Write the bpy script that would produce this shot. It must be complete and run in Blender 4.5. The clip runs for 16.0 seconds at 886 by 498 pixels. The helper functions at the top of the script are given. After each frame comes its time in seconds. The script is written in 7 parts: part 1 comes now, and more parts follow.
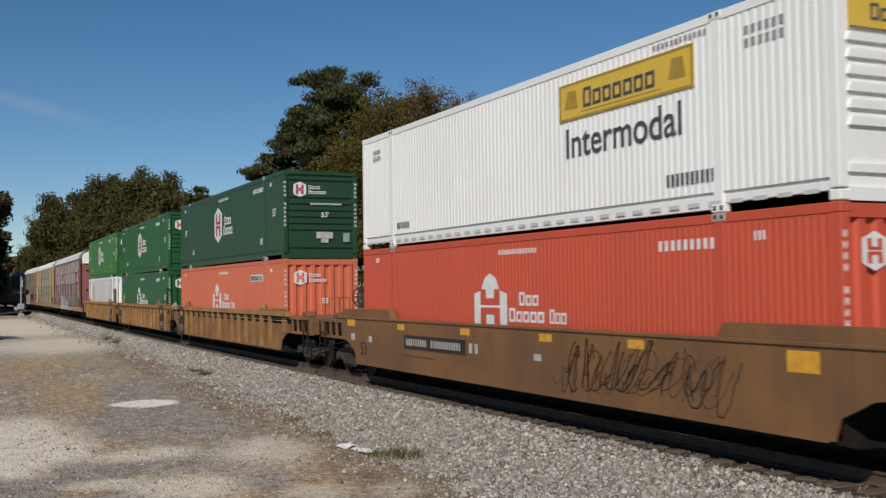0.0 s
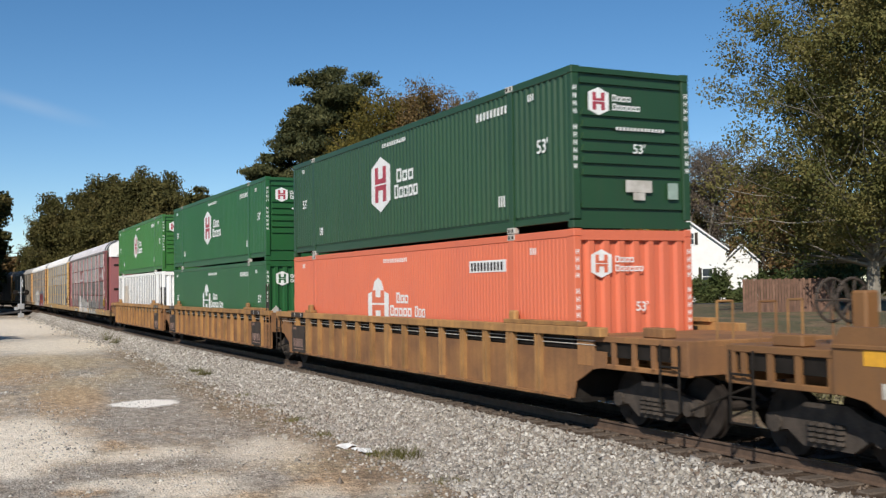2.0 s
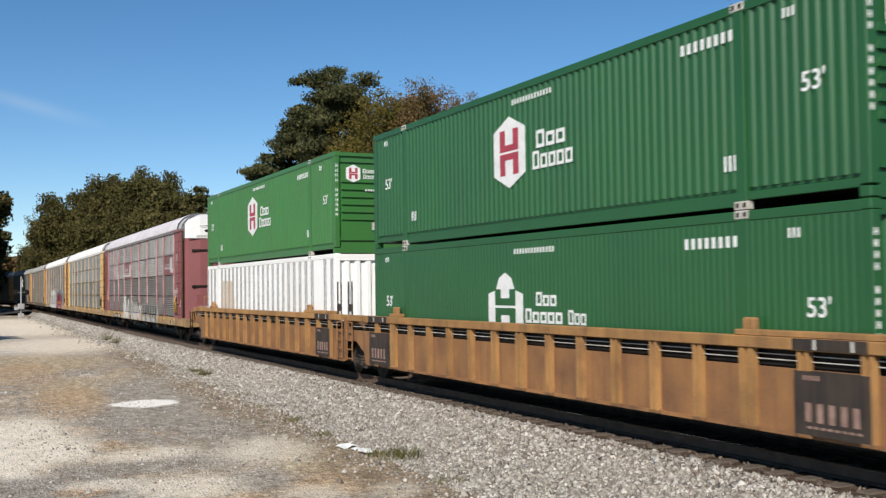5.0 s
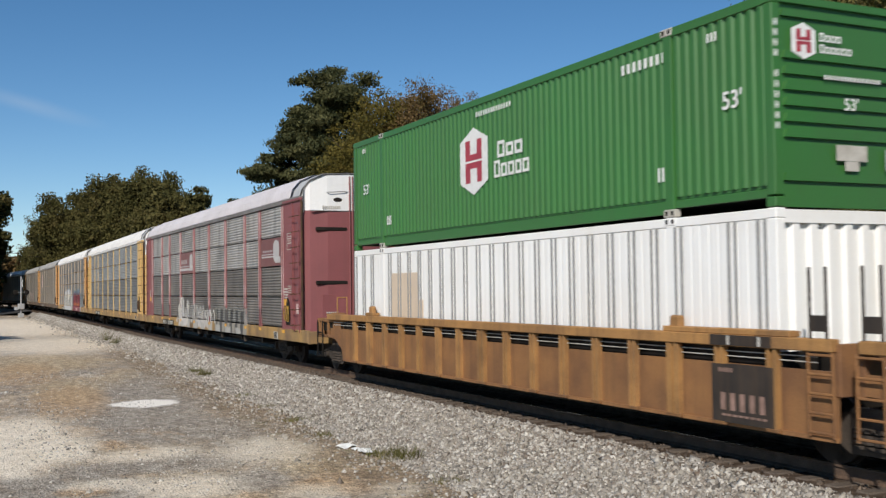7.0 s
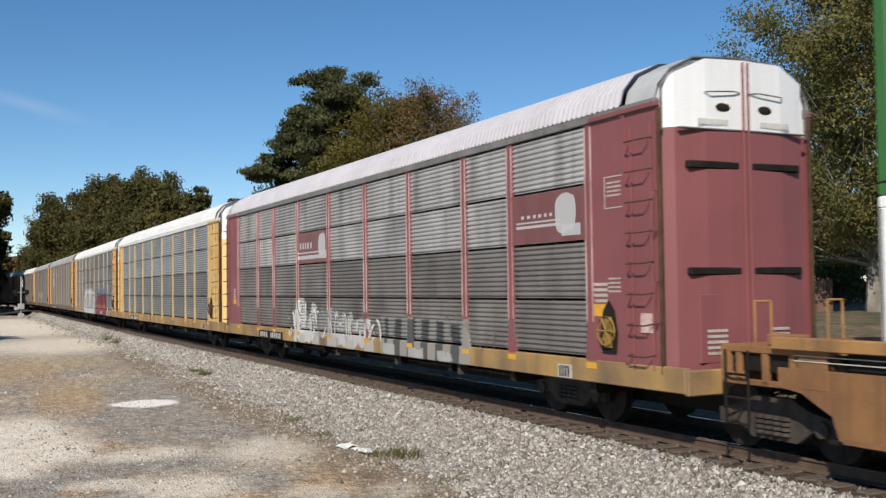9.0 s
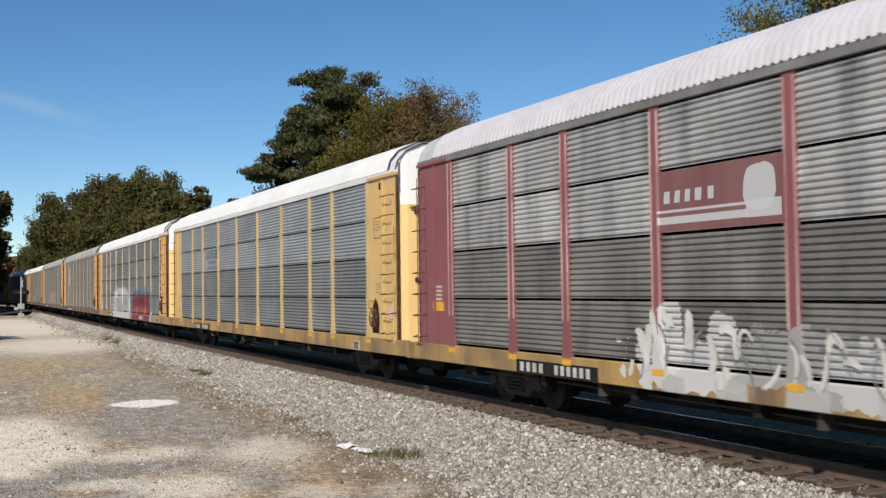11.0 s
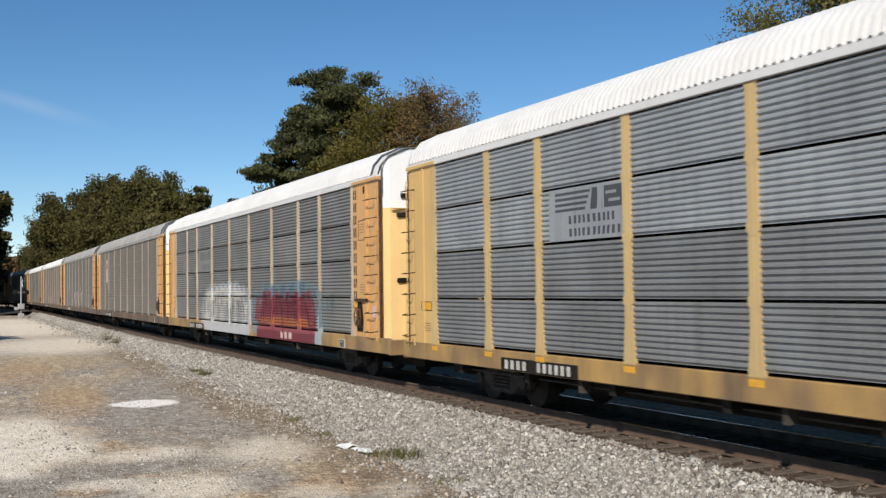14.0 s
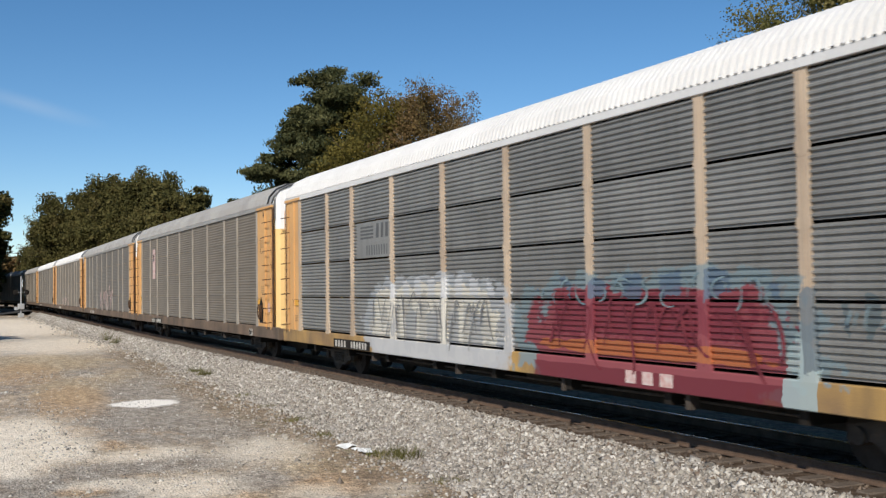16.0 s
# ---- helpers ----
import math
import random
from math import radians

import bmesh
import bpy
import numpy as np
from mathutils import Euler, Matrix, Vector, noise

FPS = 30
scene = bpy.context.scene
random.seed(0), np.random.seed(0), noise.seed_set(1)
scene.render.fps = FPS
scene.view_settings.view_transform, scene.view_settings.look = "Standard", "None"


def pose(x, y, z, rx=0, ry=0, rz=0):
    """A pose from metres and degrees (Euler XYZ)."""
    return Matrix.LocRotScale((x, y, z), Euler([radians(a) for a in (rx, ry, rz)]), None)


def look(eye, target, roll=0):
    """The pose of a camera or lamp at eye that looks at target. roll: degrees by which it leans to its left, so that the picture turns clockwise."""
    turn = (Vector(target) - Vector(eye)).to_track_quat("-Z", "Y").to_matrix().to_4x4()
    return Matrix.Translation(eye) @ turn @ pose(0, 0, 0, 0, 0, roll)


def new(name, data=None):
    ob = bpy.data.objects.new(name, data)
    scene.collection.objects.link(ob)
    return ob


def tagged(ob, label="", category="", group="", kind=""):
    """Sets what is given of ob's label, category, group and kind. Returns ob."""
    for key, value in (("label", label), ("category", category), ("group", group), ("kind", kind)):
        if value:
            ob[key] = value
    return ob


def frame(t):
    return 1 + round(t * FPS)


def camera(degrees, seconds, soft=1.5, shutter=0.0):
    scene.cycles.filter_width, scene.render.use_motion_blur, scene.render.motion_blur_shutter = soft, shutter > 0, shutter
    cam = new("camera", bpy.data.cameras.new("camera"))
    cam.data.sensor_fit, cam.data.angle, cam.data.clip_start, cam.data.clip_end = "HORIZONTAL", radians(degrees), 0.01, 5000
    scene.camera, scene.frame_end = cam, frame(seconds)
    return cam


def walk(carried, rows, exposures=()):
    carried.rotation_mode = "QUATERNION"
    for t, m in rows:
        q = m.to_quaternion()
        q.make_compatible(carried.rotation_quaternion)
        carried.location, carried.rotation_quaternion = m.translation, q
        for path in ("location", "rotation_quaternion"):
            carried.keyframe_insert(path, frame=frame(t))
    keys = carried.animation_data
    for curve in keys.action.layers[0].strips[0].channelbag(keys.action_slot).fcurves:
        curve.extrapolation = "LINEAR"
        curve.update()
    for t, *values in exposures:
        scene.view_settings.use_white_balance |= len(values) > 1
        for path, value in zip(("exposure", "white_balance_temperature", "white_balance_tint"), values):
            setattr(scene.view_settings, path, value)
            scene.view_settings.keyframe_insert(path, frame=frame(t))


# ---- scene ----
# The camera stands still beside the track; the train runs past it towards +x.
EYE = (0.0, 0.0, 3.0)
YAW, TILT, LEAN = radians(25.73), radians(2.12), -0.78
RAIL = 0.64                     # top of rail above the yard
TRACK = 11.26                   # the track's centre line, straight part
cam = camera(46.3, 16.0, soft=1.32, shutter=0.22)
aim = (EYE[0] - math.cos(YAW) * math.cos(TILT) * 50, EYE[1] + math.sin(YAW) * math.cos(TILT) * 50, EYE[2] + math.sin(TILT) * 50)
walk(cam, [(0, look(EYE, aim, LEAN)), (16.0, look(EYE, aim, LEAN))], [(t, e, 6480, 11) for t, e in ((0, -0.58), (1.0, -0.5), (1.5, -0.29), (2.2, 0.0), (3.4, 0.03), (4.1, 0.10), (6.4, -0.13), (7.8, -0.24), (8.5, -0.2), (9.2, 0.0), (12.0, -0.05), (16.0, -0.02))])

# ---- light ----
SUN_TO = Vector((0.625, -0.55, 0.625)).normalized()
world = bpy.data.worlds.new("sky")
scene.world = world
world.use_nodes = True
sky = world.node_tree.nodes.new("ShaderNodeTexSky")
sky.sky_type, sky.sun_disc = "NISHITA", False
sky.sun_elevation = math.asin(SUN_TO.z)
sky.sun_rotation = math.atan2(SUN_TO.x, SUN_TO.y)
sky.air_density, sky.dust_density, sky.ozone_density, sky.altitude = 1.0, 0.0, 2.0, 2200
background = world.node_tree.nodes["Background"]
background.inputs["Strength"].default_value = 0.107
deep = world.node_tree.nodes.new("ShaderNodeHueSaturation")   # a dry autumn sky
deep.inputs["Saturation"].default_value = 1.24
deep.inputs["Hue"].default_value = 0.497
world.node_tree.links.new(sky.outputs[0], deep.inputs["Color"])


def cirrus():
    """A faint wisp of high cloud, low in the west."""
    nt = world.node_tree
    way = nt.nodes.new("ShaderNodeTexCoord").outputs["Generated"]
    mp = nt.nodes.new("ShaderNodeMapping")
    mp.vector_type = "TEXTURE"
    mp.inputs["Location"].default_value = (-0.983, 0.065, 0.168)
    mp.inputs["Rotation"].default_value = (radians(-14), 0, 0)
    mp.inputs["Scale"].default_value = (0.3, 0.075, 0.011)
    nt.links.new(way, mp.inputs[0])
    rags = nt.nodes.new("ShaderNodeTexNoise")
    rags.inputs["Scale"].default_value, rags.inputs["Detail"].default_value = 9.0, 5.0
    nt.links.new(way, rags.inputs["Vector"])
    far = nt.nodes.new("ShaderNodeVectorMath")
    far.operation = "LENGTH"
    nt.links.new(mp.outputs[0], far.inputs[0])
    body = nt.nodes.new("ShaderNodeMath")
    body.operation = "MULTIPLY_ADD"
    body.inputs[1].default_value = 0.9
    nt.links.new(rags.outputs["Fac"], body.inputs[0])
    nt.links.new(far.outputs["Value"], body.inputs[2])
    thin = nt.nodes.new("ShaderNodeMapRange")
    thin.interpolation_type = "SMOOTHSTEP"
    for i, value in enumerate((0.45, 1.5, 0.16, 0.0)):
        thin.inputs[i + 1].default_value = value
    nt.links.new(body.outputs[0], thin.inputs[0])
    veil = nt.nodes.new("ShaderNodeMix")
    veil.data_type = "RGBA"
    veil.inputs[7].default_value = (6.5, 7.0, 7.4, 1)
    nt.links.new(thin.outputs[0], veil.inputs[0])
    nt.links.new(deep.outputs[0], veil.inputs[6])
    nt.links.new(veil.outputs[2], background.inputs[0])


cirrus()
sun = new("sun", bpy.data.lights.new("sun", "SUN"))
sun.data.energy, sun.data.angle, sun.data.color = 5.0, radians(0.55), (1.0, 0.94, 0.84)
sun.matrix_world = look(SUN_TO * 100, (0, 0, 0))

# ---- materials ----


def material(name, colour, other=None, scale=3.0, rough=0.6, metal=0.0, fine=60.0, grain=0.12, bump=0.0, bump_scale=80.0, streaks=0.0, streak_colour=(0.06, 0.045, 0.035), streak_scale=7.0, vary=0.0, stretch=(1, 1, 1)):
    """A paint, metal or earth: two colours blended by broad noise, fine grain, optional vertical streaks of dirt and relief."""
    m = bpy.data.materials.new(name)
    m.use_nodes = True
    nt = m.node_tree
    b = nt.nodes["Principled BSDF"]
    b.inputs["Roughness"].default_value = rough
    b.inputs["Metallic"].default_value = metal
    if rough >= 0.7:
        b.inputs["Specular IOR Level"].default_value = 0.15
    co = nt.nodes.new("ShaderNodeTexCoord").outputs["Object"]
    if vary:                    # alike pieces each take another part of the pattern
        shift = nt.nodes.new("ShaderNodeVectorMath")
        shift.operation = "MULTIPLY_ADD"
        shift.inputs[1].default_value = (1, 1, 1)
        rnd = nt.nodes.new("ShaderNodeVectorMath")
        rnd.operation = "SCALE"
        rnd.inputs[0].default_value = (53, 31, 17)
        nt.links.new(nt.nodes.new("ShaderNodeObjectInfo").outputs["Random"], rnd.inputs["Scale"])
        nt.links.new(co, shift.inputs[0])
        nt.links.new(rnd.outputs[0], shift.inputs[2])
        co = shift.outputs[0]
    if stretch != (1, 1, 1):
        mp = nt.nodes.new("ShaderNodeMapping")
        mp.inputs["Scale"].default_value = stretch
        nt.links.new(co, mp.inputs[0])
        co_broad = mp.outputs[0]
    else:
        co_broad = co

    def noise_at(s, detail=4.0, vec=None):
        n = nt.nodes.new("ShaderNodeTexNoise")
        n.inputs["Scale"].default_value = s
        n.inputs["Detail"].default_value = detail
        nt.links.new(vec or co, n.inputs["Vector"])
        return n.outputs["Fac"]

    def ramp(src, lo, hi):
        r = nt.nodes.new("ShaderNodeMapRange")
        r.inputs["From Min"].default_value, r.inputs["From Max"].default_value = lo, hi
        nt.links.new(src, r.inputs[0])
        return r.outputs[0]

    def mix(kind, fac, a, c):
        x = nt.nodes.new("ShaderNodeMix")
        x.data_type, x.blend_type = "RGBA", kind
        for sock, v in ((x.inputs[0], fac), (x.inputs[6], a), (x.inputs[7], c)):
            if isinstance(v, bpy.types.NodeSocket):
                nt.links.new(v, sock)
            elif isinstance(v, (int, float)):
                sock.default_value = v
            else:
                sock.default_value = (*v, 1)
        return x.outputs[2]

    other = other or tuple(c * 0.78 for c in colour)
    col = mix("MIX", ramp(noise_at(scale, 5, co_broad), 0.35, 0.68), colour, other)
    if grain:
        g = ramp(noise_at(fine, 3), 0.3, 0.7)
        col = mix("MULTIPLY", grain, col, mix("MIX", g, (0.35, 0.35, 0.35), (1.5, 1.5, 1.5)))
    if streaks:
        mp = nt.nodes.new("ShaderNodeMapping")
        mp.inputs["Scale"].default_value = (streak_scale, streak_scale, 0.35)
        nt.links.new(co, mp.inputs[0])
        s = ramp(noise_at(1.0, 6, mp.outputs[0]), 0.48, 0.8)
        mm = nt.nodes.new("ShaderNodeMath")
        mm.operation = "MULTIPLY"
        mm.inputs[1].default_value = streaks
        nt.links.new(s, mm.inputs[0])
        col = mix("MIX", mm.outputs[0], col, streak_colour)
    if vary:
        oi = nt.nodes.new("ShaderNodeObjectInfo")
        v = nt.nodes.new("ShaderNodeMapRange")
        v.inputs["To Min"].default_value, v.inputs["To Max"].default_value = 1 - vary, 1 + vary
        nt.links.new(oi.outputs["Random"], v.inputs[0])
        cc = nt.nodes.new("ShaderNodeCombineColor")
        for i in range(3):
            nt.links.new(v.outputs[0], cc.inputs[i])
        col = mix("MULTIPLY", 1.0, col, cc.outputs[0])
    nt.links.new(col, b.inputs["Base Color"])
    if bump:
        bp = nt.nodes.new("ShaderNodeBump")
        bp.inputs["Strength"].default_value = bump
        bp.inputs["Distance"].default_value = 0.02
        nt.links.new(noise_at(bump_scale, 4), bp.inputs["Height"])
        nt.links.new(bp.outputs[0], b.inputs["Normal"])
    return m


def leaf_material(name, colours, dry=0.0):
    """Foliage: a colour for each leaf out of a ramp, shifted by broad noise, a little light through it."""
    m = bpy.data.materials.new(name)
    m.use_nodes = True
    nt = m.node_tree
    b = nt.nodes["Principled BSDF"]
    b.inputs["Roughness"].default_value = 0.8
    b.inputs["Specular IOR Level"].default_value = 0.2
    geo = nt.nodes.new("ShaderNodeNewGeometry")
    co = nt.nodes.new("ShaderNodeTexCoord")
    n = nt.nodes.new("ShaderNodeTexNoise")
    n.inputs["Scale"].default_value = 0.45
    nt.links.new(co.outputs["Object"], n.inputs["Vector"])
    a = nt.nodes.new("ShaderNodeMath")
    a.operation = "MULTIPLY_ADD"
    a.inputs[1].default_value = 0.3
    nt.links.new(geo.outputs["Random Per Island"], a.inputs[0])
    r = nt.nodes.new("ShaderNodeMapRange")
    r.inputs["From Min"].default_value, r.inputs["From Max"].default_value = 0.3, 0.7
    r.inputs["To Max"].default_value = 0.7
    nt.links.new(n.outputs["Fac"], r.inputs[0])
    nt.links.new(r.outputs[0], a.inputs[2])
    cr = nt.nodes.new("ShaderNodeValToRGB")
    el = cr.color_ramp.elements
    while len(el) < len(colours):
        el.new(0.5)
    for i, c in enumerate(colours):
        el[i].position = i / (len(colours) - 1)
        el[i].color = (*c, 1)
    nt.links.new(a.outputs[0], cr.inputs[0])
    nt.links.new(cr.outputs[0], b.inputs["Base Color"])
    tr = nt.nodes.new("ShaderNodeBsdfTranslucent")
    nt.links.new(cr.outputs[0], tr.inputs[0])
    mx = nt.nodes.new("ShaderNodeMixShader")
    mx.inputs[0].default_value = 0.18
    nt.links.new(b.outputs[0], mx.inputs[1])
    nt.links.new(tr.outputs[0], mx.inputs[2])
    nt.links.new(mx.outputs[0], nt.nodes["Material Output"].inputs[0])
    return m


# ---- mesh helpers ----


def mesh_of(name, verts, faces, mat=None, smooth=False):
    me = bpy.data.meshes.new(name)
    me.from_pydata(verts, [], faces)
    if mat:
        me.materials.append(mat)
    if smooth:
        me.polygons.foreach_set("use_smooth", [True] * len(me.polygons))
    me.update()
    return me


def part(name, bm, mat, parent=None, label=""):
    """Links a bmesh (or a mesh) as one object, under a thing or a part of it."""
    if isinstance(bm, bpy.types.Mesh):
        me = bm
    else:
        me = bpy.data.meshes.new(name)
        bm.to_mesh(me)
        bm.free()
        if mat:
            me.materials.append(mat)
    ob = new(name, me)
    ob.parent = parent
    return tagged(ob, label)


def box(bm, x0, x1, y0, y1, z0, z1, bevel=0.0):
    m = Matrix.Translation(((x0 + x1) / 2, (y0 + y1) / 2, (z0 + z1) / 2)) @ Matrix.Diagonal((abs(x1 - x0), abs(y1 - y0), abs(z1 - z0), 1))
    r = bmesh.ops.create_cube(bm, size=1, matrix=m)
    if bevel:
        edges = list({e for v in r["verts"] for e in v.link_edges})
        bmesh.ops.bevel(bm, geom=edges, offset=bevel, segments=1, affect="EDGES")
    return bm


def boxes(*rows, bevel=0.0):
    bm = bmesh.new()
    for r in rows:
        box(bm, *r, bevel=bevel)
    return bm


def rod(bm, a, c, r, r2=None, n=6):
    a, c = Vector(a), Vector(c)
    d = c - a
    m = Matrix.Translation((a + c) / 2) @ d.to_track_quat("Z", "Y").to_matrix().to_4x4()
    bmesh.ops.create_cone(bm, cap_ends=True, segments=n, radius1=r, radius2=r if r2 is None else r2, depth=d.length, matrix=m)
    return bm


def tube(points, r, n=6):
    """A bent pipe in one piece."""
    bm = bmesh.new()
    rings = []
    for i, p in enumerate(points):
        a, c = Vector(points[max(0, i - 1)]), Vector(points[min(len(points) - 1, i + 1)])
        q = (c - a).to_track_quat("Z", "Y")
        rings.append([bm.verts.new(Vector(p) + q @ Vector((r * math.cos(k * 2 * math.pi / n), r * math.sin(k * 2 * math.pi / n), 0))) for k in range(n)])
    for u, w in zip(rings, rings[1:]):
        for k in range(n):
            bm.faces.new((u[k], u[(k + 1) % n], w[(k + 1) % n], w[k]))
    bm.faces.new(rings[0][::-1])
    bm.faces.new(rings[-1])
    return bm


def prism(bm, outline, y0, y1):
    """A plate: an outline in x and z, from y0 to y1."""
    f = bm.faces.new([bm.verts.new((x, y0, z)) for x, z in outline])
    g = bmesh.ops.extrude_face_region(bm, geom=[f])
    bmesh.ops.translate(bm, vec=(0, y1 - y0, 0), verts=[v for v in g["geom"] if isinstance(v, bmesh.types.BMVert)])
    bmesh.ops.recalc_face_normals(bm, faces=bm.faces)
    return bm


def plates(rows, y0, y1):
    bm = bmesh.new()
    for o in rows:
        prism(bm, o, y0, y1)
    return bm


def ribbed(x0, x1, z0, z1, y, depth, pitch, upright=True, share=(0.35, 0.15, 0.35)):
    """A trapezoid-corrugated sheet facing -y: ribs upright (or lying), outer face at y, inner at y + depth."""
    lo, hi = (x0, x1) if upright else (z0, z1)
    n = max(1, round((hi - lo) / pitch))
    p = (hi - lo) / n
    cuts = []
    for i in range(n):
        b = lo + i * p
        cuts += [(b, depth), (b + p * share[0], depth), (b + p * (share[0] + share[1]), 0), (b + p * (share[0] + share[1] + share[2]), 0)]
    cuts.append((hi, depth))
    v, f = [], []
    for c, dd in cuts:
        v += [(c, y + dd, z0), (c, y + dd, z1)] if upright else [(x0, y + dd, c), (x1, y + dd, c)]
    for i in range(len(cuts) - 1):
        a = 2 * i
        f.append((a, a + 2, a + 3, a + 1) if upright else (a, a + 1, a + 3, a + 2))
    return v, f


def lettering(text, height, mat, y_face):
    """Letters of the built-in font as a mesh, standing in the x-z plane, facing -y."""
    cu = bpy.data.curves.new("text", "FONT")
    cu.body, cu.size, cu.align_x, cu.extrude = text, height, "CENTER", 0.002
    cu.offset = 0.012 * height
    ob = bpy.data.objects.new("text", cu)
    scene.collection.objects.link(ob)
    me = bpy.data.meshes.new_from_object(ob.evaluated_get(bpy.context.evaluated_depsgraph_get()))
    bpy.data.objects.remove(ob)
    me.transform(pose(0, y_face, 0, 90, 0, 0))
    me.materials.clear()
    me.materials.append(mat)
    return me

# ---- colours of the place ----
RUST = material("rail_rust", (0.15, 0.10, 0.072), (0.09, 0.062, 0.045), 4, 0.8, 0.1, grain=0.3)
RAILTOP = material("rail_head", (0.45, 0.44, 0.43), (0.35, 0.33, 0.31), 2, 0.25, 1.0)
TIE = material("tie_timber", (0.10, 0.078, 0.062), (0.16, 0.13, 0.105), 2.5, 0.9, grain=0.4, bump=0.4)
BARK = material("bark", (0.14, 0.11, 0.085), (0.07, 0.055, 0.045), 1.6, 0.9, grain=0.4, bump=0.6, bump_scale=12)
PALE_BARK = material("pale_bark", (0.30, 0.27, 0.22), (0.16, 0.14, 0.11), 1.2, 0.9, grain=0.3)


def hill(x, y):
    """The lie of the land: a flat yard, a low bank behind the track."""
    rise = min(1.0, max(0.0, (y - 16.5) / 14.0))
    rise = rise * rise * (3 - 2 * rise)
    far = min(1.0, max(0.0, (-x - 60) / 60.0))
    z = rise * (1.45 * (1 - far) + 0.4 * far)
    r = math.hypot(x, y)
    if r < 260:
        z += 0.05 * noise.noise((x * 0.16, y * 0.16, 3.1)) + (0.02 * noise.noise((x * 0.9, y * 0.9, 1.0)) if r < 60 else 0)
    return z


def toe(x):
    """Where the foot of the ballast lies."""
    return 7.15 + max(0.0, min(1.6, (-x - 14) * 0.042)) + 0.34 * noise.noise((x * 0.35, 0, 0)) + 0.2 * noise.noise((x * 1.3, 4, 0))


BEND = ((-50.0, 0.0), (-62.0, 0.014))
CURVE = (-155.0, 325.0, 112.0)   # past the crossing: where the curve begins, its radius and its length


def off_line(x):
    """How far the track has swung from its straight line, and its slope there."""
    (a, _), (b, k) = BEND
    if x > a:
        return 0.0, 0.0
    if x > b:
        u = a - x
        return k * u * u / (2 * (a - b)), k * u / (a - b)
    y, slope = k * (a - b) / 2 + k * (b - x), k
    start, radius, length = CURVE
    if x < start:
        u = min(start - x, length)
        y, slope = y - u * u / (2 * radius) - max(0.0, start - x - length) * length / radius, slope - u / radius
    return y, slope


def ground_material():
    m = bpy.data.materials.new("yard_gravel_and_dirt")
    m.use_nodes = True
    nt = m.node_tree
    b = nt.nodes["Principled BSDF"]
    b.inputs["Roughness"].default_value = 0.95
    pos = nt.nodes.new("ShaderNodeNewGeometry").outputs["Position"]

    def tex(scale, detail=5.0, rough=0.6, kind="ShaderNodeTexNoise", stretch=None):
        n = nt.nodes.new(kind)
        n.inputs["Scale"].default_value = scale
        if kind == "ShaderNodeTexNoise":
            n.inputs["Detail"].default_value, n.inputs["Roughness"].default_value = detail, rough
        v = pos
        if stretch:
            mp = nt.nodes.new("ShaderNodeMapping")
            mp.inputs["Scale"].default_value = stretch
            nt.links.new(pos, mp.inputs[0])
            v = mp.outputs[0]
        nt.links.new(v, n.inputs["Vector"])
        return n.outputs["Fac" if kind == "ShaderNodeTexNoise" else "Distance"], n

    def ramp(src, lo, hi, to0=0.0, to1=1.0):
        r = nt.nodes.new("ShaderNodeMapRange")
        r.interpolation_type = "SMOOTHSTEP"
        for i, v in enumerate((lo, hi, to0, to1)):
            r.inputs[i + 1].default_value = v
        nt.links.new(src, r.inputs[0])
        return r.outputs[0]

    def mix(fac, a, c, kind="MIX"):
        x = nt.nodes.new("ShaderNodeMix")
        x.data_type, x.blend_type = "RGBA", kind
        for s, v in ((x.inputs[0], fac), (x.inputs[6], a), (x.inputs[7], c)):
            if isinstance(v, bpy.types.NodeSocket):
                nt.links.new(v, s)
            elif isinstance(v, float):
                s.default_value = v
            else:
                s.default_value = (*v, 1)
        return x.outputs[2]

    def maths(op, a, c):
        x = nt.nodes.new("ShaderNodeMath")
        x.operation = op
        for s, v in zip(x.inputs, (a, c)):
            if isinstance(v, bpy.types.NodeSocket):
                nt.links.new(v, s)
            else:
                s.default_value = v
        return x.outputs[0]

    def spot(x, y, rx, ry, turn, soft=0.35):
        """A patch with a ragged edge."""
        mp = nt.nodes.new("ShaderNodeMapping")
        mp.vector_type = "TEXTURE"
        mp.inputs["Location"].default_value = (x, y, 0)
        mp.inputs["Rotation"].default_value = (0, 0, radians(turn))
        mp.inputs["Scale"].default_value = (rx, ry, 60)
        nt.links.new(pos, mp.inputs[0])
        ln = nt.nodes.new("ShaderNodeVectorMath")
        ln.operation = "LENGTH"
        nt.links.new(mp.outputs[0], ln.inputs[0])
        ragged = maths("ADD", ln.outputs["Value"], maths("ADD", maths("MULTIPLY", maths("SUBTRACT", tex(0.9, 6, 0.7)[0], 0.5), 1.0), maths("MULTIPLY", maths("SUBTRACT", tex(6.0, 4, 0.7)[0], 0.5), 0.7)))
        return ramp(ragged, 1.0 - soft, 1.0 + soft, 1.0, 0.0)

    grey, dirt, pale, brown, green, tan = (0.36, 0.335, 0.30), (0.48, 0.40, 0.30), (0.80, 0.73, 0.62), (0.50, 0.35, 0.205), (0.13, 0.13, 0.055), (0.52, 0.425, 0.28)
    col = mix(ramp(tex(0.32, 6, 0.65, stretch=(0.5, 1.5, 1))[0], 0.42, 0.62), grey, dirt)
    col = mix(ramp(tex(0.9, 6, 0.7, stretch=(0.6, 1.2, 1))[0], 0.52, 0.66, 0, 0.6), col, brown)
    col = mix(maths("MULTIPLY", ramp(tex(0.55, 5, 0.6, stretch=(0.4, 1.6, 1))[0], 0.55, 0.7), 0.5), col, pale)
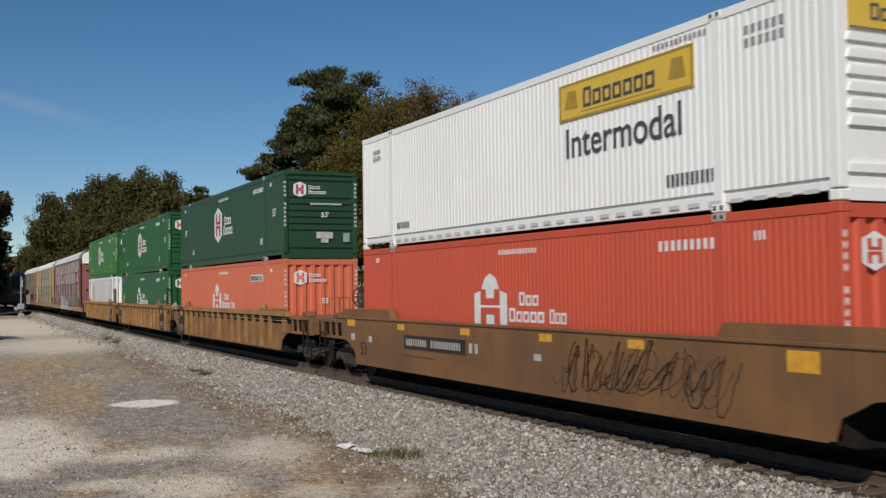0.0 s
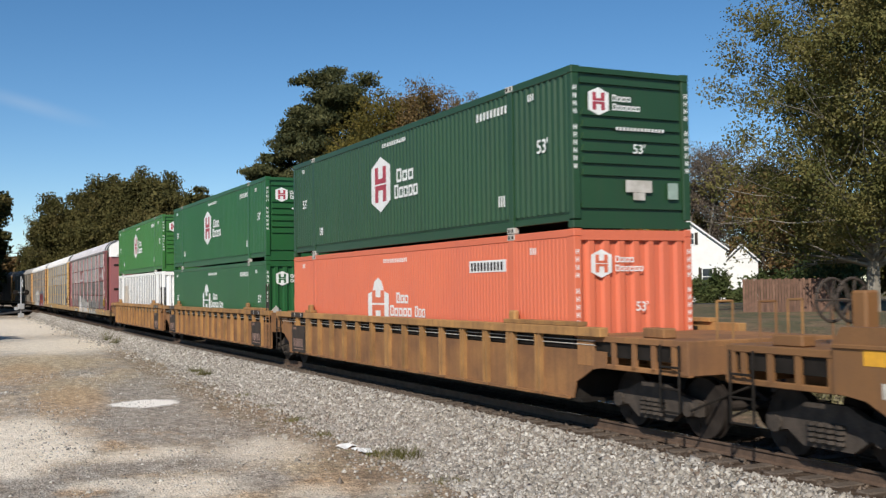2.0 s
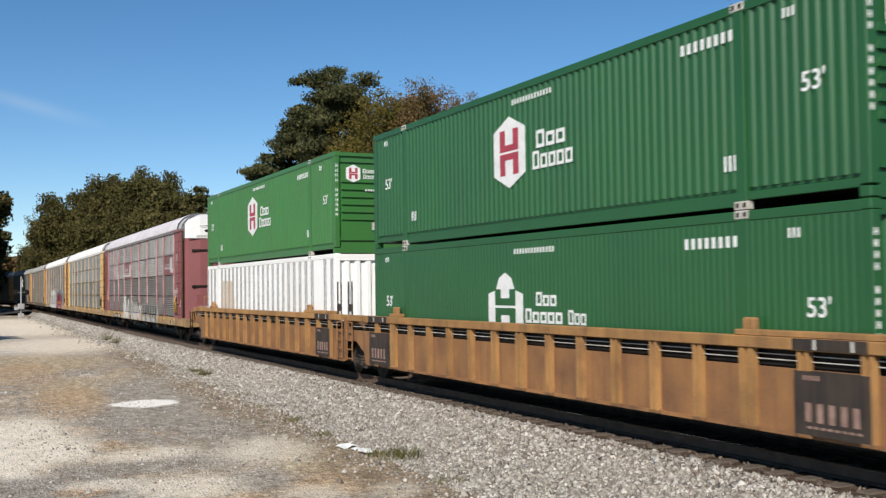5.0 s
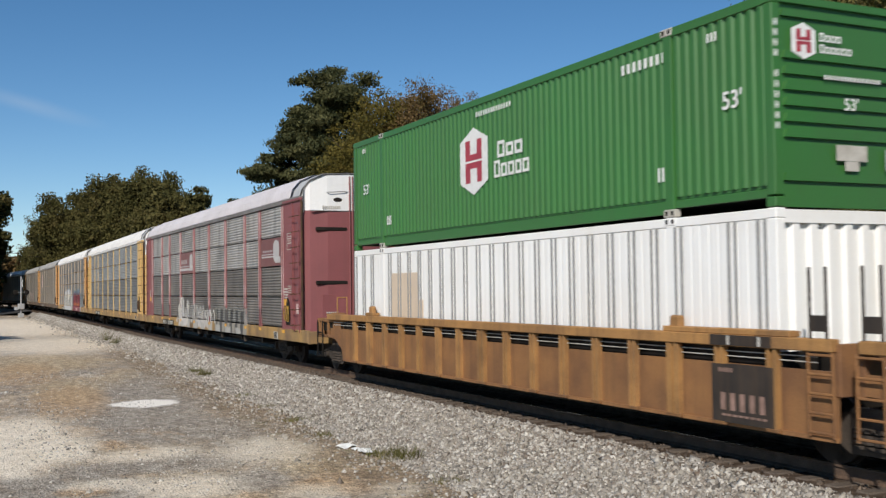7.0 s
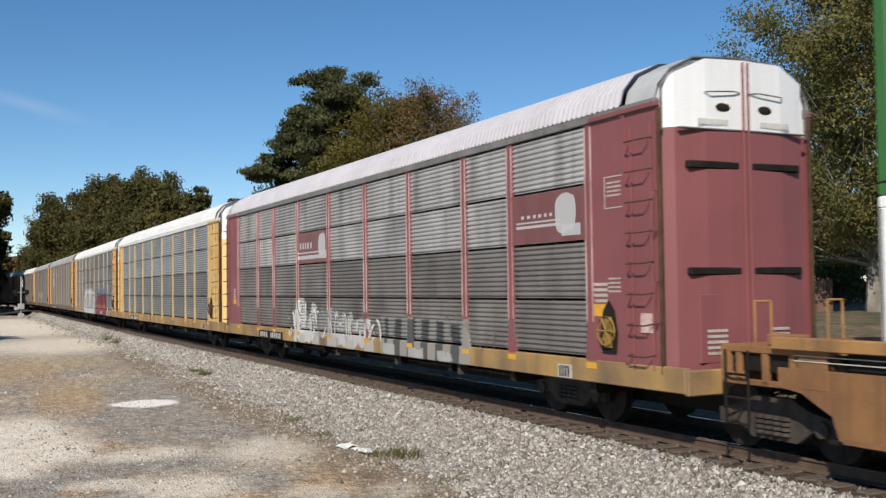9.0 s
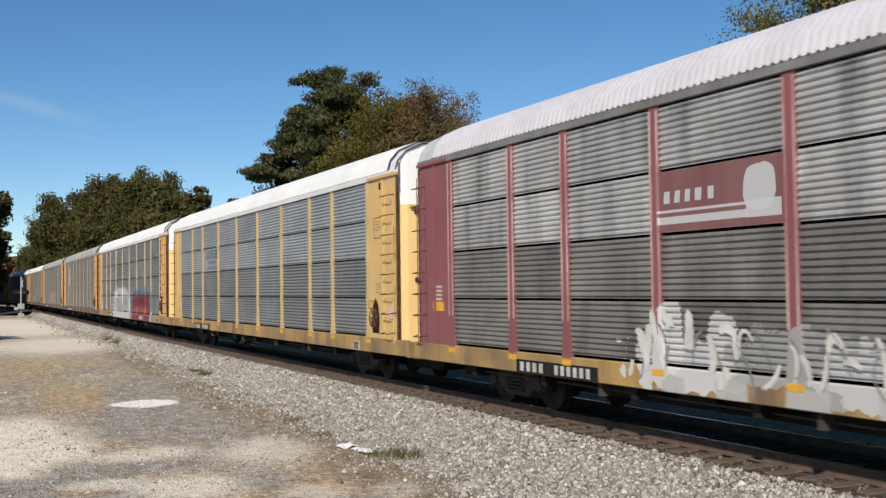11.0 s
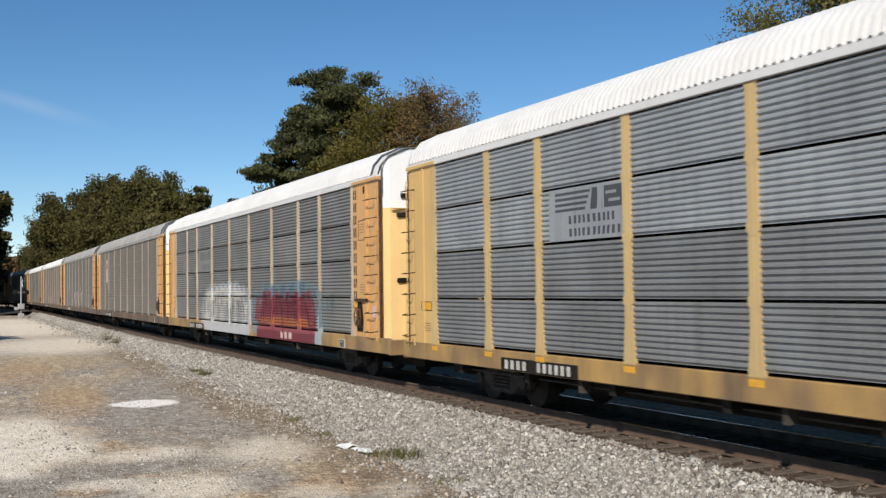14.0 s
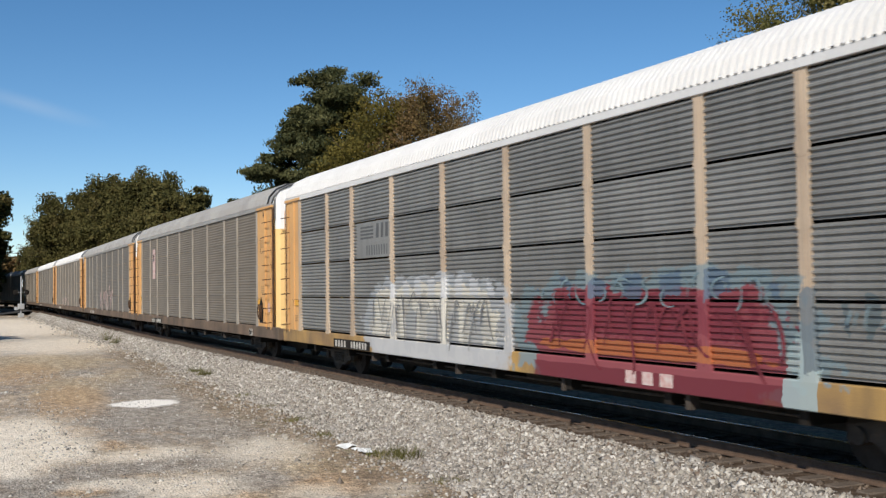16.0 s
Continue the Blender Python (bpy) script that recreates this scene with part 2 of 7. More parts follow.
    patches = (
        (tan, 0.7, ((-47.7, 3.5, 2.82, 6.0, 86), (-34.5, 3.5, 1.12, 4.0, 84), (-37.4, 6.0, 1.23, 3.9, 81), (-17.6, 5.9, 0.7, 1.5, 71))),
        (grey, 0.9, ((-34.0, 7.0, 2.2, 9.0, 78), (-22.6, 6.6, 1.64, 2.7, 74), (-25.8, 4.4, 1.2, 2.8, 81), (-18.4, 3.8, 1.12, 0.85, 78), (-16.2, 4.4, 0.55, 0.9, 75), (-17.0, 1.2, 0.56, 0.5, 86), (-18.4, 2.6, 0.81, 0.6, 82))),
        (brown, 0.6, ((-30.5, 3.1, 1.0, 4.6, 84), (-41.5, 2.6, 1.23, 5.7, 86), (-23.9, 2.5, 0.5, 1.1, 85), (-16.6, 1.9, 0.41, 0.38, 83), (-15.5, 5.8, 0.81, 1.06, 70), (-21.2, 2.9, 0.3, 0.7, 83))),
    )
    for c, k, rows in patches:
        for x, y, rx, ry, t in rows:
            col = mix(maths("MULTIPLY", spot(x, y, rx, ry, t), k), col, c)
    # weeds and litter along the foot of the ballast
    tuft = mix(ramp(tex(2.6, 6, 0.7)[0], 0.52, 0.64), (0.31, 0.245, 0.175), (0.16, 0.15, 0.075))
    sep = nt.nodes.new("ShaderNodeSeparateXYZ")
    nt.links.new(pos, sep.inputs[0])
    drift = maths("MULTIPLY", maths("MAXIMUM", maths("SUBTRACT", -14.0, sep.outputs["X"]), 0.0), 0.042)
    strip = maths("SUBTRACT", sep.outputs["Y"], drift)
    strip = maths("ADD", strip, maths("MULTIPLY", maths("SUBTRACT", tex(0.5, 6, 0.7)[0], 0.5), 2.6))
    strip = maths("MULTIPLY", ramp(strip, 5.2, 6.1), ramp(tex(1.3, 5, 0.7)[0], 0.34, 0.5, 0.35, 0.9))
    col = mix(strip, col, tuft)
    # beyond the track: leaf litter and rough grass
    bank = mix(ramp(tex(0.7, 6, 0.7)[0], 0.4, 0.62), (0.22, 0.145, 0.09), (0.13, 0.11, 0.06))
    lawn = mix(ramp(tex(0.5, 6, 0.7)[0], 0.42, 0.62), (0.10, 0.10, 0.045), (0.21, 0.15, 0.09))
    bank = mix(ramp(sep.outputs["Y"], 24.0, 30.0), bank, lawn)
    col = mix(ramp(sep.outputs["Y"], 14.0, 15.2), col, bank)
    # speckle of stones and soil at several sizes
    mottle = mix(ramp(tex(2.3, 6, 0.75, stretch=(0.7, 1.3, 1))[0], 0.38, 0.62), (0.62, 0.55, 0.47), (1.22, 1.2, 1.17))
    col = mix(0.75, col, mottle, "MULTIPLY")
    for sc, k, lo, hi in ((7.0, 0.55, 0.36, 0.64), (16.0, 0.55, 0.38, 0.62)):
        sp = mix(ramp(tex(sc, 4, 0.75)[0], lo, hi), (0.45, 0.43, 0.40), (1.5, 1.48, 1.45))
        col = mix(k, col, sp, "MULTIPLY")
    # stones: a crazed fine pattern
    vd, _ = tex(24.0, kind="ShaderNodeTexVoronoi")
    fine = mix(ramp(vd, 0.1, 0.75), (1.35, 1.33, 1.3), (0.5, 0.48, 0.45))
    col = mix(0.4, col, fine, "MULTIPLY")
    grit = mix(ramp(tex(70.0, 3, 0.6)[0], 0.35, 0.65), (0.6, 0.6, 0.6), (1.45, 1.43, 1.4))
    col = mix(0.4, col, grit, "MULTIPLY")
    # smooth packed patches of pale dust lie over the gravel
    dust = mix(ramp(tex(2.4, 6, 0.7)[0], 0.4, 0.65), (0.86, 0.765, 0.625), (0.70, 0.60, 0.465))
    dust = mix(0.3, dust, mix(ramp(tex(14.0, 4, 0.7)[0], 0.4, 0.6), (0.5, 0.48, 0.45), (1.4, 1.38, 1.35)), "MULTIPLY")
    for x, y, rx, ry, t, k in ((-23.1, 1.4, 1.15, 3.9, 86, 1.0), (-20.9, 1.9, 0.75, 1.3, 84, 0.95), (-19.3, 1.0, 0.42, 0.9, 87, 0.9), (-26.5, -0.6, 1.2, 3.5, 88, 1.0), (-19.0, 5.4, 0.9, 1.5, 74, 0.6), (-19.6, 3.3, 0.98, 0.7, 80, 0.7), (-63.7, 6.0, 4.1, 9.5, 84, 0.85), (-92.0, 6.2, 4.4, 16.0, 86, 0.9), (-112.0, 5.0, 6.0, 18.0, 86, 0.9), (-16.2, 3.4, 0.85, 1.0, 78, 0.75), (-17.0, 2.3, 0.56, 0.45, 82, 0.7), (-14.4, 6.1, 0.34, 0.6, 67, 0.4), (-14.9, 5.0, 0.4, 0.6, 71, 0.5)):
        col = mix(maths("MULTIPLY", spot(x, y, rx, ry, t, 0.5), maths("MULTIPLY", ramp(tex(3.1, 6, 0.75, stretch=(0.6, 1.4, 1))[0], 0.34, 0.5, 0.72, 1.0), k)), col, dust)
    col = mix(spot(-28.8, 4.87, 0.85, 0.9, 57.6, 0.15), col, (0.90, 0.85, 0.77))
    nt.links.new(col, b.inputs["Base Color"])
    bp = nt.nodes.new("ShaderNodeBump")
    bp.inputs["Strength"].default_value, bp.inputs["Distance"].default_value = 0.8, 0.03
    nt.links.new(vd, bp.inputs["Height"])
    bp.invert = True
    nt.links.new(bp.outputs[0], b.inputs["Normal"])
    return m


def build_ground():
    xs = sorted({*np.round(np.arange(-70, 12, 0.8), 2), *np.round(np.arange(-260, -70, 6.0), 1), *range(12, 120, 9), -3000, -1500, -800, -400, 150, 300, 800, 1500, 3000})
    ys = sorted({*np.round(np.arange(-6, 34, 0.6), 2), *range(34, 200, 8), *range(-90, -6, 6), -3000, -1500, -700, -300, -150, 260, 400, 800, 1500, 3000})
    v = [(float(x), float(y), hill(float(x), float(y))) for y in ys for x in xs]
    n = len(xs)
    f = [(j * n + i, j * n + i + 1, (j + 1) * n + i + 1, (j + 1) * n + i) for j in range(len(ys) - 1) for i in range(n - 1)]
    g = new("ground", mesh_of("ground", v, f, ground_material(), True))
    tagged(g, "gravel and packed dirt yard with rough grass beyond the track", "ground", kind="structure")


def stones(name, places, sizes, mat):
    """Broken stones, joined: squashed, turned octahedra."""
    n = len(places)
    base = np.array([(1, 0, 0), (-1, 0, 0), (0, 1, 0), (0, -1, 0), (0, 0, 1), (0, 0, -1)], float)
    tri = np.array([(0, 2, 4), (2, 1, 4), (1, 3, 4), (3, 0, 4), (2, 0, 5), (1, 2, 5), (3, 1, 5), (0, 3, 5)])
    rng = np.random.default_rng(5)
    q = rng.normal(size=(n, 4))
    q /= np.linalg.norm(q, axis=1)[:, None]
    w, x, y, z = q.T
    R = np.stack([1 - 2 * (y * y + z * z), 2 * (x * y - z * w), 2 * (x * z + y * w), 2 * (x * y + z * w), 1 - 2 * (x * x + z * z), 2 * (y * z - x * w), 2 * (x * z - y * w), 2 * (y * z + x * w), 1 - 2 * (x * x + y * y)], -1).reshape(n, 3, 3)
    shape = rng.uniform(0.55, 1.25, size=(n, 6, 1)) * base[None] * rng.uniform(0.7, 1.3, size=(n, 1, 3))
    v = np.einsum("nij,nkj->nki", R, shape) * np.asarray(sizes)[:, None, None] + np.asarray(places)[:, None, :]
    return fast_mesh(name, v.reshape(-1, 3), (tri[None] + 6 * np.arange(n)[:, None, None]).reshape(-1, 3), mat)


def fast_mesh(name, v, f, mat):
    me = bpy.data.meshes.new(name)
    k = f.shape[1]
    me.vertices.add(len(v))
    me.vertices.foreach_set("co", np.ascontiguousarray(v, dtype=np.float32).ravel())
    me.loops.add(f.size)
    me.loops.foreach_set("vertex_index", np.ascontiguousarray(f, dtype=np.int32).ravel())
    me.polygons.add(len(f))
    me.polygons.foreach_set("loop_start", np.arange(0, f.size, k, dtype=np.int32))
    me.update(calc_edges=True)
    me.validate()
    me.materials.append(mat)
    return me


def stone_material(name, colours):
    m = bpy.data.materials.new(name)
    m.use_nodes = True
    nt = m.node_tree
    b = nt.nodes["Principled BSDF"]
    b.inputs["Roughness"].default_value = 0.85
    geo = nt.nodes.new("ShaderNodeNewGeometry")
    cr = nt.nodes.new("ShaderNodeValToRGB")
    el = cr.color_ramp.elements
    while len(el) < len(colours):
        el.new(0.5)
    for i, c in enumerate(colours):
        el[i].position, el[i].color = i / (len(colours) - 1), (*c, 1)
    nt.links.new(geo.outputs["Random Per Island"], cr.inputs[0])
    n = nt.nodes.new("ShaderNodeTexNoise")
    n.inputs["Scale"].default_value = 45.0
    nt.links.new(geo.outputs["Position"], n.inputs["Vector"])
    mx = nt.nodes.new("ShaderNodeMix")
    mx.data_type, mx.blend_type = "RGBA", "OVERLAY"
    mx.inputs[0].default_value = 0.5
    nt.links.new(cr.outputs[0], mx.inputs[6])
    nt.links.new(n.outputs["Fac"], mx.inputs[7])
    nt.links.new(mx.outputs[2], b.inputs["Base Color"])
    return m


BALLAST = stone_material("ballast_stone", [(0.10, 0.088, 0.075), (0.36, 0.325, 0.27), (0.22, 0.2, 0.175), (0.56, 0.525, 0.465), (0.17, 0.135, 0.105), (0.42, 0.385, 0.335)])
# stained brown stones, dark enough to double as painted shade on the far slope
STAINED_SHADED = stone_material("stained_stone", [(0.05, 0.036, 0.026), (0.12, 0.085, 0.06), (0.08, 0.06, 0.045), (0.17, 0.125, 0.09)])
BALLAST_BED = material("ballast_bed", (0.22, 0.195, 0.165), (0.32, 0.29, 0.245), 14, 0.95, fine=50, grain=0.7, bump=1.0, bump_scale=40)


def bed_height(x, y):
    """The ballast's surface: flat between the rails, then a slope down to its foot on either side."""
    o, _ = off_line(x)
    c = TRACK + o
    t = toe(x) + o
    top, shoulder = RAIL - 0.20, 1.75
    u = y - c
    if abs(u) < shoulder:
        return top
    foot = c - t if u < 0 else 3.6
    k = (abs(u) - shoulder) / (foot - shoulder)
    return top + (-0.08 - top) * min(1.0, k) ** 0.9


def build_track():
    xs = [*np.arange(-60, 14, 0.7), *np.arange(-300, -60, 4.0), -420, 14, 40, 90]
    xs = sorted(float(x) for x in xs)
    us = [0, 0.06, 0.14, 0.25, 0.4, 0.55, 0.7, 0.85, 1]
    v, f = [], []
    for x in xs:
        o, _ = off_line(x)
        c = TRACK + o
        a = toe(x) + o
        ys = [a + (c - 1.75 - a) * u for u in us] + [c - 0.9, c, c + 0.9] + [c + 1.75 + 1.85 * u for u in (0, 0.3, 0.6, 1)]
        v += [(x, y, bed_height(x, y) + 0.025 * noise.noise((x * 1.1, y * 1.4, 0))) for y in ys]
    n = 16
    f = [(j * n + i, (j + 1) * n + i, (j + 1) * n + i + 1, j * n + i + 1) for j in range(len(xs) - 1) for i in range(n - 1)]
    bed = new("ballast_bed", mesh_of("ballast_bed", v, [q[::-1] for q in f], BALLAST_BED, True))
    # oily dirt between the rails; its dark tone also paints the train's shade beyond
    bed.data.materials.append(material("oily_track_dirt", (0.06, 0.041, 0.028), (0.11, 0.08, 0.058), 6, 0.95, fine=50, grain=0.6, bump=1.0, bump_scale=40))
    bed.data.polygons.foreach_set("material_index", [1 if 8 <= k % (n - 1) else 0 for k in range(len(f))])
    tagged(bed, "sloping bed of grey crushed-stone railway ballast", "track bed", kind="structure")
    rng = np.random.default_rng(11)
    places, sizes = [], []
    for x0, x1, count, size in ((-22, -4, 27000, 0.036), (-40, -22, 18000, 0.041), (-75, -40, 15000, 0.048), (-140, -75, 11000, 0.066)):
        for _ in range(count):
            x = rng.uniform(x0, x1)
            o, _k = off_line(x)
            a = toe(x) + o
            y = a - 0.25 - abs(rng.normal()) * 0.22 * (rng.uniform() < 0.12) * 3 + (TRACK + o - 1.22 - a) * rng.uniform(0, 1) ** 1.05
            places.append((x, y, max(bed_height(x, y), hill(x, y)) + 0.006))
            sizes.append(size * rng.lognormal(0, 0.3))
    st = new("ballast", stones("ballast", places, sizes, BALLAST))
    tagged(st, "loose grey and buff crushed ballast stones", "ballast", kind="stuff")
    places, sizes = [], []      # stained stones between and beside the ties
    for _ in range(9000):
        x, u = rng.uniform(-45, 4), rng.uniform(-2.0, 1.6)
        places.append((x, TRACK + off_line(x)[0] + u, bed_height(x, TRACK + off_line(x)[0] + u) + 0.004))
        sizes.append(0.036 * rng.lognormal(0, 0.3))
    st = new("stained_ballast", stones("stained_ballast", places, sizes, STAINED_SHADED))
    tagged(st, "oil-stained dark brown ballast stones between the ties", "ballast", kind="stuff")
    # far slope: the train's shade is put into the stones' dark colour
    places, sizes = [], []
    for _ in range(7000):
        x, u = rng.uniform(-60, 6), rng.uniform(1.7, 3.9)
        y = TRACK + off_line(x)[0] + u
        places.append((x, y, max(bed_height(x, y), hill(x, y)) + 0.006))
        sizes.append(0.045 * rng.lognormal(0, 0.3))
    st = new("far_ballast", stones("far_ballast", places, sizes, STAINED_SHADED))
    tagged(st, "far slope ballast stones darkened as the train's shade", "ballast", kind="stuff")
    places, sizes = [], []
    for _ in range(18000):
        x = -9 - 34 * rng.uniform(0, 1) ** 1.5
        y = rng.uniform(0.0, 7.3)
        if noise.noise((x * 0.3, y * 0.7, 7.0)) > 0.25 * rng.normal():
            places.append((x, y, hill(x, y) + 0.002))
            sizes.append(0.017 * rng.lognormal(0, 0.45))
    st = new("gravel", stones("gravel", places, sizes, BALLAST))
    tagged(st, "scattered small grey gravel on packed dirt", "gravel", kind="stuff")
    # rails and ties
    line = sorted({*[float(x) for x in np.arange(-300, -48, 6.0)], -48.0, 60.0})
    for side in (-0.76, 0.76):
        prof = [(-0.07, -0.18), (0.07, -0.18), (0.07, -0.165), (0.012, -0.145), (0.012, -0.045), (0.036, -0.035), (0.036, -0.006), (0.03, 0), (-0.03, 0), (-0.036, -0.006), (-0.036, -0.035), (-0.012, -0.045), (-0.012, -0.145), (-0.07, -0.165)]
        v, f, mats = [], [], []
        for x in line:
            o, _ = off_line(x)
            v += [(x, TRACK + o + side + a, RAIL + b) for a, b in prof]
        n = len(prof)
        for j in range(len(line) - 1):
            for i in range(n):
                k = (i + 1) % n
                f.append((j * n + i, (j + 1) * n + i, (j + 1) * n + k, j * n + k))
                mats.append(1 if i in (7,) else 0)
        me = mesh_of("rail", v, f, RUST)
        me.materials.append(RAILTOP)
        me.polygons.foreach_set("material_index", mats)
        tagged(new("rail", me), "rusty steel rail with a bright worn head", "rail", "rails of the track", kind="structure")
    me = bpy.data.meshes.new("tie")
    bm = boxes((-0.11, 0.11, -1.28, 1.28, -0.16, 0.0), bevel=0.012)
    bm.to_mesh(me)
    bm.free()
    me.materials.append(TIE)
    ties = new("ties")
    tagged(ties, "weathered dark timber ties under the rails", "ties", kind="structure")
    for i in range(150):
        x = -70 + i * 0.52
        o, k = off_line(x)
        t = new("tie", me)
        t.parent = ties
        t.matrix_basis = pose(x + random.uniform(-0.03, 0.03), TRACK + o + random.uniform(-0.04, 0.04), RAIL - 0.175, 0, 0, random.uniform(-1, 1))

# ---- the train's run: one clock for all its cars ----
ROLLING = []                    # wheelsets
MOVING = []                     # (thing, station of its middle along the train, half its truck spacing, pivot ahead of the middle)


def run(t):
    u = t - 8.0
    return 8.696 * u + 0.0485 * u * u / 2 + 0.01169 * u ** 3 / 6


def on_track(station, half, t):
    x = station + run(t)
    a, b = x - half, x + half
    ya, yb = TRACK + off_line(a)[0], TRACK + off_line(b)[0]
    return pose(x, (ya + yb) / 2, RAIL, 0, 0, math.degrees(math.atan2(yb - ya, b - a)))


def motions():
    times = [i * 0.8 for i in range(21)]
    for ob, station, half, shift in MOVING:
        walk(ob, [(t, on_track(station, half, t) @ pose(shift, 0, 0)) for t in times])
    # the wheels roll with the run
    fine = [i / 15 for i in range(241)]
    turned = [math.degrees((run(t) - run(0)) / 0.46) for t in fine]
    for w in ROLLING:
        x, y, z = w.location
        walk(w, [(t, pose(x, y, z, 0, a, 0)) for t, a in zip(fine, turned)])


def thing(name, label, category, station, half, group="", shift=0.0):
    ob = new(name)
    tagged(ob, label, category, group)
    ob.matrix_basis = on_track(station, half, 0) @ pose(shift, 0, 0)
    MOVING.append((ob, station, half, shift))
    return ob

# ---- the train ----
STEEL = material("dark_steel", (0.016, 0.014, 0.012), (0.03, 0.025, 0.021), 3, 0.7, 0.3)
TRUCK = material("truck_iron", (0.055, 0.046, 0.039), (0.09, 0.073, 0.06), 5, 0.8, 0.1, grain=0.3)
WHEEL = material("wheel_steel", (0.025, 0.02, 0.017), (0.05, 0.04, 0.034), 4, 0.7, 0.2)
WHITE = material("white_lettering", (0.80, 0.80, 0.78), (0.7, 0.7, 0.68), 6, 0.5)
WELL_YELLOW = material("weathered_well_yellow", (0.33, 0.165, 0.068), (0.19, 0.098, 0.052), 1.1, 0.72, streaks=0.55, grain=0.25, streak_colour=(0.11, 0.068, 0.045), vary=0.05)
WELL_EDGE = material("well_top_yellow", (0.41, 0.22, 0.082), (0.25, 0.138, 0.062), 1.8, 0.7, streaks=0.45, grain=0.25, vary=0.12)
WELL_BROWN = material("weathered_well_brown", (0.235, 0.112, 0.038), (0.16, 0.080, 0.034), 0.8, 0.65, streaks=0.35, grain=0.2, streak_colour=(0.08, 0.05, 0.035))
GREY_PANEL = material("dark_patch_paint", (0.034, 0.030, 0.028), (0.055, 0.045, 0.038), 2, 0.75, streaks=0.4, streak_colour=(0.12, 0.075, 0.045))
FADED_MARK = material("faded_red_mark", (0.34, 0.22, 0.18), (0.22, 0.14, 0.11), 6, 0.7)
REFLECT = material("yellow_reflector", (0.75, 0.38, 0.03), (0.6, 0.3, 0.03), 8, 0.4)
DIM_WHITE = material("worn_white", (0.55, 0.53, 0.48), (0.4, 0.37, 0.32), 5, 0.6)


def build_truck(parent, x, wheelbase=1.78, rolling=True):
    """A freight truck: side frame with spring nest, wheels and axles."""
    for s in (-1, 1):
        y0, y1 = (-1.06, -0.94) if s < 0 else (0.94, 1.06)
        h = wheelbase / 2
        bm = plates([[(-h - 0.2, 0.36), (-h - 0.2, 0.58), (-h + 0.25, 0.66), (-0.35, 0.80), (0.35, 0.80), (h - 0.25, 0.66), (h + 0.2, 0.58), (h + 0.2, 0.36), (h - 0.2, 0.40), (0.42, 0.22), (-0.42, 0.22), (-h + 0.2, 0.40)]], y0, y1)
        fr = part("side_frame", bm, TRUCK, parent)
        fr.location.x = x
        bm = bmesh.new()
        for i in range(4):
            for k in range(4):
                rod(bm, (-0.24 + 0.16 * i, y0 - 0.02 if s < 0 else y1 + 0.02, 0.30 + 0.07 * k), (-0.24 + 0.16 * i, y0 - 0.02 if s < 0 else y1 + 0.02, 0.345 + 0.07 * k), 0.07, n=8)
        part("spring_nest", bm, TRUCK, fr)
        for e in (-h, h):
            part("bearing", rod(bmesh.new(), (e, y0 - 0.06, 0.46), (e, y1 + 0.06, 0.46), 0.115, n=10), TRUCK, fr)
    for e in (-wheelbase / 2, wheelbase / 2):
        w = part("wheelset", wheel_mesh(), None, parent)
        w.location = (x + e, 0, 0.46)
        if rolling:
            ROLLING.append(w)


_wheel = []


def wheel_mesh():
    if not _wheel:
        bm = bmesh.new()
        for s in (-1, 1):
            rod(bm, (0, s * 0.69, 0), (0, s * 0.80, 0), 0.46, n=28)
            rod(bm, (0, s * 0.67, 0), (0, s * 0.69, 0), 0.49, n=28)
            rod(bm, (0, s * 0.80, 0), (0, s * 0.83, 0), 0.14, n=12)
            for k in range(3):
                a = k * 2.094
                rod(bm, (0.29 * math.cos(a), s * 0.80, 0.29 * math.sin(a)), (0.29 * math.cos(a), s * 0.812, 0.29 * math.sin(a)), 0.05, n=8)
        rod(bm, (0, -0.9, 0), (0, 0.9, 0), 0.08, n=10)
        me = bpy.data.meshes.new("wheelset")
        bm.to_mesh(me)
        bm.free()
        me.materials.append(WHEEL)
        _wheel.append(me)
    return _wheel[0]


def bars(x, z, w, h, y, n, mat, parent, name="lettering", gap=0.45, row=1, row_gap=0.5):
    """Unreadable lettering: upright strokes of its size, in rows."""
    bm = bmesh.new()
    p = w / n
    if name == "wordmark":      # plain hollow shapes, the first one taller
        q, t = p * 0.82, min(p * 0.2, h * 0.2)
        for i in range(n):
            a, top = x + i * p, z + h * (1.0 if i == 0 else 0.78)
            for r in ((a, a + t, z, top), (a + q - t, a + q, z, top), (a + t, a + q - t, z, z + t), (a + t, a + q - t, top - t, top)):
                box(bm, r[0], r[1], y - 0.004, y, r[2], r[3])
        return tagged(part(name, bm, mat, parent), kind="stuff")
    for r in range(row):
        zz = z - r * h * (1 + row_gap)
        for i in range(n):
            box(bm, x + i * p, x + i * p + p * (1 - gap), y - 0.004, y, zz, zz + h)
    return tagged(part(name, bm, mat, parent), kind="stuff")


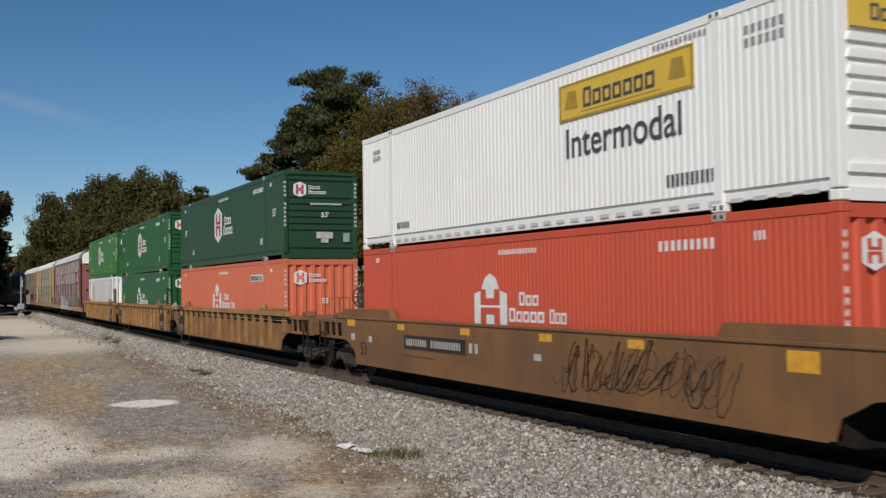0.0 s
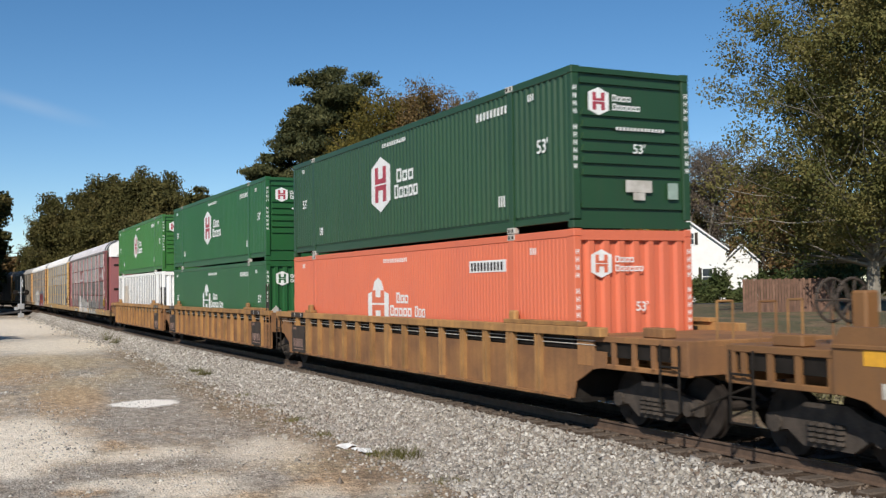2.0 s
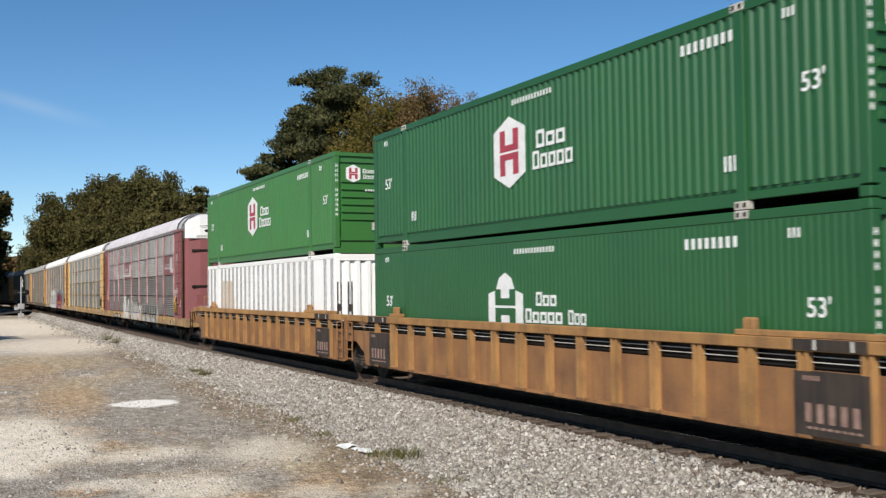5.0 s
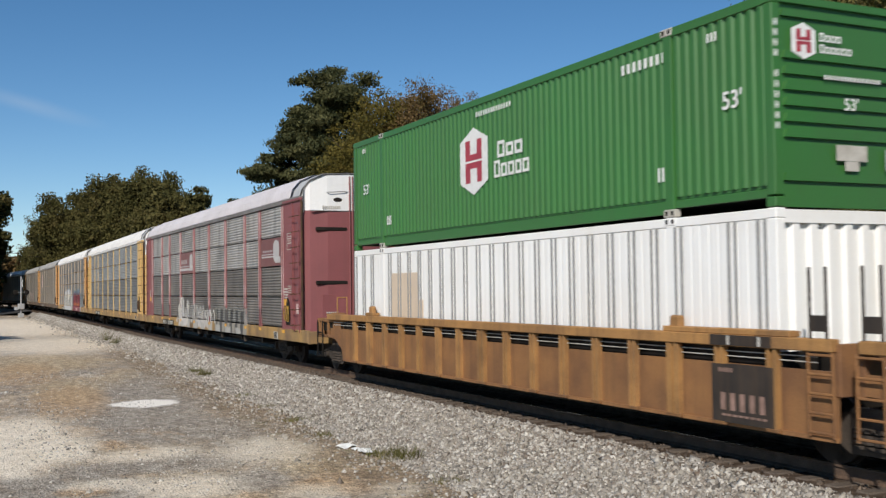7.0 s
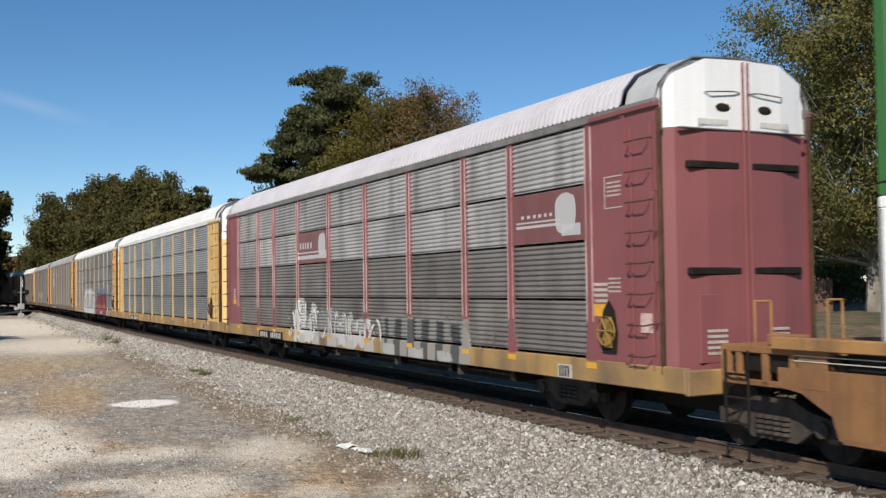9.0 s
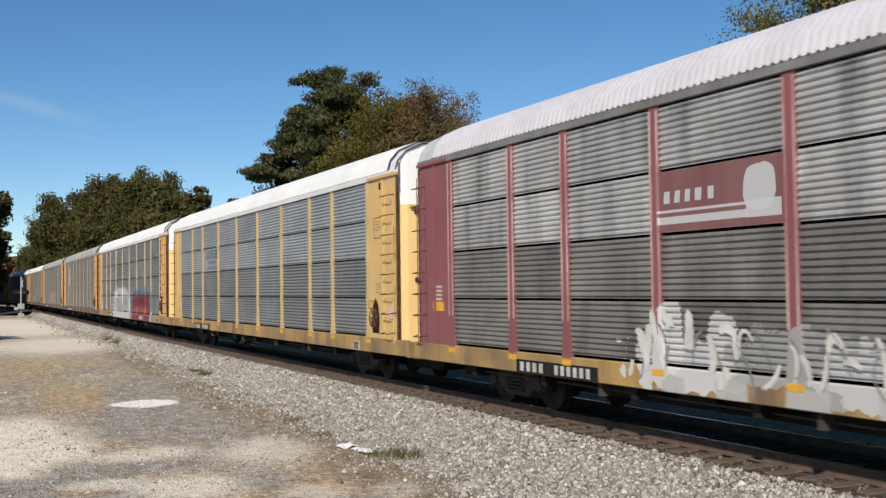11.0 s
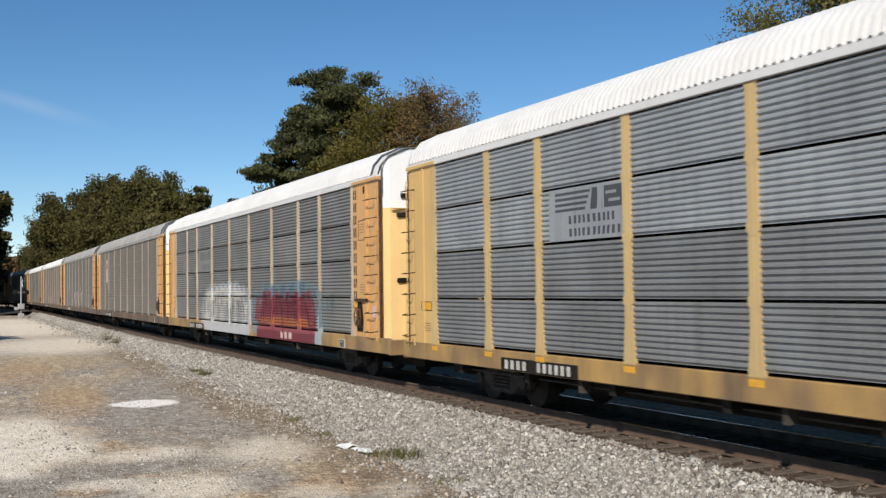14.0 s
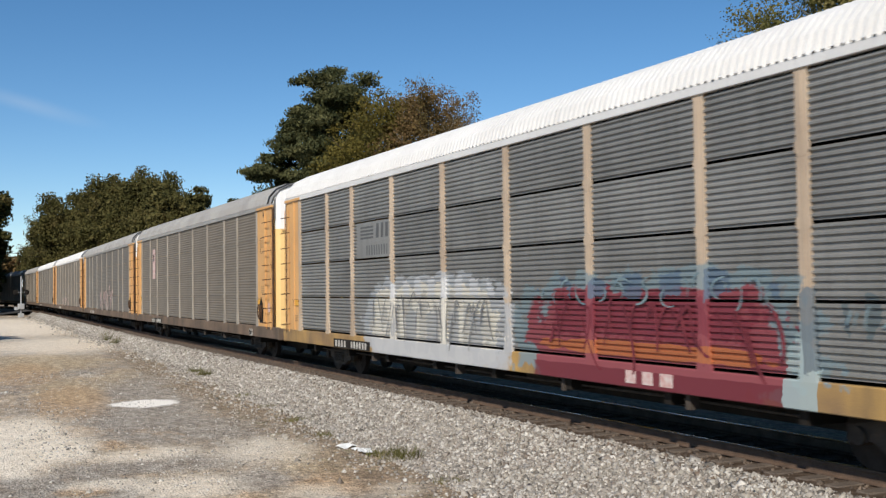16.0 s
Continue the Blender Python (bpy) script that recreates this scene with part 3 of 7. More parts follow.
def hexagon(x, z, r, y, parent, mat_a, mat_b, tall=1.35, half=False):
    """A pointed shield with dark strokes, on a plate."""
    o = [(x - r, z - r * tall * 0.62), (x, z - r * tall), (x + r, z - r * tall * 0.62), (x + r, z + r * tall * 0.62), (x, z + r * tall), (x - r, z + r * tall * 0.62)]
    if half:
        o = [(x - r, z - r * 1.25), (x + r, z - r * 1.25), (x + r, z + r * 0.75), (x + r * 0.55, z + r * 0.85), (x + r * 0.35, z + r * 1.2), (x, z + r * 1.35), (x - r * 0.35, z + r * 1.2), (x - r * 0.55, z + r * 0.85), (x - r, z + r * 0.75)]
    p = part("emblem", plates([o], y - 0.005, y), mat_a, parent)
    bm = bmesh.new()
    z += 0.38 * r if half else 0.0
    tip = 0.5 if half else 0.72
    for sx in (-0.42, 0.42):
        box(bm, x + (sx - 0.17) * r, x + (sx + 0.17) * r, y - 0.009, y - 0.004, z - (1.1 if half else 0.72) * r, z - 0.035 * r)
        box(bm, x + (sx - 0.17) * r, x + (sx + 0.17) * r, y - 0.009, y - 0.004, z + 0.035 * r, z + tip * r)
    box(bm, x - 0.3 * r, x + 0.3 * r, y - 0.009, y - 0.004, z - 0.24 * r, z - 0.035 * r)
    box(bm, x - 0.3 * r, x + 0.3 * r, y - 0.009, y - 0.004, z + 0.035 * r, z + 0.24 * r)
    tagged(part("emblem_stroke", bm, mat_b, p), kind="stuff")
    return p


CL, CW, CH = 16.154, 2.591, 2.896
VENT_GREY = material("vent_grey", (0.32, 0.42, 0.36), None, 6, 0.5)
RED = material("emblem_red", (0.42, 0.05, 0.07), (0.33, 0.04, 0.06), 5, 0.5)


def end_face(bm):
    """Turns a mesh built to face -y into one that faces +x."""
    bmesh.ops.rotate(bm, cent=(0, 0, 0), matrix=Matrix.Rotation(radians(90), 3, "Z"), verts=bm.verts)
    return bm


def build_container(name, label, station, z, paint, dark, end="lying", logo=None, ink=WHITE, stripes=None, length=CL):
    """A 53-foot domestic container: rails, posts, castings, ribbed sides, roof, doors and its markings."""
    c = thing(name, label, "container", station, 8.5, "containers on the train")
    X, Y = length / 2, CW / 2
    F, B = X - 2.23, -X + 1.96  # the lifting posts, fore and aft
    base = z
    t = z + CH
    for s in (-1, 1):
        y = s * Y
        part("bottom_rail", boxes((B, F, y - s * 0.09, y - s * 0.022, base + 0.05, base + 0.25), (B, F, y - s * 0.10, y - s * 0.05, base + 0.25, base + 0.32), bevel=0.008), dark, c)
        for x0, x1 in ((-X + 0.16, B), (F, X - 0.16)):
            part("bottom_rail", boxes((x0, x1, y - s * 0.09, y - s * 0.022, base + 0.13, base + 0.25), (x0, x1, y - s * 0.10, y - s * 0.05, base + 0.25, base + 0.32), bevel=0.008), dark, c)
        part("top_rail", boxes((-X + 0.16, X - 0.16, y - s * 0.06, y + s * 0.004, t - 0.145, t - 0.005), bevel=0.01), paint, c)
        depth, pitch, share = (0.006, 0.2, (0.17, 0.09, 0.65)) if stripes else (0.012, 0.134, (0.10, 0.10, 0.70)) if end != "lying" else (0.036, 0.2, (0.28, 0.19, 0.34)) if logo else (0.013, 0.155, (0.2, 0.14, 0.52))
        v, f = ribbed(-X + 0.16, X - 0.16, base + 0.30, t - 0.14, -Y + 0.008, depth, pitch, True, share)
        me = mesh_of("side_panel", v, f, paint)
        sp = part("side_panel", me, None, c)
        if s > 0:
            sp.rotation_euler.z = math.pi
        for e in (-1, 1):
            x = e * X
            part("corner_post", boxes((x - e * 0.17, x, y - s * 0.16, y - s * 0.003, base + 0.16, t - 0.14), bevel=0.012), paint, c)
            for zz in (base, t - 0.14):
                part("corner_casting", boxes((x - e * 0.18, x + e * 0.003, y - s * 0.18, y + s * 0.003, zz, zz + 0.14), bevel=0.015), dark, c)
            px = F if e > 0 else B
            part("lifting_post", boxes((px - 0.10, px + 0.10, y - s * 0.10, y - s * -0.002, base + 0.05, t - 0.02), bevel=0.008), paint, c)
            for zz in (base + 0.0, t - 0.12):
                cast = part("lifting_casting", boxes((px - 0.14, px + 0.14, y - s * 0.10, y + s * 0.012, zz, zz + 0.12), bevel=0.01), DIM_WHITE if ink is WHITE else dark, c)
                for dx in (-0.07, 0.07):
                    part("casting_slot", boxes((px + dx - 0.028, px + dx + 0.028, y + s * 0.008, y + s * 0.016, zz + 0.03, zz + 0.095)), STEEL, cast)
    part("roof", boxes((-X + 0.05, X - 0.05, -Y + 0.05, Y - 0.05, t - 0.06, t - 0.03)), paint, c)
    part("floor", boxes((-X + 0.1, X - 0.1, -Y + 0.07, Y - 0.07, base + 0.14, base + 0.2)), STEEL, c)
    # the closed end that faces forward
    w = Y - 0.16
    if end == "lying":
        fe = part("front_end", end_face(boxes((-w, w, -X + 0.06, -X + 0.09, base + 0.14, t - 0.1))), paint, c)
        for z0, hh, inset in [(base + 0.95 + i * 0.215, 0.11, 0.06) for i in range(6)] + [(base + 0.36, 0.11, 0.02), (t - 0.30, 0.08, 0.02)]:
            bm = bmesh.new()
            prism(bm, [(-w + inset, z0), (w - inset, z0), (w - inset - 0.04, z0 + hh), (-w + inset + 0.04, z0 + hh)], -X + 0.012, -X + 0.07)
            part("end_rib", end_face(bm), paint, fe)
    else:
        v, f = ribbed(-w, w, base + 0.16, t - 0.2, -X + 0.02, 0.06, 0.33)
        bm = bmesh.new()
        bm.from_mesh(mesh_of("tmp", v, f))
        fe = part("front_end", end_face(bm), paint, c)
        part("end_header", end_face(boxes((-w, w, -X + 0.004, -X + 0.05, t - 0.2, t - 0.1))), paint, fe)
    part("end_sill", end_face(boxes((-w, w, -X, -X + 0.08, base + 0.0, base + 0.17))), dark, c)
    part("end_header", end_face(boxes((-w, w, -X + 0.003, -X + 0.08, t - 0.12, t - 0.02))), dark, c)
    for q in (-1, 1):
        leaf = part("door", end_face(boxes((min(q * 0.01, q * w), max(q * 0.01, q * w), X - 0.07, X - 0.03, base + 0.12, t - 0.1))), paint, c)
        for x in (0.35, 0.9):
            part("lock_rod", end_face(rod(bmesh.new(), (q * x, X - 0.01, base + 0.15), (q * x, X - 0.01, t - 0.12), 0.02)), paint, leaf)
    # markings on the side towards the yard
    ys = -Y + 0.008
    if logo:
        kind, em_x, em_z, em_r = logo
        tall = kind == "tall"
        hexagon(em_x, base + em_z, em_r, ys, c, ink, RED if tall else dark, 1.14, not tall)
        for x, z, wd, hh, n in ((0.2, 1.56, 1.05, 0.33, 3), (0.06, 1.17, 1.42, 0.34, 5)) if tall else ((0.1, 1.52, 0.75, 0.26, 3), (-0.3, 1.20, 1.35, 0.27, 5), (1.2, 1.20, 0.6, 0.26, 3)):
            bars(x, base + z, wd, hh, ys, n, ink, c, "wordmark", 0.42)
        bars(-0.7, t - 0.38, 1.5, 0.10, ys, 14, ink, c, "small_lettering", 0.5)
        if paint.name == "container_orange":
            tag = part("mark_plate", boxes((4.04, 5.61, ys - 0.006, ys, t - 0.71, t - 0.47)), ink, c, "white plate with dark strokes")
            bars(4.12, t - 0.68, 1.42, 0.17, ys - 0.006, 10, STEEL, tag, "unit_mark", 0.45)
        else:
            bars(4.45, t - 0.50, 1.35, 0.16, ys, 9, ink, c, "unit_mark", 0.5)
        bars(6.55, t - 0.42, 0.25, 0.13, ys, 3, ink, c, "small_lettering", 0.5)
        bars(-7.2, t - 0.36, 0.25, 0.12, ys, 3, ink, c, "small_lettering", 0.5)
        if tall or paint.name == "container_green":
            for x in (7.05, -6.95):
                part("length_mark", lettering("53'", 0.36, ink, ys), None, c).location = (x, 0, base + 1.45)
        if tall:
            for x in (5.35, -5.55):
                bars(x, base + 0.56, 0.3, 0.22, ys, 3, ink, c, "small_lettering", 0.5)
        # markings on the end that faces forward
        xe = -X + 0.010
        marks = [hexagon(-0.72, t - 0.62, 0.22, xe, fe, ink, RED if tall else dark, 1.15),
                 bars(-0.42, t - 0.60, 0.42, 0.12, xe, 4, ink, fe, "wordmark"),
                 bars(-0.42, t - 0.76, 0.62, 0.12, xe, 6, ink, fe, "wordmark"),
                 ]
        if end == "lying":
            marks.append(bars(-0.35, t - 1.12, 1.1, 0.06, xe, 14, ink, fe, "small_lettering"))
        m = part("length_mark", lettering("53'", 0.24, ink, xe), None, fe)
        m.location = (0, 0.15, base + 1.37 if end == "lying" else base + 1.42)
        marks.append(m)
        for x in (-Y + 0.03, Y - 0.11):
            bm = bmesh.new()
            for i in range(10):
                z0 = t - 0.36 - i * 0.14 - (0.14 if i > 3 else 0)
                box(bm, x, x + 0.016, -X - 0.006, -X + 0.003, z0 - 0.09, z0)
                box(bm, x + 0.05, x + 0.066, -X - 0.006, -X + 0.003, z0 - 0.09, z0)
                box(bm, x + 0.016, x + 0.05, -X - 0.006, -X + 0.003, z0 - 0.055, z0 - 0.04)
            marks.append(tagged(part("unit_mark", bm, ink, fe), kind="stuff"))
        if end == "lying":
            marks.append(part("plate", boxes((-0.16, 0.42, xe - 0.006, xe, base + 0.66, base + 0.88)), DIM_WHITE, fe))
            marks.append(part("plate", boxes((0.0, 0.26, xe - 0.006, xe, base + 0.52, base + 0.655)), DIM_WHITE, fe))
            marks.append(part("vent", boxes((0.78, 1.0, xe - 0.015, xe, base + 0.55, base + 0.85)), VENT_GREY, fe))
        elif paint.name == "container_green":
            for x, z in ((-0.95, 1.15), (0.1, 1.75), (0.7, 1.78)):
                marks.append(part("placard", plates([[(x - 0.2, base + z), (x, base + z - 0.2), (x + 0.2, base + z), (x, base + z + 0.2)]], xe - 0.006, xe), DIM_WHITE, fe))
        for m in marks:
            m.rotation_euler.z = radians(90)
    if stripes:
        for i in range(27):
            x = -7.85 + i * 0.59
            if abs(abs(x) - 6.1) > 0.3:
                for dx in (0, 0.14):
                    part("rib", boxes((x + dx, x + dx + 0.045, -Y - 0.012, -Y + 0.03, base + 0.3, t - 0.15)), stripes, c)
    return c


def well_web(x0, x1, arch0, arch1, z0, z1, high):
    """The outline of a well's side: low between the trucks, arched up over them."""
    o = [(x0, high), (x0, z1), (x1, z1), (x1, high)]
    if arch1:
        o += [(arch1 + 0.95, high), (arch1 + 0.6, high - 0.05), (arch1 + 0.3, high - 0.2), (arch1 + 0.1, (high + z0) / 2), (arch1, z0)]
    else:
        o[-1] = (x1, z0)
    if arch0:
        o += [(arch0, z0), (arch0 - 0.1, (high + z0) / 2), (arch0 - 0.3, high - 0.2), (arch0 - 0.6, high - 0.05), (arch0 - 0.95, high)]
    else:
        o[0] = (x0, z0)
    return o


def build_well(station, front, back, arch_f, arch_b, trucks, ribs=True, label="", dark=(), name="well_car"):
    """A well car for stacked containers. front, back: where its ends lie; arch_f, arch_b: where the arches begin, if any."""
    w = thing(name, label, "rail car", station, 9.0, "well cars of the train")
    Y = 1.545
    body, edge = (WELL_YELLOW, WELL_EDGE) if ribs else (WELL_BROWN, WELL_BROWN)
    top = 1.26 if ribs else 1.60
    xf, xb = min(front, 9.2), max(back, -9.2)
    for s in (-1, 1):
        y0, y1 = (-Y + 0.03, -Y + 0.06) if s < 0 else (Y - 0.06, Y - 0.03)
        if ribs:
            y0, y1 = (-Y + 0.10, -Y + 0.13) if s < 0 else (Y - 0.13, Y - 0.10)
        part("side_web", plates([well_web(xb, xf, arch_b, arch_f, 0.42, top, 1.0)], y0, y1), body, w)
        if ribs:
            part("top_chord", boxes((xb, xf, min(s * (Y - 0.16), s * (Y + 0.01)), max(s * (Y - 0.16), s * (Y + 0.01)), 1.50, 1.66), bevel=0.012), edge, w)
            part("bottom_angle", boxes((arch_b + 0.1 if arch_b else xb, arch_f - 0.1 if arch_f else xf, min(s * (Y - 0.11), s * (Y - 0.06)), max(s * (Y - 0.11), s * (Y - 0.06)), 0.40, 0.455)), body, w)
            # dark strip added behind the gap, standing in for shade on the container
            part("inner_plate", boxes((max(xb, -8.1), min(xf, 8.1), min(s * (Y - 0.20), s * (Y - 0.17)), max(s * (Y - 0.20), s * (Y - 0.17)), 1.05, 1.58)), STEEL, w)
            bm = bmesh.new()
            for z in (1.36, 1.43):
                rod(bm, (xb + 0.3, s * (Y - 0.09), z), (xf - 0.3, s * (Y - 0.09), z), 0.008, n=5)
            part("air_pipe", bm, DIM_WHITE, w)
            for i in range(17):
                x = -8.16 + i * 1.02
                if (arch_f and x > arch_f - 0.2) or (arch_b and x < arch_b + 0.2):
                    continue
                wide = 0.11 if i in (2, 8, 14) else 0.06
                rib = bmesh.new()       # a hollow channel: two flanges and a web set back between them
                for a0, a1 in ((x - wide - 0.03, x - 0.028), (x + 0.028, x + wide + 0.03)):
                    prism(rib, [(a0, 0.46), (a1, 0.46), (a1, 1.5), (a0, 1.5)], s * (Y - 0.11), s * (Y - 0.015))
                box(rib, x - 0.03, x + 0.03, min(s * (Y - 0.11), s * (Y - 0.06)), max(s * (Y - 0.11), s * (Y - 0.06)), 0.46, 1.5)
                part("rib", rib, edge, w)
                foot = boxes((x - wide - 0.06, x + wide + 0.06, min(s * (Y - 0.1), s * (Y - 0.008)), max(s * (Y - 0.1), s * (Y - 0.008)), 0.405, 0.465), bevel=0.012)
                part("rib_foot", foot, WELL_BROWN, w)
            for sx, ln in ((6.1, 2.6), (-6.1, 0.5)):
                part("guide_rail", boxes((sx - 0.2, sx - 0.2 + ln, min(s * (Y - 0.22), s * (Y - 0.02)), max(s * (Y - 0.22), s * (Y - 0.02)), 1.66, 1.74), bevel=0.01), edge, w)
                part("lock_post", boxes((sx - 0.12, sx + 0.12, min(s * (Y - 0.2), s * (Y - 0.08)), max(s * (Y - 0.2), s * (Y - 0.08)), 1.66, 1.90), bevel=0.03), WELL_EDGE, w)
        else:
            part("top_chord", boxes((xb, xf, min(s * (Y - 0.12), s * (Y + 0.0)), max(s * (Y - 0.12), s * (Y + 0.0)), 1.555, 1.615), bevel=0.012), edge, w)
            part("bottom_flange", boxes((arch_b + 0.1, arch_f - 0.1, min(s * (Y - 0.08), s * (Y + 0.012)), max(s * (Y - 0.08), s * (Y + 0.012)), 0.40, 0.47)), edge, w)
            for x0, x1 in ((6.0, 9.2), (-9.2, -5.7)):
                bm = plates([[(x0, 1.615), (x1, 1.615), (x1 - 0.15, 1.82), (x0 + 0.15, 1.82)]], s * (Y - 0.2), s * (Y - 0.02))
                part("end_guide", bm, edge, w)
    part("well_floor", boxes((max(xb, -8.4), min(xf, 8.4), -1.4, 1.4, 0.36, 0.42)), STEEL, w)
    for x, e, tr in ((front, 1, trucks[0]), (back, -1, trucks[1])):
        a = 8.35 * e
        if abs(x) > 9.3:
            part("end_platform", boxes((min(a, x), max(a, x), -1.45, 1.45, 1.42, 1.52), (min(a, x), max(a, x), -0.35, 0.35, 0.85, 1.42), bevel=0.01), body, w)
            part("end_sill", boxes((min(x - e * 0.18, x), max(x - e * 0.18, x), -1.45, 1.45, 1.0, 1.5), bevel=0.01), body, w)
            part("bolster", boxes((min(a, a + e * 0.5), max(a, a + e * 0.5), -1.45, 1.45, 1.0, 1.45), bevel=0.01), body, w)
            bm = bmesh.new()
            rod(bm, (x, 0, 0.88), (x + e * 0.42, 0, 0.88), 0.11, n=8)
            box(bm, x + e * 0.36, x + e * 0.52, -0.14, 0.14, 0.74, 1.02)
            part("coupler", bm, TRUCK, w)
            for s in (-1, 1):
                bm = bmesh.new()
                for yy in (0.55, 0.85):
                    rod(bm, (x - e * 0.05, s * yy, 1.5), (x - e * 0.05, s * yy, 2.1), 0.018)
                rod(bm, (x - e * 0.05, s * 0.55, 2.1), (x - e * 0.05, s * 0.85, 2.1), 0.018)
                part("grab_iron", bm, edge, w)
                bm = bmesh.new()
                for yy in (1.5,):
                    for xx in (x - e * 0.15, x - e * 0.6):
                        rod(bm, (xx, s * yy, 0.45), (xx, s * yy, 1.45), 0.02)
                    for zz in (0.45, 0.8, 1.12):
                        rod(bm, (x - e * 0.15, s * yy, zz), (x - e * 0.6, s * yy, zz), 0.018)
                part("step", bm, STEEL, w)
        else:
            part("end_bulkhead", boxes((min(x, x - e * 0.1), max(x, x - e * 0.1), -1.45, 1.45, 0.95, 1.6), bevel=0.01), body, w)
            for s in (-1, 1):
                bm = bmesh.new()
                for xx in (x - e * 0.15, x - e * 0.42):
                    rod(bm, (xx, s * 1.5, 1.6), (xx, s * 1.5, 2.55), 0.022)
                box(bm, min(x - e * 0.42, x - e * 0.15), max(x - e * 0.42, x - e * 0.15), s * 1.5 - 0.012, s * 1.5 + 0.012, 1.75, 1.95)
                part("guide_post", bm, GREY_PANEL, w)
                bm = bmesh.new()
                for k in range(5):
                    rod(bm, (x - e * 0.05, s * 1.52, 0.5 + k * 0.24), (x - e * 0.45, s * 1.52, 0.5 + k * 0.24), 0.018)
                for xx in (x - e * 0.05, x - e * 0.45):
                    rod(bm, (xx, s * 1.52, 0.45), (xx, s * 1.52, 1.5), 0.018)
                part("ladder", bm, body, w)
        part("well_bulkhead", boxes((min(e * 8.13, e * 8.19), max(e * 8.13, e * 8.19), -1.42, 1.42, 0.37, 1.45)), STEEL, w)
        if tr is not None:
            build_truck(w, tr)
    if not ribs:
        x = back + 1.1
        for dx in (0.0, 0.35):
            bm = bmesh.new()
            ring = [(x + dx, -0.55 + 0.29 * math.cos(k * math.pi / 9), 2.12 + 0.29 * math.sin(k * math.pi / 9)) for k in range(19)]
            for p, q in zip(ring, ring[1:]):
                rod(bm, p, q, 0.022, n=6)
            for k in range(4):
                rod(bm, ring[k * 2], ring[k * 2 + 9], 0.016, n=5)
            part("brake_wheel", bm, TRUCK, w)
        part("brake_stand", boxes((x + 0.45, x + 0.7, -0.7, -0.45, 1.5, 2.25), bevel=0.03), WELL_BROWN, w)
    for x, e in ((front, 1), (back, -1)):
        if abs(x) > 9.3:
            for k, xx in enumerate((x - e * 0.35, x - e * 0.85, x - e * 1.35, x - e * 1.9)):
                part("brace", plates([[(xx - 0.05, 1.0), (xx + 0.05, 1.0), (xx + 0.05, 1.42), (xx - 0.05, 1.42)]], -1.44, -1.38), body, w)
            part("platform_skirt", boxes((min(x - e * 0.2, e * 8.4), max(x - e * 0.2, e * 8.4), -1.40, -1.36, 1.18, 1.42)), STEEL if k % 2 else body, w)
            part("lower_beam", boxes((min(x, e * 9.0), max(x, e * 9.0), -1.44, -1.34, 0.98, 1.06), bevel=0.01), body, w)
            hose = [(x + e * 0.05, -0.35, 0.95), (x + e * 0.2, -0.35, 0.72), (x + e * 0.4, -0.33, 0.62), (x + e * 0.6, -0.3, 0.7)]
            part("air_hose", tube(hose, 0.03), STEEL, w)
            bm = bmesh.new()
            rod(bm, (x - e * 0.02, -1.4, 0.5), (x - e * 0.02, -0.6, 0.72), 0.02)
            rod(bm, (x - e * 0.02, -0.6, 0.72), (x - e * 0.02, 0.0, 0.86), 0.02)
            part("uncoupling_lever", bm, STEEL, w)
            part("valve_box", boxes((min(x - e * 1.3, x - e * 0.75), max(x - e * 1.3, x - e * 0.75), -1.3, -1.05, 1.52, 1.68), bevel=0.02), body, w)
    for x0, x1 in dark:
        part("dark_panel", boxes((x0, x1, -Y + 0.012, -Y + 0.10, 0.45, top - 0.01)), GREY_PANEL, w)
        part("dark_panel_top", boxes((x0, x1 , -Y - 0.013, -Y + 0.03, 1.51, 1.655)) if ribs else boxes((x0, x1, -Y - 0.01, -Y, 1.3, 1.5)), GREY_PANEL, w)
        bars(x0 + 0.18, 0.62, 0.95, 0.24, -Y + 0.012, 5, FADED_MARK, w, "unit_mark", 0.5)
        bars(x0 + 0.2, 0.54, 0.9, 0.03, -Y + 0.012, 8, FADED_MARK, w, "small_lettering", 0.3)
        bars(x0 + 0.15, 1.14, 0.3, 0.06, -Y + 0.012, 4, FADED_MARK, w, "small_lettering", 0.4)
        for dx in (0.35, 0.95):
            part("white_tick", boxes((x0 + dx, x0 + dx + 0.05, -Y - 0.016, -Y - 0.012, 1.52, 1.645)), DIM_WHITE, w)
    return w

# ---- covered car carriers ----
GALV = dict(rough=0.5, metal=0.25, grain=0.2, streaks=0.35, streak_colour=(0.10, 0.09, 0.08), vary=0.10)
BAYS = (-2.05, -4.74, -6.71, -9.57, -12.38, -15.2, -18.03, -20.75, -22.72, -25.2)
BAYS_MAROON = (-2.05, -4.73, -6.68, -9.53, -12.28, -15.1, -17.9, -20.45, -22.35, -24.95)
TIERS = (1.16, 2.12, 3.11, 4.07, 5.06)
FE = -0.2                        # front corner of the side
RL, RY = 26.55, 1.55              # body length, half width


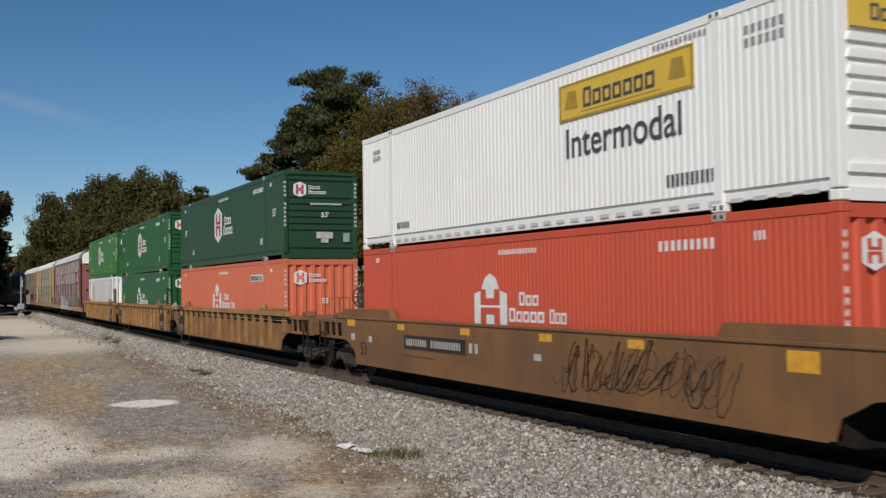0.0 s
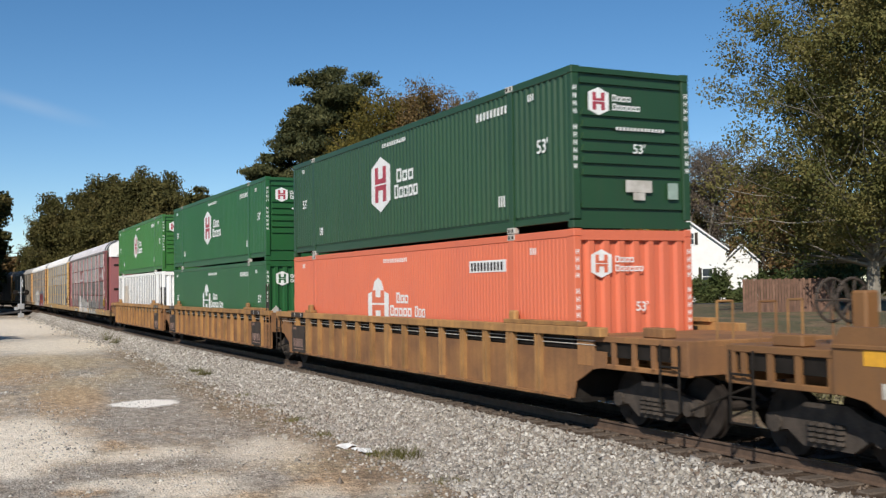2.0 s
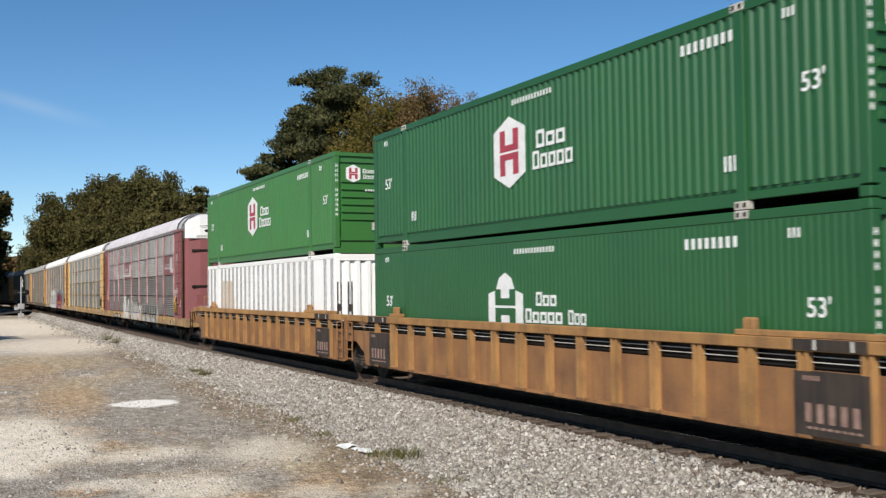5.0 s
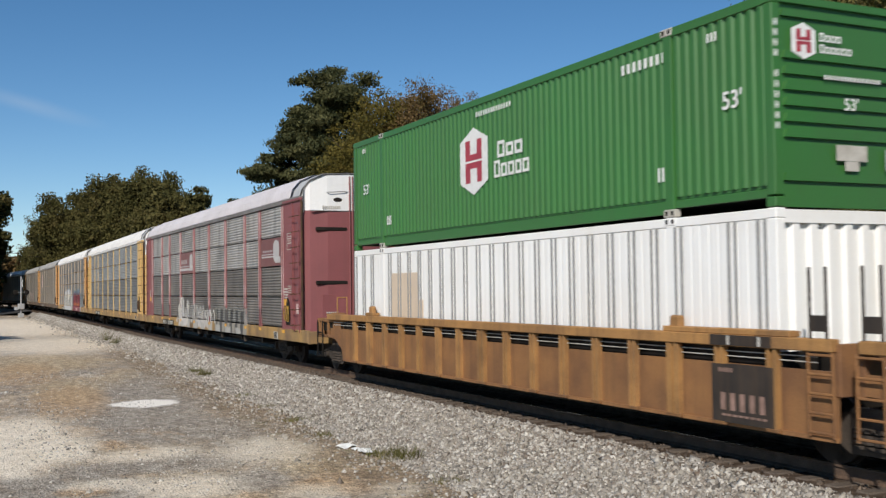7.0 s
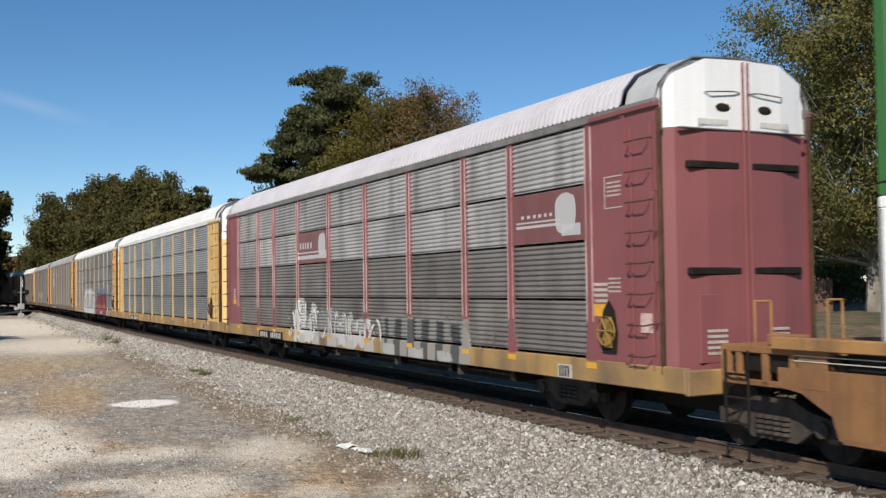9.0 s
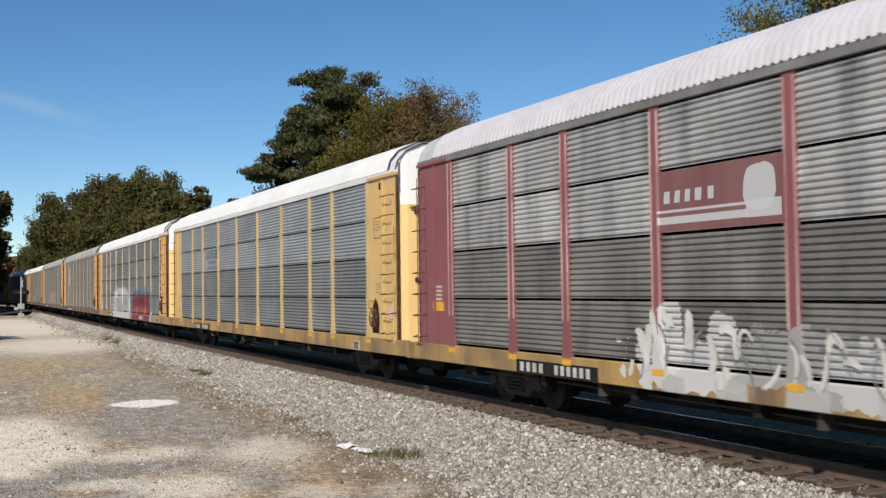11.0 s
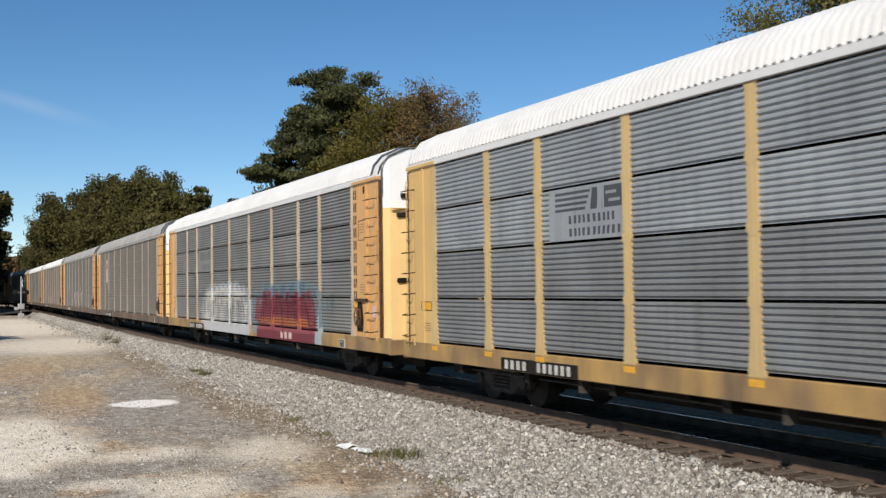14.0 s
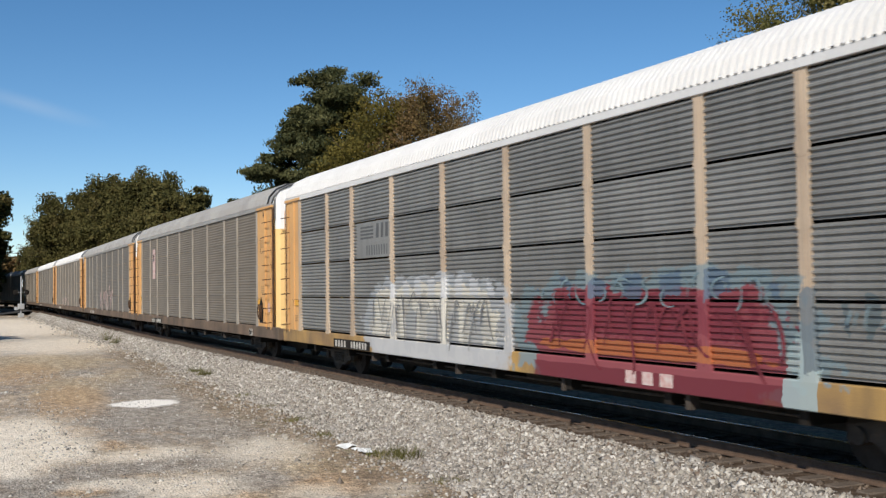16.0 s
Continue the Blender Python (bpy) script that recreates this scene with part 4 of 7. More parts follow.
def rack_roof(mat, sheet_mat, parent, tail=0.76, nose=0.76):
    """A white corrugated roof with chamfered shoulders, ribs across."""
    prof = [(-RY, 5.15), (-RY + 0.07, 5.40), (-1.26, 5.66), (-0.82, 5.87), (0, 5.93), (0.82, 5.87), (1.26, 5.66), (RY - 0.07, 5.40), (RY, 5.15)]
    v, f = [], []
    n = len(prof)
    pitch = 0.155
    k = round((RL - tail - nose + FE + 0.02) / pitch)
    xs = []
    for i in range(k):
        a = -RL + tail - 0.01 + i * pitch
        xs += [(a, 0.0), (a + pitch * 0.36, 0.0), (a + pitch * 0.52, 0.062), (a + pitch * 0.84, 0.062)]
    for x, d in xs:
        for y, z in prof:
            v.append((x, y * (1 + d * 0.6), z + d))
    for j in range(len(xs) - 1):
        for i in range(n - 1):
            f.append((j * n + i, (j + 1) * n + i, (j + 1) * n + i + 1, j * n + i + 1))
    part("roof", mesh_of("roof", v, f, mat), None, parent)
    for a, b in ((-RL, -RL + tail), (FE - nose, FE)):
        bm = bmesh.new()
        rows = [[bm.verts.new((x, y * 1.012, z + 0.012)) for y, z in prof] for x in (a, b)]
        for i in range(n - 1):
            bm.faces.new((rows[0][i], rows[1][i], rows[1][i + 1], rows[0][i + 1]))
        part("roof_end_sheet", bm, sheet_mat, parent)


def end_doors(paint, white, parent, at, way, slots, split=4.75, ink=None):
    """Two folding end doors: bowed leaves, white above, with slots, latch rods and stencils."""
    rim = [(-1.46, 4.7), (-1.46, 5.40), (-1.27, 5.66), (-0.84, 5.87), (0, 5.92), (0.84, 5.87), (1.27, 5.66), (1.46, 5.40), (1.46, 4.7)]
    dr = part("door_surround", tube([(a, -0.02, b) for a, b in rim], 0.02), RIM, parent)
    dr.location.x = at
    dr.rotation_euler.z = radians(90 * way)
    half = 1.42
    part("end_fascia", plates([[(-RY + 0.04, 4.75), (RY - 0.04, 4.75), (RY - 0.04, 5.15), (RY - 0.1, 5.38), (1.25, 5.64), (0.81, 5.85), (0, 5.91), (-0.81, 5.85), (-1.25, 5.64), (-RY + 0.1, 5.38), (-RY + 0.04, 5.15)]], 0.06, 0.085), white, dr)
    part("end_frame", boxes((-RY + 0.06, RY - 0.06, 0.06, 0.085, 1.02, 4.745)), paint, dr)
    for s in (-1, 1):
        low = [(0.012, -0.22), (0.75, -0.20), (1.28, -0.10), (half, 0.05)]
        for nm, z0, z1, mat in (("door_leaf", 1.02, split, paint), ("door_top", split, None, white)):
            bm = bmesh.new()
            tops = [5.84, 5.82, 5.58, 5.36] if z1 is None else [z1] * 4
            fr = [(bm.verts.new((s * x, y, z0)), bm.verts.new((s * x, y, t))) for (x, y), t in zip(low, tops)]
            bk = [(bm.verts.new((s * x, y + 0.05, z0)), bm.verts.new((s * x, y + 0.05, t))) for (x, y), t in zip(low, tops)]
            for i in range(3):
                bm.faces.new((fr[i][0], fr[i + 1][0], fr[i + 1][1], fr[i][1]))
                bm.faces.new((bk[i][0], bk[i][1], bk[i + 1][1], bk[i + 1][0]))
                bm.faces.new((fr[i][1], fr[i + 1][1], bk[i + 1][1], bk[i][1]))
                bm.faces.new((fr[i][0], bk[i][0], bk[i + 1][0], fr[i + 1][0]))
            bm.faces.new((fr[0][0], fr[0][1], bk[0][1], bk[0][0]))
            bm.faces.new((fr[3][0], bk[3][0], bk[3][1], fr[3][1]))
            bmesh.ops.recalc_face_normals(bm, faces=bm.faces)
            part(nm, bm, mat, dr)
        if split < 4.7:
            part("top_slot", boxes((min(s * 0.03, s * 1.02), max(s * 0.03, s * 1.02), -0.232, -0.17, 4.60, 4.72), bevel=0.01), STEEL, dr)
        for z in slots:
            part("slot", boxes((min(s * 0.12, s * 1.12), max(s * 0.12, s * 1.12), -0.228, -0.12, z, z + 0.12), bevel=0.02), STEEL, dr)
        bm = bmesh.new()
        rod(bm, (s * 0.05, -0.25, 1.05), (s * 0.05, -0.25, 5.8), 0.02)
        rod(bm, (s * 0.12, -0.24, 1.35), (s * 0.05, -0.3, 1.35), 0.03)
        part("latch_rod", bm, paint, dr)
        bm = bmesh.new()
        bmesh.ops.create_uvsphere(bm, u_segments=10, v_segments=6, radius=0.12, matrix=Matrix.Translation((s * 0.42, -0.205, 5.08)) @ Matrix.Diagonal((1.25, 0.25, 0.6, 1)))
        part("vent_hole", bm, STEEL, dr)
        bars(s * 0.62 - 0.3, 4.80, 0.6, 0.09, -0.21, 9, DIM_WHITE, dr, "small_lettering", 0.3).location.y = -0.008
        bars(s * 0.62 - 0.2, 1.62 if ink is DIM_WHITE else 2.25, 0.4, 0.045 if ink is DIM_WHITE else 0.03, -0.21, 6, ink, dr, "stencil", 0.25, 5, 0.9).location.y = -0.008
    part("drip_rail", boxes((-1.28, 1.28, -0.232, -0.16, split - 0.03, split - 0.005), bevel=0.006), RIM if split > 4.7 else paint, dr)
    for s in (-1, 1):
        part("top_handle", tube([(s * 0.1, -0.23, 5.32), (s * 0.25, -0.27, 5.33), (s * 0.7, -0.27, 5.30), (s * 0.78, -0.21, 5.30)], 0.012, 5), RIM, dr)
    part("door_panel", boxes((-0.95, -0.35, -0.21, -0.17, 1.15, 2.2), bevel=0.01), paint, dr)
    return dr


def ladder(parent, x, w, z0, z1, n, mat, y):
    bm = bmesh.new()
    s = 1 if y > 0 else -1
    for xx in (x + 0.02, x + w - 0.02):
        rod(bm, (xx, y + s * 0.02, z0), (xx, y + s * 0.02, z1), 0.014)
    lad = part("ladder", bm, mat, parent)
    for i in range(n):
        z = z0 + (z1 - z0) * (i + 0.5) / n
        bm = bmesh.new()
        for a, b in (((x, y, z), (x + 0.05, y + s * 0.17, z - 0.03)), ((x + 0.05, y + s * 0.17, z - 0.03), (x + w - 0.05, y + s * 0.17, z - 0.03)), ((x + w - 0.05, y + s * 0.17, z - 0.03), (x + w, y, z))):
            rod(bm, a, b, 0.013, n=5)
        part("rung", bm, RUNG, lad)
    return lad


PANELS = {}
ROOF_SHEET = material("roof_end_grey", (0.50, 0.50, 0.49), (0.42, 0.42, 0.41), 1.2, 0.5, streaks=0.2)
FAINT = material("faint_stencil", (0.34, 0.22, 0.10), None, 4, 0.6)
PLACARD = material("pink_placard", (0.55, 0.30, 0.27), (0.65, 0.58, 0.54), 9, 0.6)
OCHRE = material("dull_ochre", (0.36, 0.23, 0.05), (0.22, 0.14, 0.05), 6, 0.7)
RUNG = material("rung_brown", (0.10, 0.055, 0.03), (0.05, 0.032, 0.022), 4, 0.7)
EAVE = material("eave_grey", (0.22, 0.21, 0.20), (0.15, 0.14, 0.13), 2, 0.6, streaks=0.3)
RIM = material("door_rim_grey", (0.10, 0.10, 0.10), (0.16, 0.16, 0.155), 2, 0.6)


def sheet(w, h, mat, depth=0.030):
    """A ribbed galvanised side sheet, its ribs lying."""
    key = (round(w, 2), round(h, 2), mat.name)
    if key not in PANELS:
        v, f = ribbed(0, w, 0, h, 0, depth, h / 10, False, (0.30, 0.20, 0.32))
        PANELS[key] = mesh_of("side_sheet", v, f, mat)
    return PANELS[key]


def build_rack(station, label, paint, post, panel, sill, roof, white, detail=2, low=None, flange=None, door=None, spots=True, seam=0.045, bays=BAYS):
    """A closed car carrier: sill, posts, four tiers of sheets, painted end bays, roof, end doors, trucks."""
    # local x runs back from the front corner
    flange, low = flange or post, low or panel
    gus, lip = (0.135, 0.009) if flange is post else (0.13, 0.022)
    o = thing("car_carrier", label, "rail car", station, 10.2, "car carriers of the train", RL / 2)
    part("side_sill", boxes((-RL - 0.35, 0.35, -RY + 0.0, -RY + 0.12, 0.75, 1.13), bevel=0.015), sill, o)
    part("side_sill", boxes((-RL - 0.35, 0.35, RY - 0.12, RY, 0.75, 1.13), bevel=0.015), sill, o)
    part("deck", boxes((-RL - 0.3, 0.3, -RY + 0.12, RY - 0.12, 0.92, 1.02), (-RL, 0, -0.42, 0.42, 0.37, 0.92)), STEEL, o)
    for k in range(9):
        x = -2.2 - k * 2.75
        part("cross_bearer", boxes((x - 0.08, x + 0.08, -RY + 0.13, -0.42, 0.55, 0.92)), STEEL, o)
    for x0, x1 in ((0.3, 0.42), (-RL - 0.42, -RL - 0.3)):
        part("end_sill", boxes((x0, x1, -RY + 0.02, RY - 0.02, 0.72, 1.1), bevel=0.02), sill, o)
    for s in (-1, 1):
        for i, x in enumerate(bays):
            bm = plates([[(x - 0.16, 1.10), (x + 0.16, 1.10), (x + 0.10, 1.75), (x + 0.10, 5.0), (x + 0.16, 5.10), (x - 0.16, 5.10), (x - 0.10, 5.0), (x - 0.10, 1.75)]], s * (RY - 0.05), s * (RY + 0.0))
            part("post", bm, post, o)
            for fx in ((-0.088, 0.088) if flange is not post else (0.0,)):
                bm = boxes((x + fx - (0.008 if fx else 0.016), x + fx + (0.008 if fx else 0.016), min(s * RY, s * (RY + lip)), max(s * RY, s * (RY + lip)), 1.75 if fx else 1.2, 5.0))
                part("post_flange", bm, flange, o)
            if s < 0 and detail > 1:
                for z in TIERS[1:4]:
                    bm = plates([[(x + gus * math.cos(k * math.pi / 4 + 0.39), z + gus * math.sin(k * math.pi / 4 + 0.39)) for k in range(8)]], -RY - 0.006, -RY + 0.02)
                    part("gusset", bm, post, o)
                if spots:
                    part("hazard_mark", boxes((x - 0.15, x + 0.15, -RY - 0.004, -RY + 0.01, 0.98, 1.08)), REFLECT, o)
        for a, b in zip(bays, bays[1:]):
            for z0, z1 in zip(TIERS, TIERS[1:]):
                if s < 0:
                    p = part("side_sheet", sheet(a - b - 0.1, z1 - z0 - seam, low if z1 < 3.2 else panel, 0.030 if seam > 0.02 else 0.012), None, o)
                    p.location = (b + 0.05, -RY + 0.016 + random.uniform(0, 0.005), z0 + seam / 2)
        if s > 0:
            v, f = ribbed(bays[-1], bays[0], TIERS[0], TIERS[-1], 0, 0.02, 0.11, False)
            p = part("far_side_sheet", mesh_of("far_side_sheet", v, f, panel), None, o)
            p.rotation_euler.z = math.pi
            p.location = (bays[-1] + bays[0], RY - 0.045, 0)
        # painted end bays
        for x0, x1 in ((bays[0] + 0.05, FE - 0.02), (-RL + 0.02, bays[-1] - 0.05)):
            part("end_bay", boxes((x0, x1, min(s * (RY - 0.05), s * (RY - 0.01)), max(s * (RY - 0.05), s * (RY - 0.01)), 1.12, 5.08)), paint, o)
            part("corner_trim", boxes((x1 - 0.85 if x1 > -1 else x0 + 0.75, x1 - 0.77 if x1 > -1 else x0 + 0.83, min(s * (RY - 0.05), s * (RY + 0.02)), max(s * (RY - 0.05), s * (RY + 0.02)), 1.12, 5.05)), paint, o)
        part("eave_rail", boxes((-RL, FE, min(s * (RY - 0.08), s * (RY + 0.03)), max(s * (RY - 0.08), s * (RY + 0.03)), 5.06, 5.20), bevel=0.008), EAVE if flange is not post else roof, o)
        for x0, x1 in ((-1.95, FE + 0.03), (-RL - 0.03, -RL + 1.5)):
            part("bay_cap", boxes((x0, x1, min(s * (RY - 0.06), s * (RY + 0.045)), max(s * (RY - 0.06), s * (RY + 0.045)), 5.065, 5.145), bevel=0.008), paint, o)
        ladder(o, -0.86, 0.54, 1.05, 4.85, 8, paint, s * (RY - 0.01))
        ladder(o, -RL - 0.1, 0.42, 1.05, 4.85, 8, paint, s * (RY - 0.01))
        if flange is post:
            part("top_notch", boxes((-1.25, -1.02, min(s * (RY - 0.02), s * (RY - 0.002)), max(s * (RY - 0.02), s * (RY - 0.002)), 4.80, 4.98)), STEEL, o)
    rack_roof(roof, ROOF_SHEET if flange is not post else roof, o, *((0.76, 0.76) if flange is not post else (0.14, 0.34)))
    split = 4.75 if flange is not post else 4.36
    ink = DIM_WHITE if flange is not post else FAINT
    end_doors(door or paint, white, o, FE, 1, (2.49, 4.12), split, ink)
    end_doors(door or paint, white, o, -RL, -1, (2.49, 4.12), split, ink)
    for x, hw in ((-1.75, 0.25), (-RL + 0.95, 0.27)):
        part("yellow_label", boxes((x - hw, x + hw, -RY + 0.002, -RY + 0.012, 1.85, 2.05)), REFLECT, o)
        if ink is FAINT:
            for q in ((x - hw, x + hw, 1.85, 1.865), (x - hw, x + hw, 2.035, 2.05), (x - hw, x - hw + 0.015, 1.865, 2.035), (x + hw - 0.015, x + hw, 1.865, 2.035)):
                part("label_border", boxes((q[0], q[1], -RY - 0.002, -RY + 0.003, q[2], q[3])), RUNG, o)
        bars(x - 0.2, 2.35 if ink is DIM_WHITE else 1.55, 0.4, 0.05 if ink is DIM_WHITE else 0.03, -RY + 0.0105, 6, ink, o, "stencil", 0.25, 4, 0.8)
    for z in (1.78, 3.16):
        part("handrail", tube([(FE - 0.02, -RY + 0.0, z), (FE + 0.02, -RY - 0.09, z), (FE + 0.02, -RY - 0.09, z + 0.62), (FE - 0.02, -RY + 0.0, z + 0.62)], 0.013, 5), paint, o)
    if detail > 1:
        part("placard", boxes((-0.66, -0.36, -RY - 0.006, -RY + 0.004, 1.62, 1.92)), PLACARD, o, "scuffed pink and white placard")
        part("brake_tank", rod(bmesh.new(), (-18.2, -0.8, 0.66), (-17.3, -0.8, 0.66), 0.17, n=12), STEEL, o)
        part("brake_pipe", tube([(-24.5, -1.18, 0.62), (-14.0, -1.2, 0.60), (-8.0, -1.18, 0.63), (-5.2, -1.1, 0.6)], 0.022, 5), TRUCK, o)
        for x in (-7.2, -10.6, -14.8, -19.6):
            part("sill_bracket", boxes((x - 0.05, x + 0.05, -RY + 0.10, -RY + 0.28, 0.52, 0.76)), TRUCK, o)
    for x in (FE + 0.03, -RL - 0.03):
        for s in (-1, 1):
            part("corner_pipe", rod(bmesh.new(), (x, s * (RY - 0.03), 1.0), (x, s * (RY - 0.03), 5.05), 0.035, n=8), RUNG, o)
    for q in ((-1.6, -1.05, 3.60, 3.615), (-1.6, -1.05, 4.105, 4.12), (-1.6, -1.585, 3.60, 4.12), (-1.065, -1.05, 3.60, 4.12)):
        part("stencil_border", boxes((q[0], q[1], -RY + 0.004, -RY + 0.0105, q[2], q[3])), RUNG if flange is post else DIM_WHITE, o)
    # hand brake recess and stencils in the front bay
    part("brake_recess", plates([[(-1.72, 1.25), (-1.32, 1.25), (-1.28, 1.6), (-1.36, 1.95), (-1.52, 2.12), (-1.68, 1.95), (-1.76, 1.6)]], -RY - 0.004, -RY), STEEL, o)
    bm = bmesh.new()
    bmesh.ops.create_cone(bm, cap_ends=False, segments=18, radius1=0.24, radius2=0.24, depth=0.03, matrix=pose(-1.52, -RY - 0.07, 1.62, 90, 0, 0))
    for k in range(3):
        a = k * math.pi / 3
        rod(bm, (-1.52 - 0.24 * math.cos(a), -RY - 0.07, 1.62 - 0.24 * math.sin(a)), (-1.52 + 0.24 * math.cos(a), -RY - 0.07, 1.62 + 0.24 * math.sin(a)), 0.015)
    box(bm, -1.6, -1.44, -RY - 0.05, -RY - 0.004, 1.35, 1.85)
    part("hand_brake", bm, RUNG if flange is post else OCHRE, o)
    for z, n, w in ((4.0, 9, 0.38), (2.45, 7, 0.34)):
        bars(-1.52, z, w, 0.03, -RY - 0.0105 + 0.02, n, FAINT if flange is post else DIM_WHITE, o, "stencil", 0.4, 4, 1.3)
    if detail > 1:
        pl = part("mark_panel", boxes((-22.2, -19.5, -RY - 0.004, -RY + 0.01, 0.76, 1.0)), STEEL, o)
        bars(-22.05, 0.79, 0.9, 0.17, -RY - 0.004, 4, DIM_WHITE, pl, "unit_mark", 0.45)
        bars(-20.85, 0.79, 1.2, 0.17, -RY - 0.004, 6, DIM_WHITE, pl, "unit_mark", 0.45)
        lb = part("code_label", boxes((-3.1, -2.65, -RY - 0.004, -RY + 0.01, 0.77, 1.0)), DIM_WHITE, o)
        bars(-3.05, 0.79, 0.35, 0.19, -RY - 0.004, 4, STEEL, lb, "code_bar", 0.4)
    else:
        bars(-22.05, 0.79, 0.9, 0.18, -RY - 0.001, 4, DIM_WHITE, o, "unit_mark", 0.45)
        bars(-20.85, 0.79, 1.2, 0.18, -RY - 0.001, 6, DIM_WHITE, o, "unit_mark", 0.45)
    for x in (-3.5, -RL + 3.5):
        build_truck(o, x, rolling=detail > 1)
    bm = bmesh.new()
    for x, e in ((0.4, 1), (-RL - 0.4, -1)):
        rod(bm, (x, 0, 0.86), (x + e * 0.45, 0, 0.86), 0.11, n=8)
        box(bm, x + e * 0.38, x + e * 0.55, -0.14, 0.14, 0.72, 1.0)
    part("coupler", bm, TRUCK, o)
    part("brake_tank", rod(bmesh.new(), (-12.6, -0.85, 0.68), (-11.4, -0.85, 0.68), 0.19, n=12), STEEL, o)
    return o


def build_train():
    green = material("container_dark_green", (0.020, 0.066, 0.026), (0.017, 0.057, 0.024), 0.6, 0.42, grain=0.1, streaks=0.15)
    green_b = material("container_green", (0.018, 0.102, 0.029), (0.016, 0.09, 0.029), 0.6, 0.42, grain=0.1, streaks=0.12)
    green_c = material("container_light_green", (0.040, 0.165, 0.036), (0.044, 0.15, 0.036), 0.6, 0.42, grain=0.1, streaks=0.15)
    orange = material("container_orange", (0.68, 0.165, 0.08), (0.62, 0.15, 0.08), 0.5, 0.5, grain=0.1, streaks=0.12, streak_colour=(0.35, 0.10, 0.06))
    orange_b = material("container_red_orange", (0.60, 0.088, 0.040), (0.54, 0.082, 0.040), 0.5, 0.5, grain=0.1, streaks=0.15, streak_colour=(0.25, 0.07, 0.05))
    white = material("container_white", (0.90, 0.89, 0.86), (0.85, 0.84, 0.80), 0.5, 0.42, grain=0.05, streaks=0.10, streak_colour=(0.5, 0.45, 0.36))
    white_b = material("container_dirty_white", (0.90, 0.90, 0.88), (0.84, 0.82, 0.78), 0.5, 0.45, grain=0.05, streaks=0.10, streak_colour=(0.6, 0.48, 0.34))
    rib = material("grey_rib", (0.30, 0.30, 0.30), (0.25, 0.25, 0.245), 1, 0.5)
    pale_slot = material("pale_slot_grey", (0.60, 0.60, 0.58), (0.52, 0.52, 0.5), 2, 0.6)
    yellow_sign = material("yellow_sign", (0.75, 0.50, 0.06), (0.68, 0.45, 0.06), 3, 0.5)
    slate = material("slate_lettering", (0.05, 0.058, 0.066), (0.075, 0.085, 0.095), 4, 0.6)
    mids = {"lead": 59.65 - 8.077 + 23.3, "a": 59.65 - 8.077, "b": 36.35 - 8.077, "c": 17.03 - 8.077, "d": -1.79 - 8.077}
    low = 0.47
    up = low + CH + 0.01
    yw = "weathered yellow-brown ribbed steel well car carrying stacked containers"
    br = "smooth brown steel well car with faded reflectors and scrawled paint"
    build_well(mids["lead"], 11.4, -11.2, 8.1, -8.1, (9.9, -9.75), False, br)
    wa = build_well(mids["a"], 11.2, -11.2, 8.1, -8.1, (9.75, -9.75), False, br)
    build_well(mids["b"], 11.3, -9.5, 8.2, -8.1, (9.95, -9.55), True, yw, ((-7.6, -6.4),))
    build_well(mids["c"], 9.25, -9.3, 0, -8.1, (None, -9.4), True, yw, ((7.0, 8.2), (-7.6, -6.4)))
    build_well(mids["d"], 9.25, -10.3, 0, -8.2, (None, -9.7), True, yw, ((7.0, 8.2),))
    build_container("container", "dark green ribbed container stacked on an orange one", mids["b"], up, green, green, "lying", ("tall", -0.83, 1.61, 0.62))
    build_container("container", "faded orange ribbed container low in a well car", mids["b"], low, orange, orange, "upright", ("half", -1.08, 1.23, 0.69))
    build_container("container", "bright green ribbed container stacked on another green one", 17.03 - 7.92, up, green_b, green_b, "lying", ("tall", -0.83, 1.61, 0.62), length=15.84)
    build_container("container", "green ribbed container with diamond placards low in a well car", 17.03 - 7.92, low, green_b, green_b, "upright", ("half", -1.08, 1.23, 0.69), length=15.84)
    build_container("container", "light green ribbed container stacked on a white one", -1.79 - 7.86, up, green_c, green_c, "lying", ("tall", -0.83, 1.61, 0.62), length=15.72)
    wd = build_container("container", "white container with grey ribs and rust stains in a well car", -1.79 - 7.86, low, white_b, white_b, "upright", None, slate, rib, 15.72)
    stain = material("tan_stained_white", (0.70, 0.57, 0.43), (0.62, 0.50, 0.38), 0.8, 0.55, grain=0.1, streaks=0.2, streak_colour=(0.5, 0.36, 0.24))
    for x0, x1, h in ((-5.3, -3.75, 2.25), (-3.7, -3.45, 1.6)):
        part("stained_panel", boxes((x0, x1, -CW / 2 + 0.003, -CW / 2 + 0.012, low + 0.32, low + h)), stain, wd)
    ca = build_container("container", "white ribbed container with a yellow sign stacked on a red-orange one", mids["a"], up, white, white, "lying", None, slate)
    build_container("container", "red-orange ribbed container low in a brown well car", mids["a"], low, orange_b, orange_b, "upright", ("half", -1.08, 1.23, 0.69))
    y = -CW / 2 + 0.004
    sign = part("sign", boxes((1.68, 5.38, y - 0.012, y, up + 1.90, up + 2.55)), yellow_sign, ca, "yellow sign with a darker border")
    edge = material("sign_border", (0.45, 0.29, 0.04), None, 4, 0.5)
    for q in ((1.68, 5.38, up + 1.90, up + 1.94), (1.68, 5.38, up + 2.51, up + 2.55), (1.68, 1.74, up + 1.94, up + 2.51), (5.32, 5.38, up + 1.94, up + 2.51)):
        part("border", boxes((q[0], q[1], y - 0.017, y - 0.011, q[2], q[3])), edge, sign)
    bars(2.45, up + 2.06, 2.05, 0.34, y - 0.012, 7, slate, sign, "wordmark", 0.3)
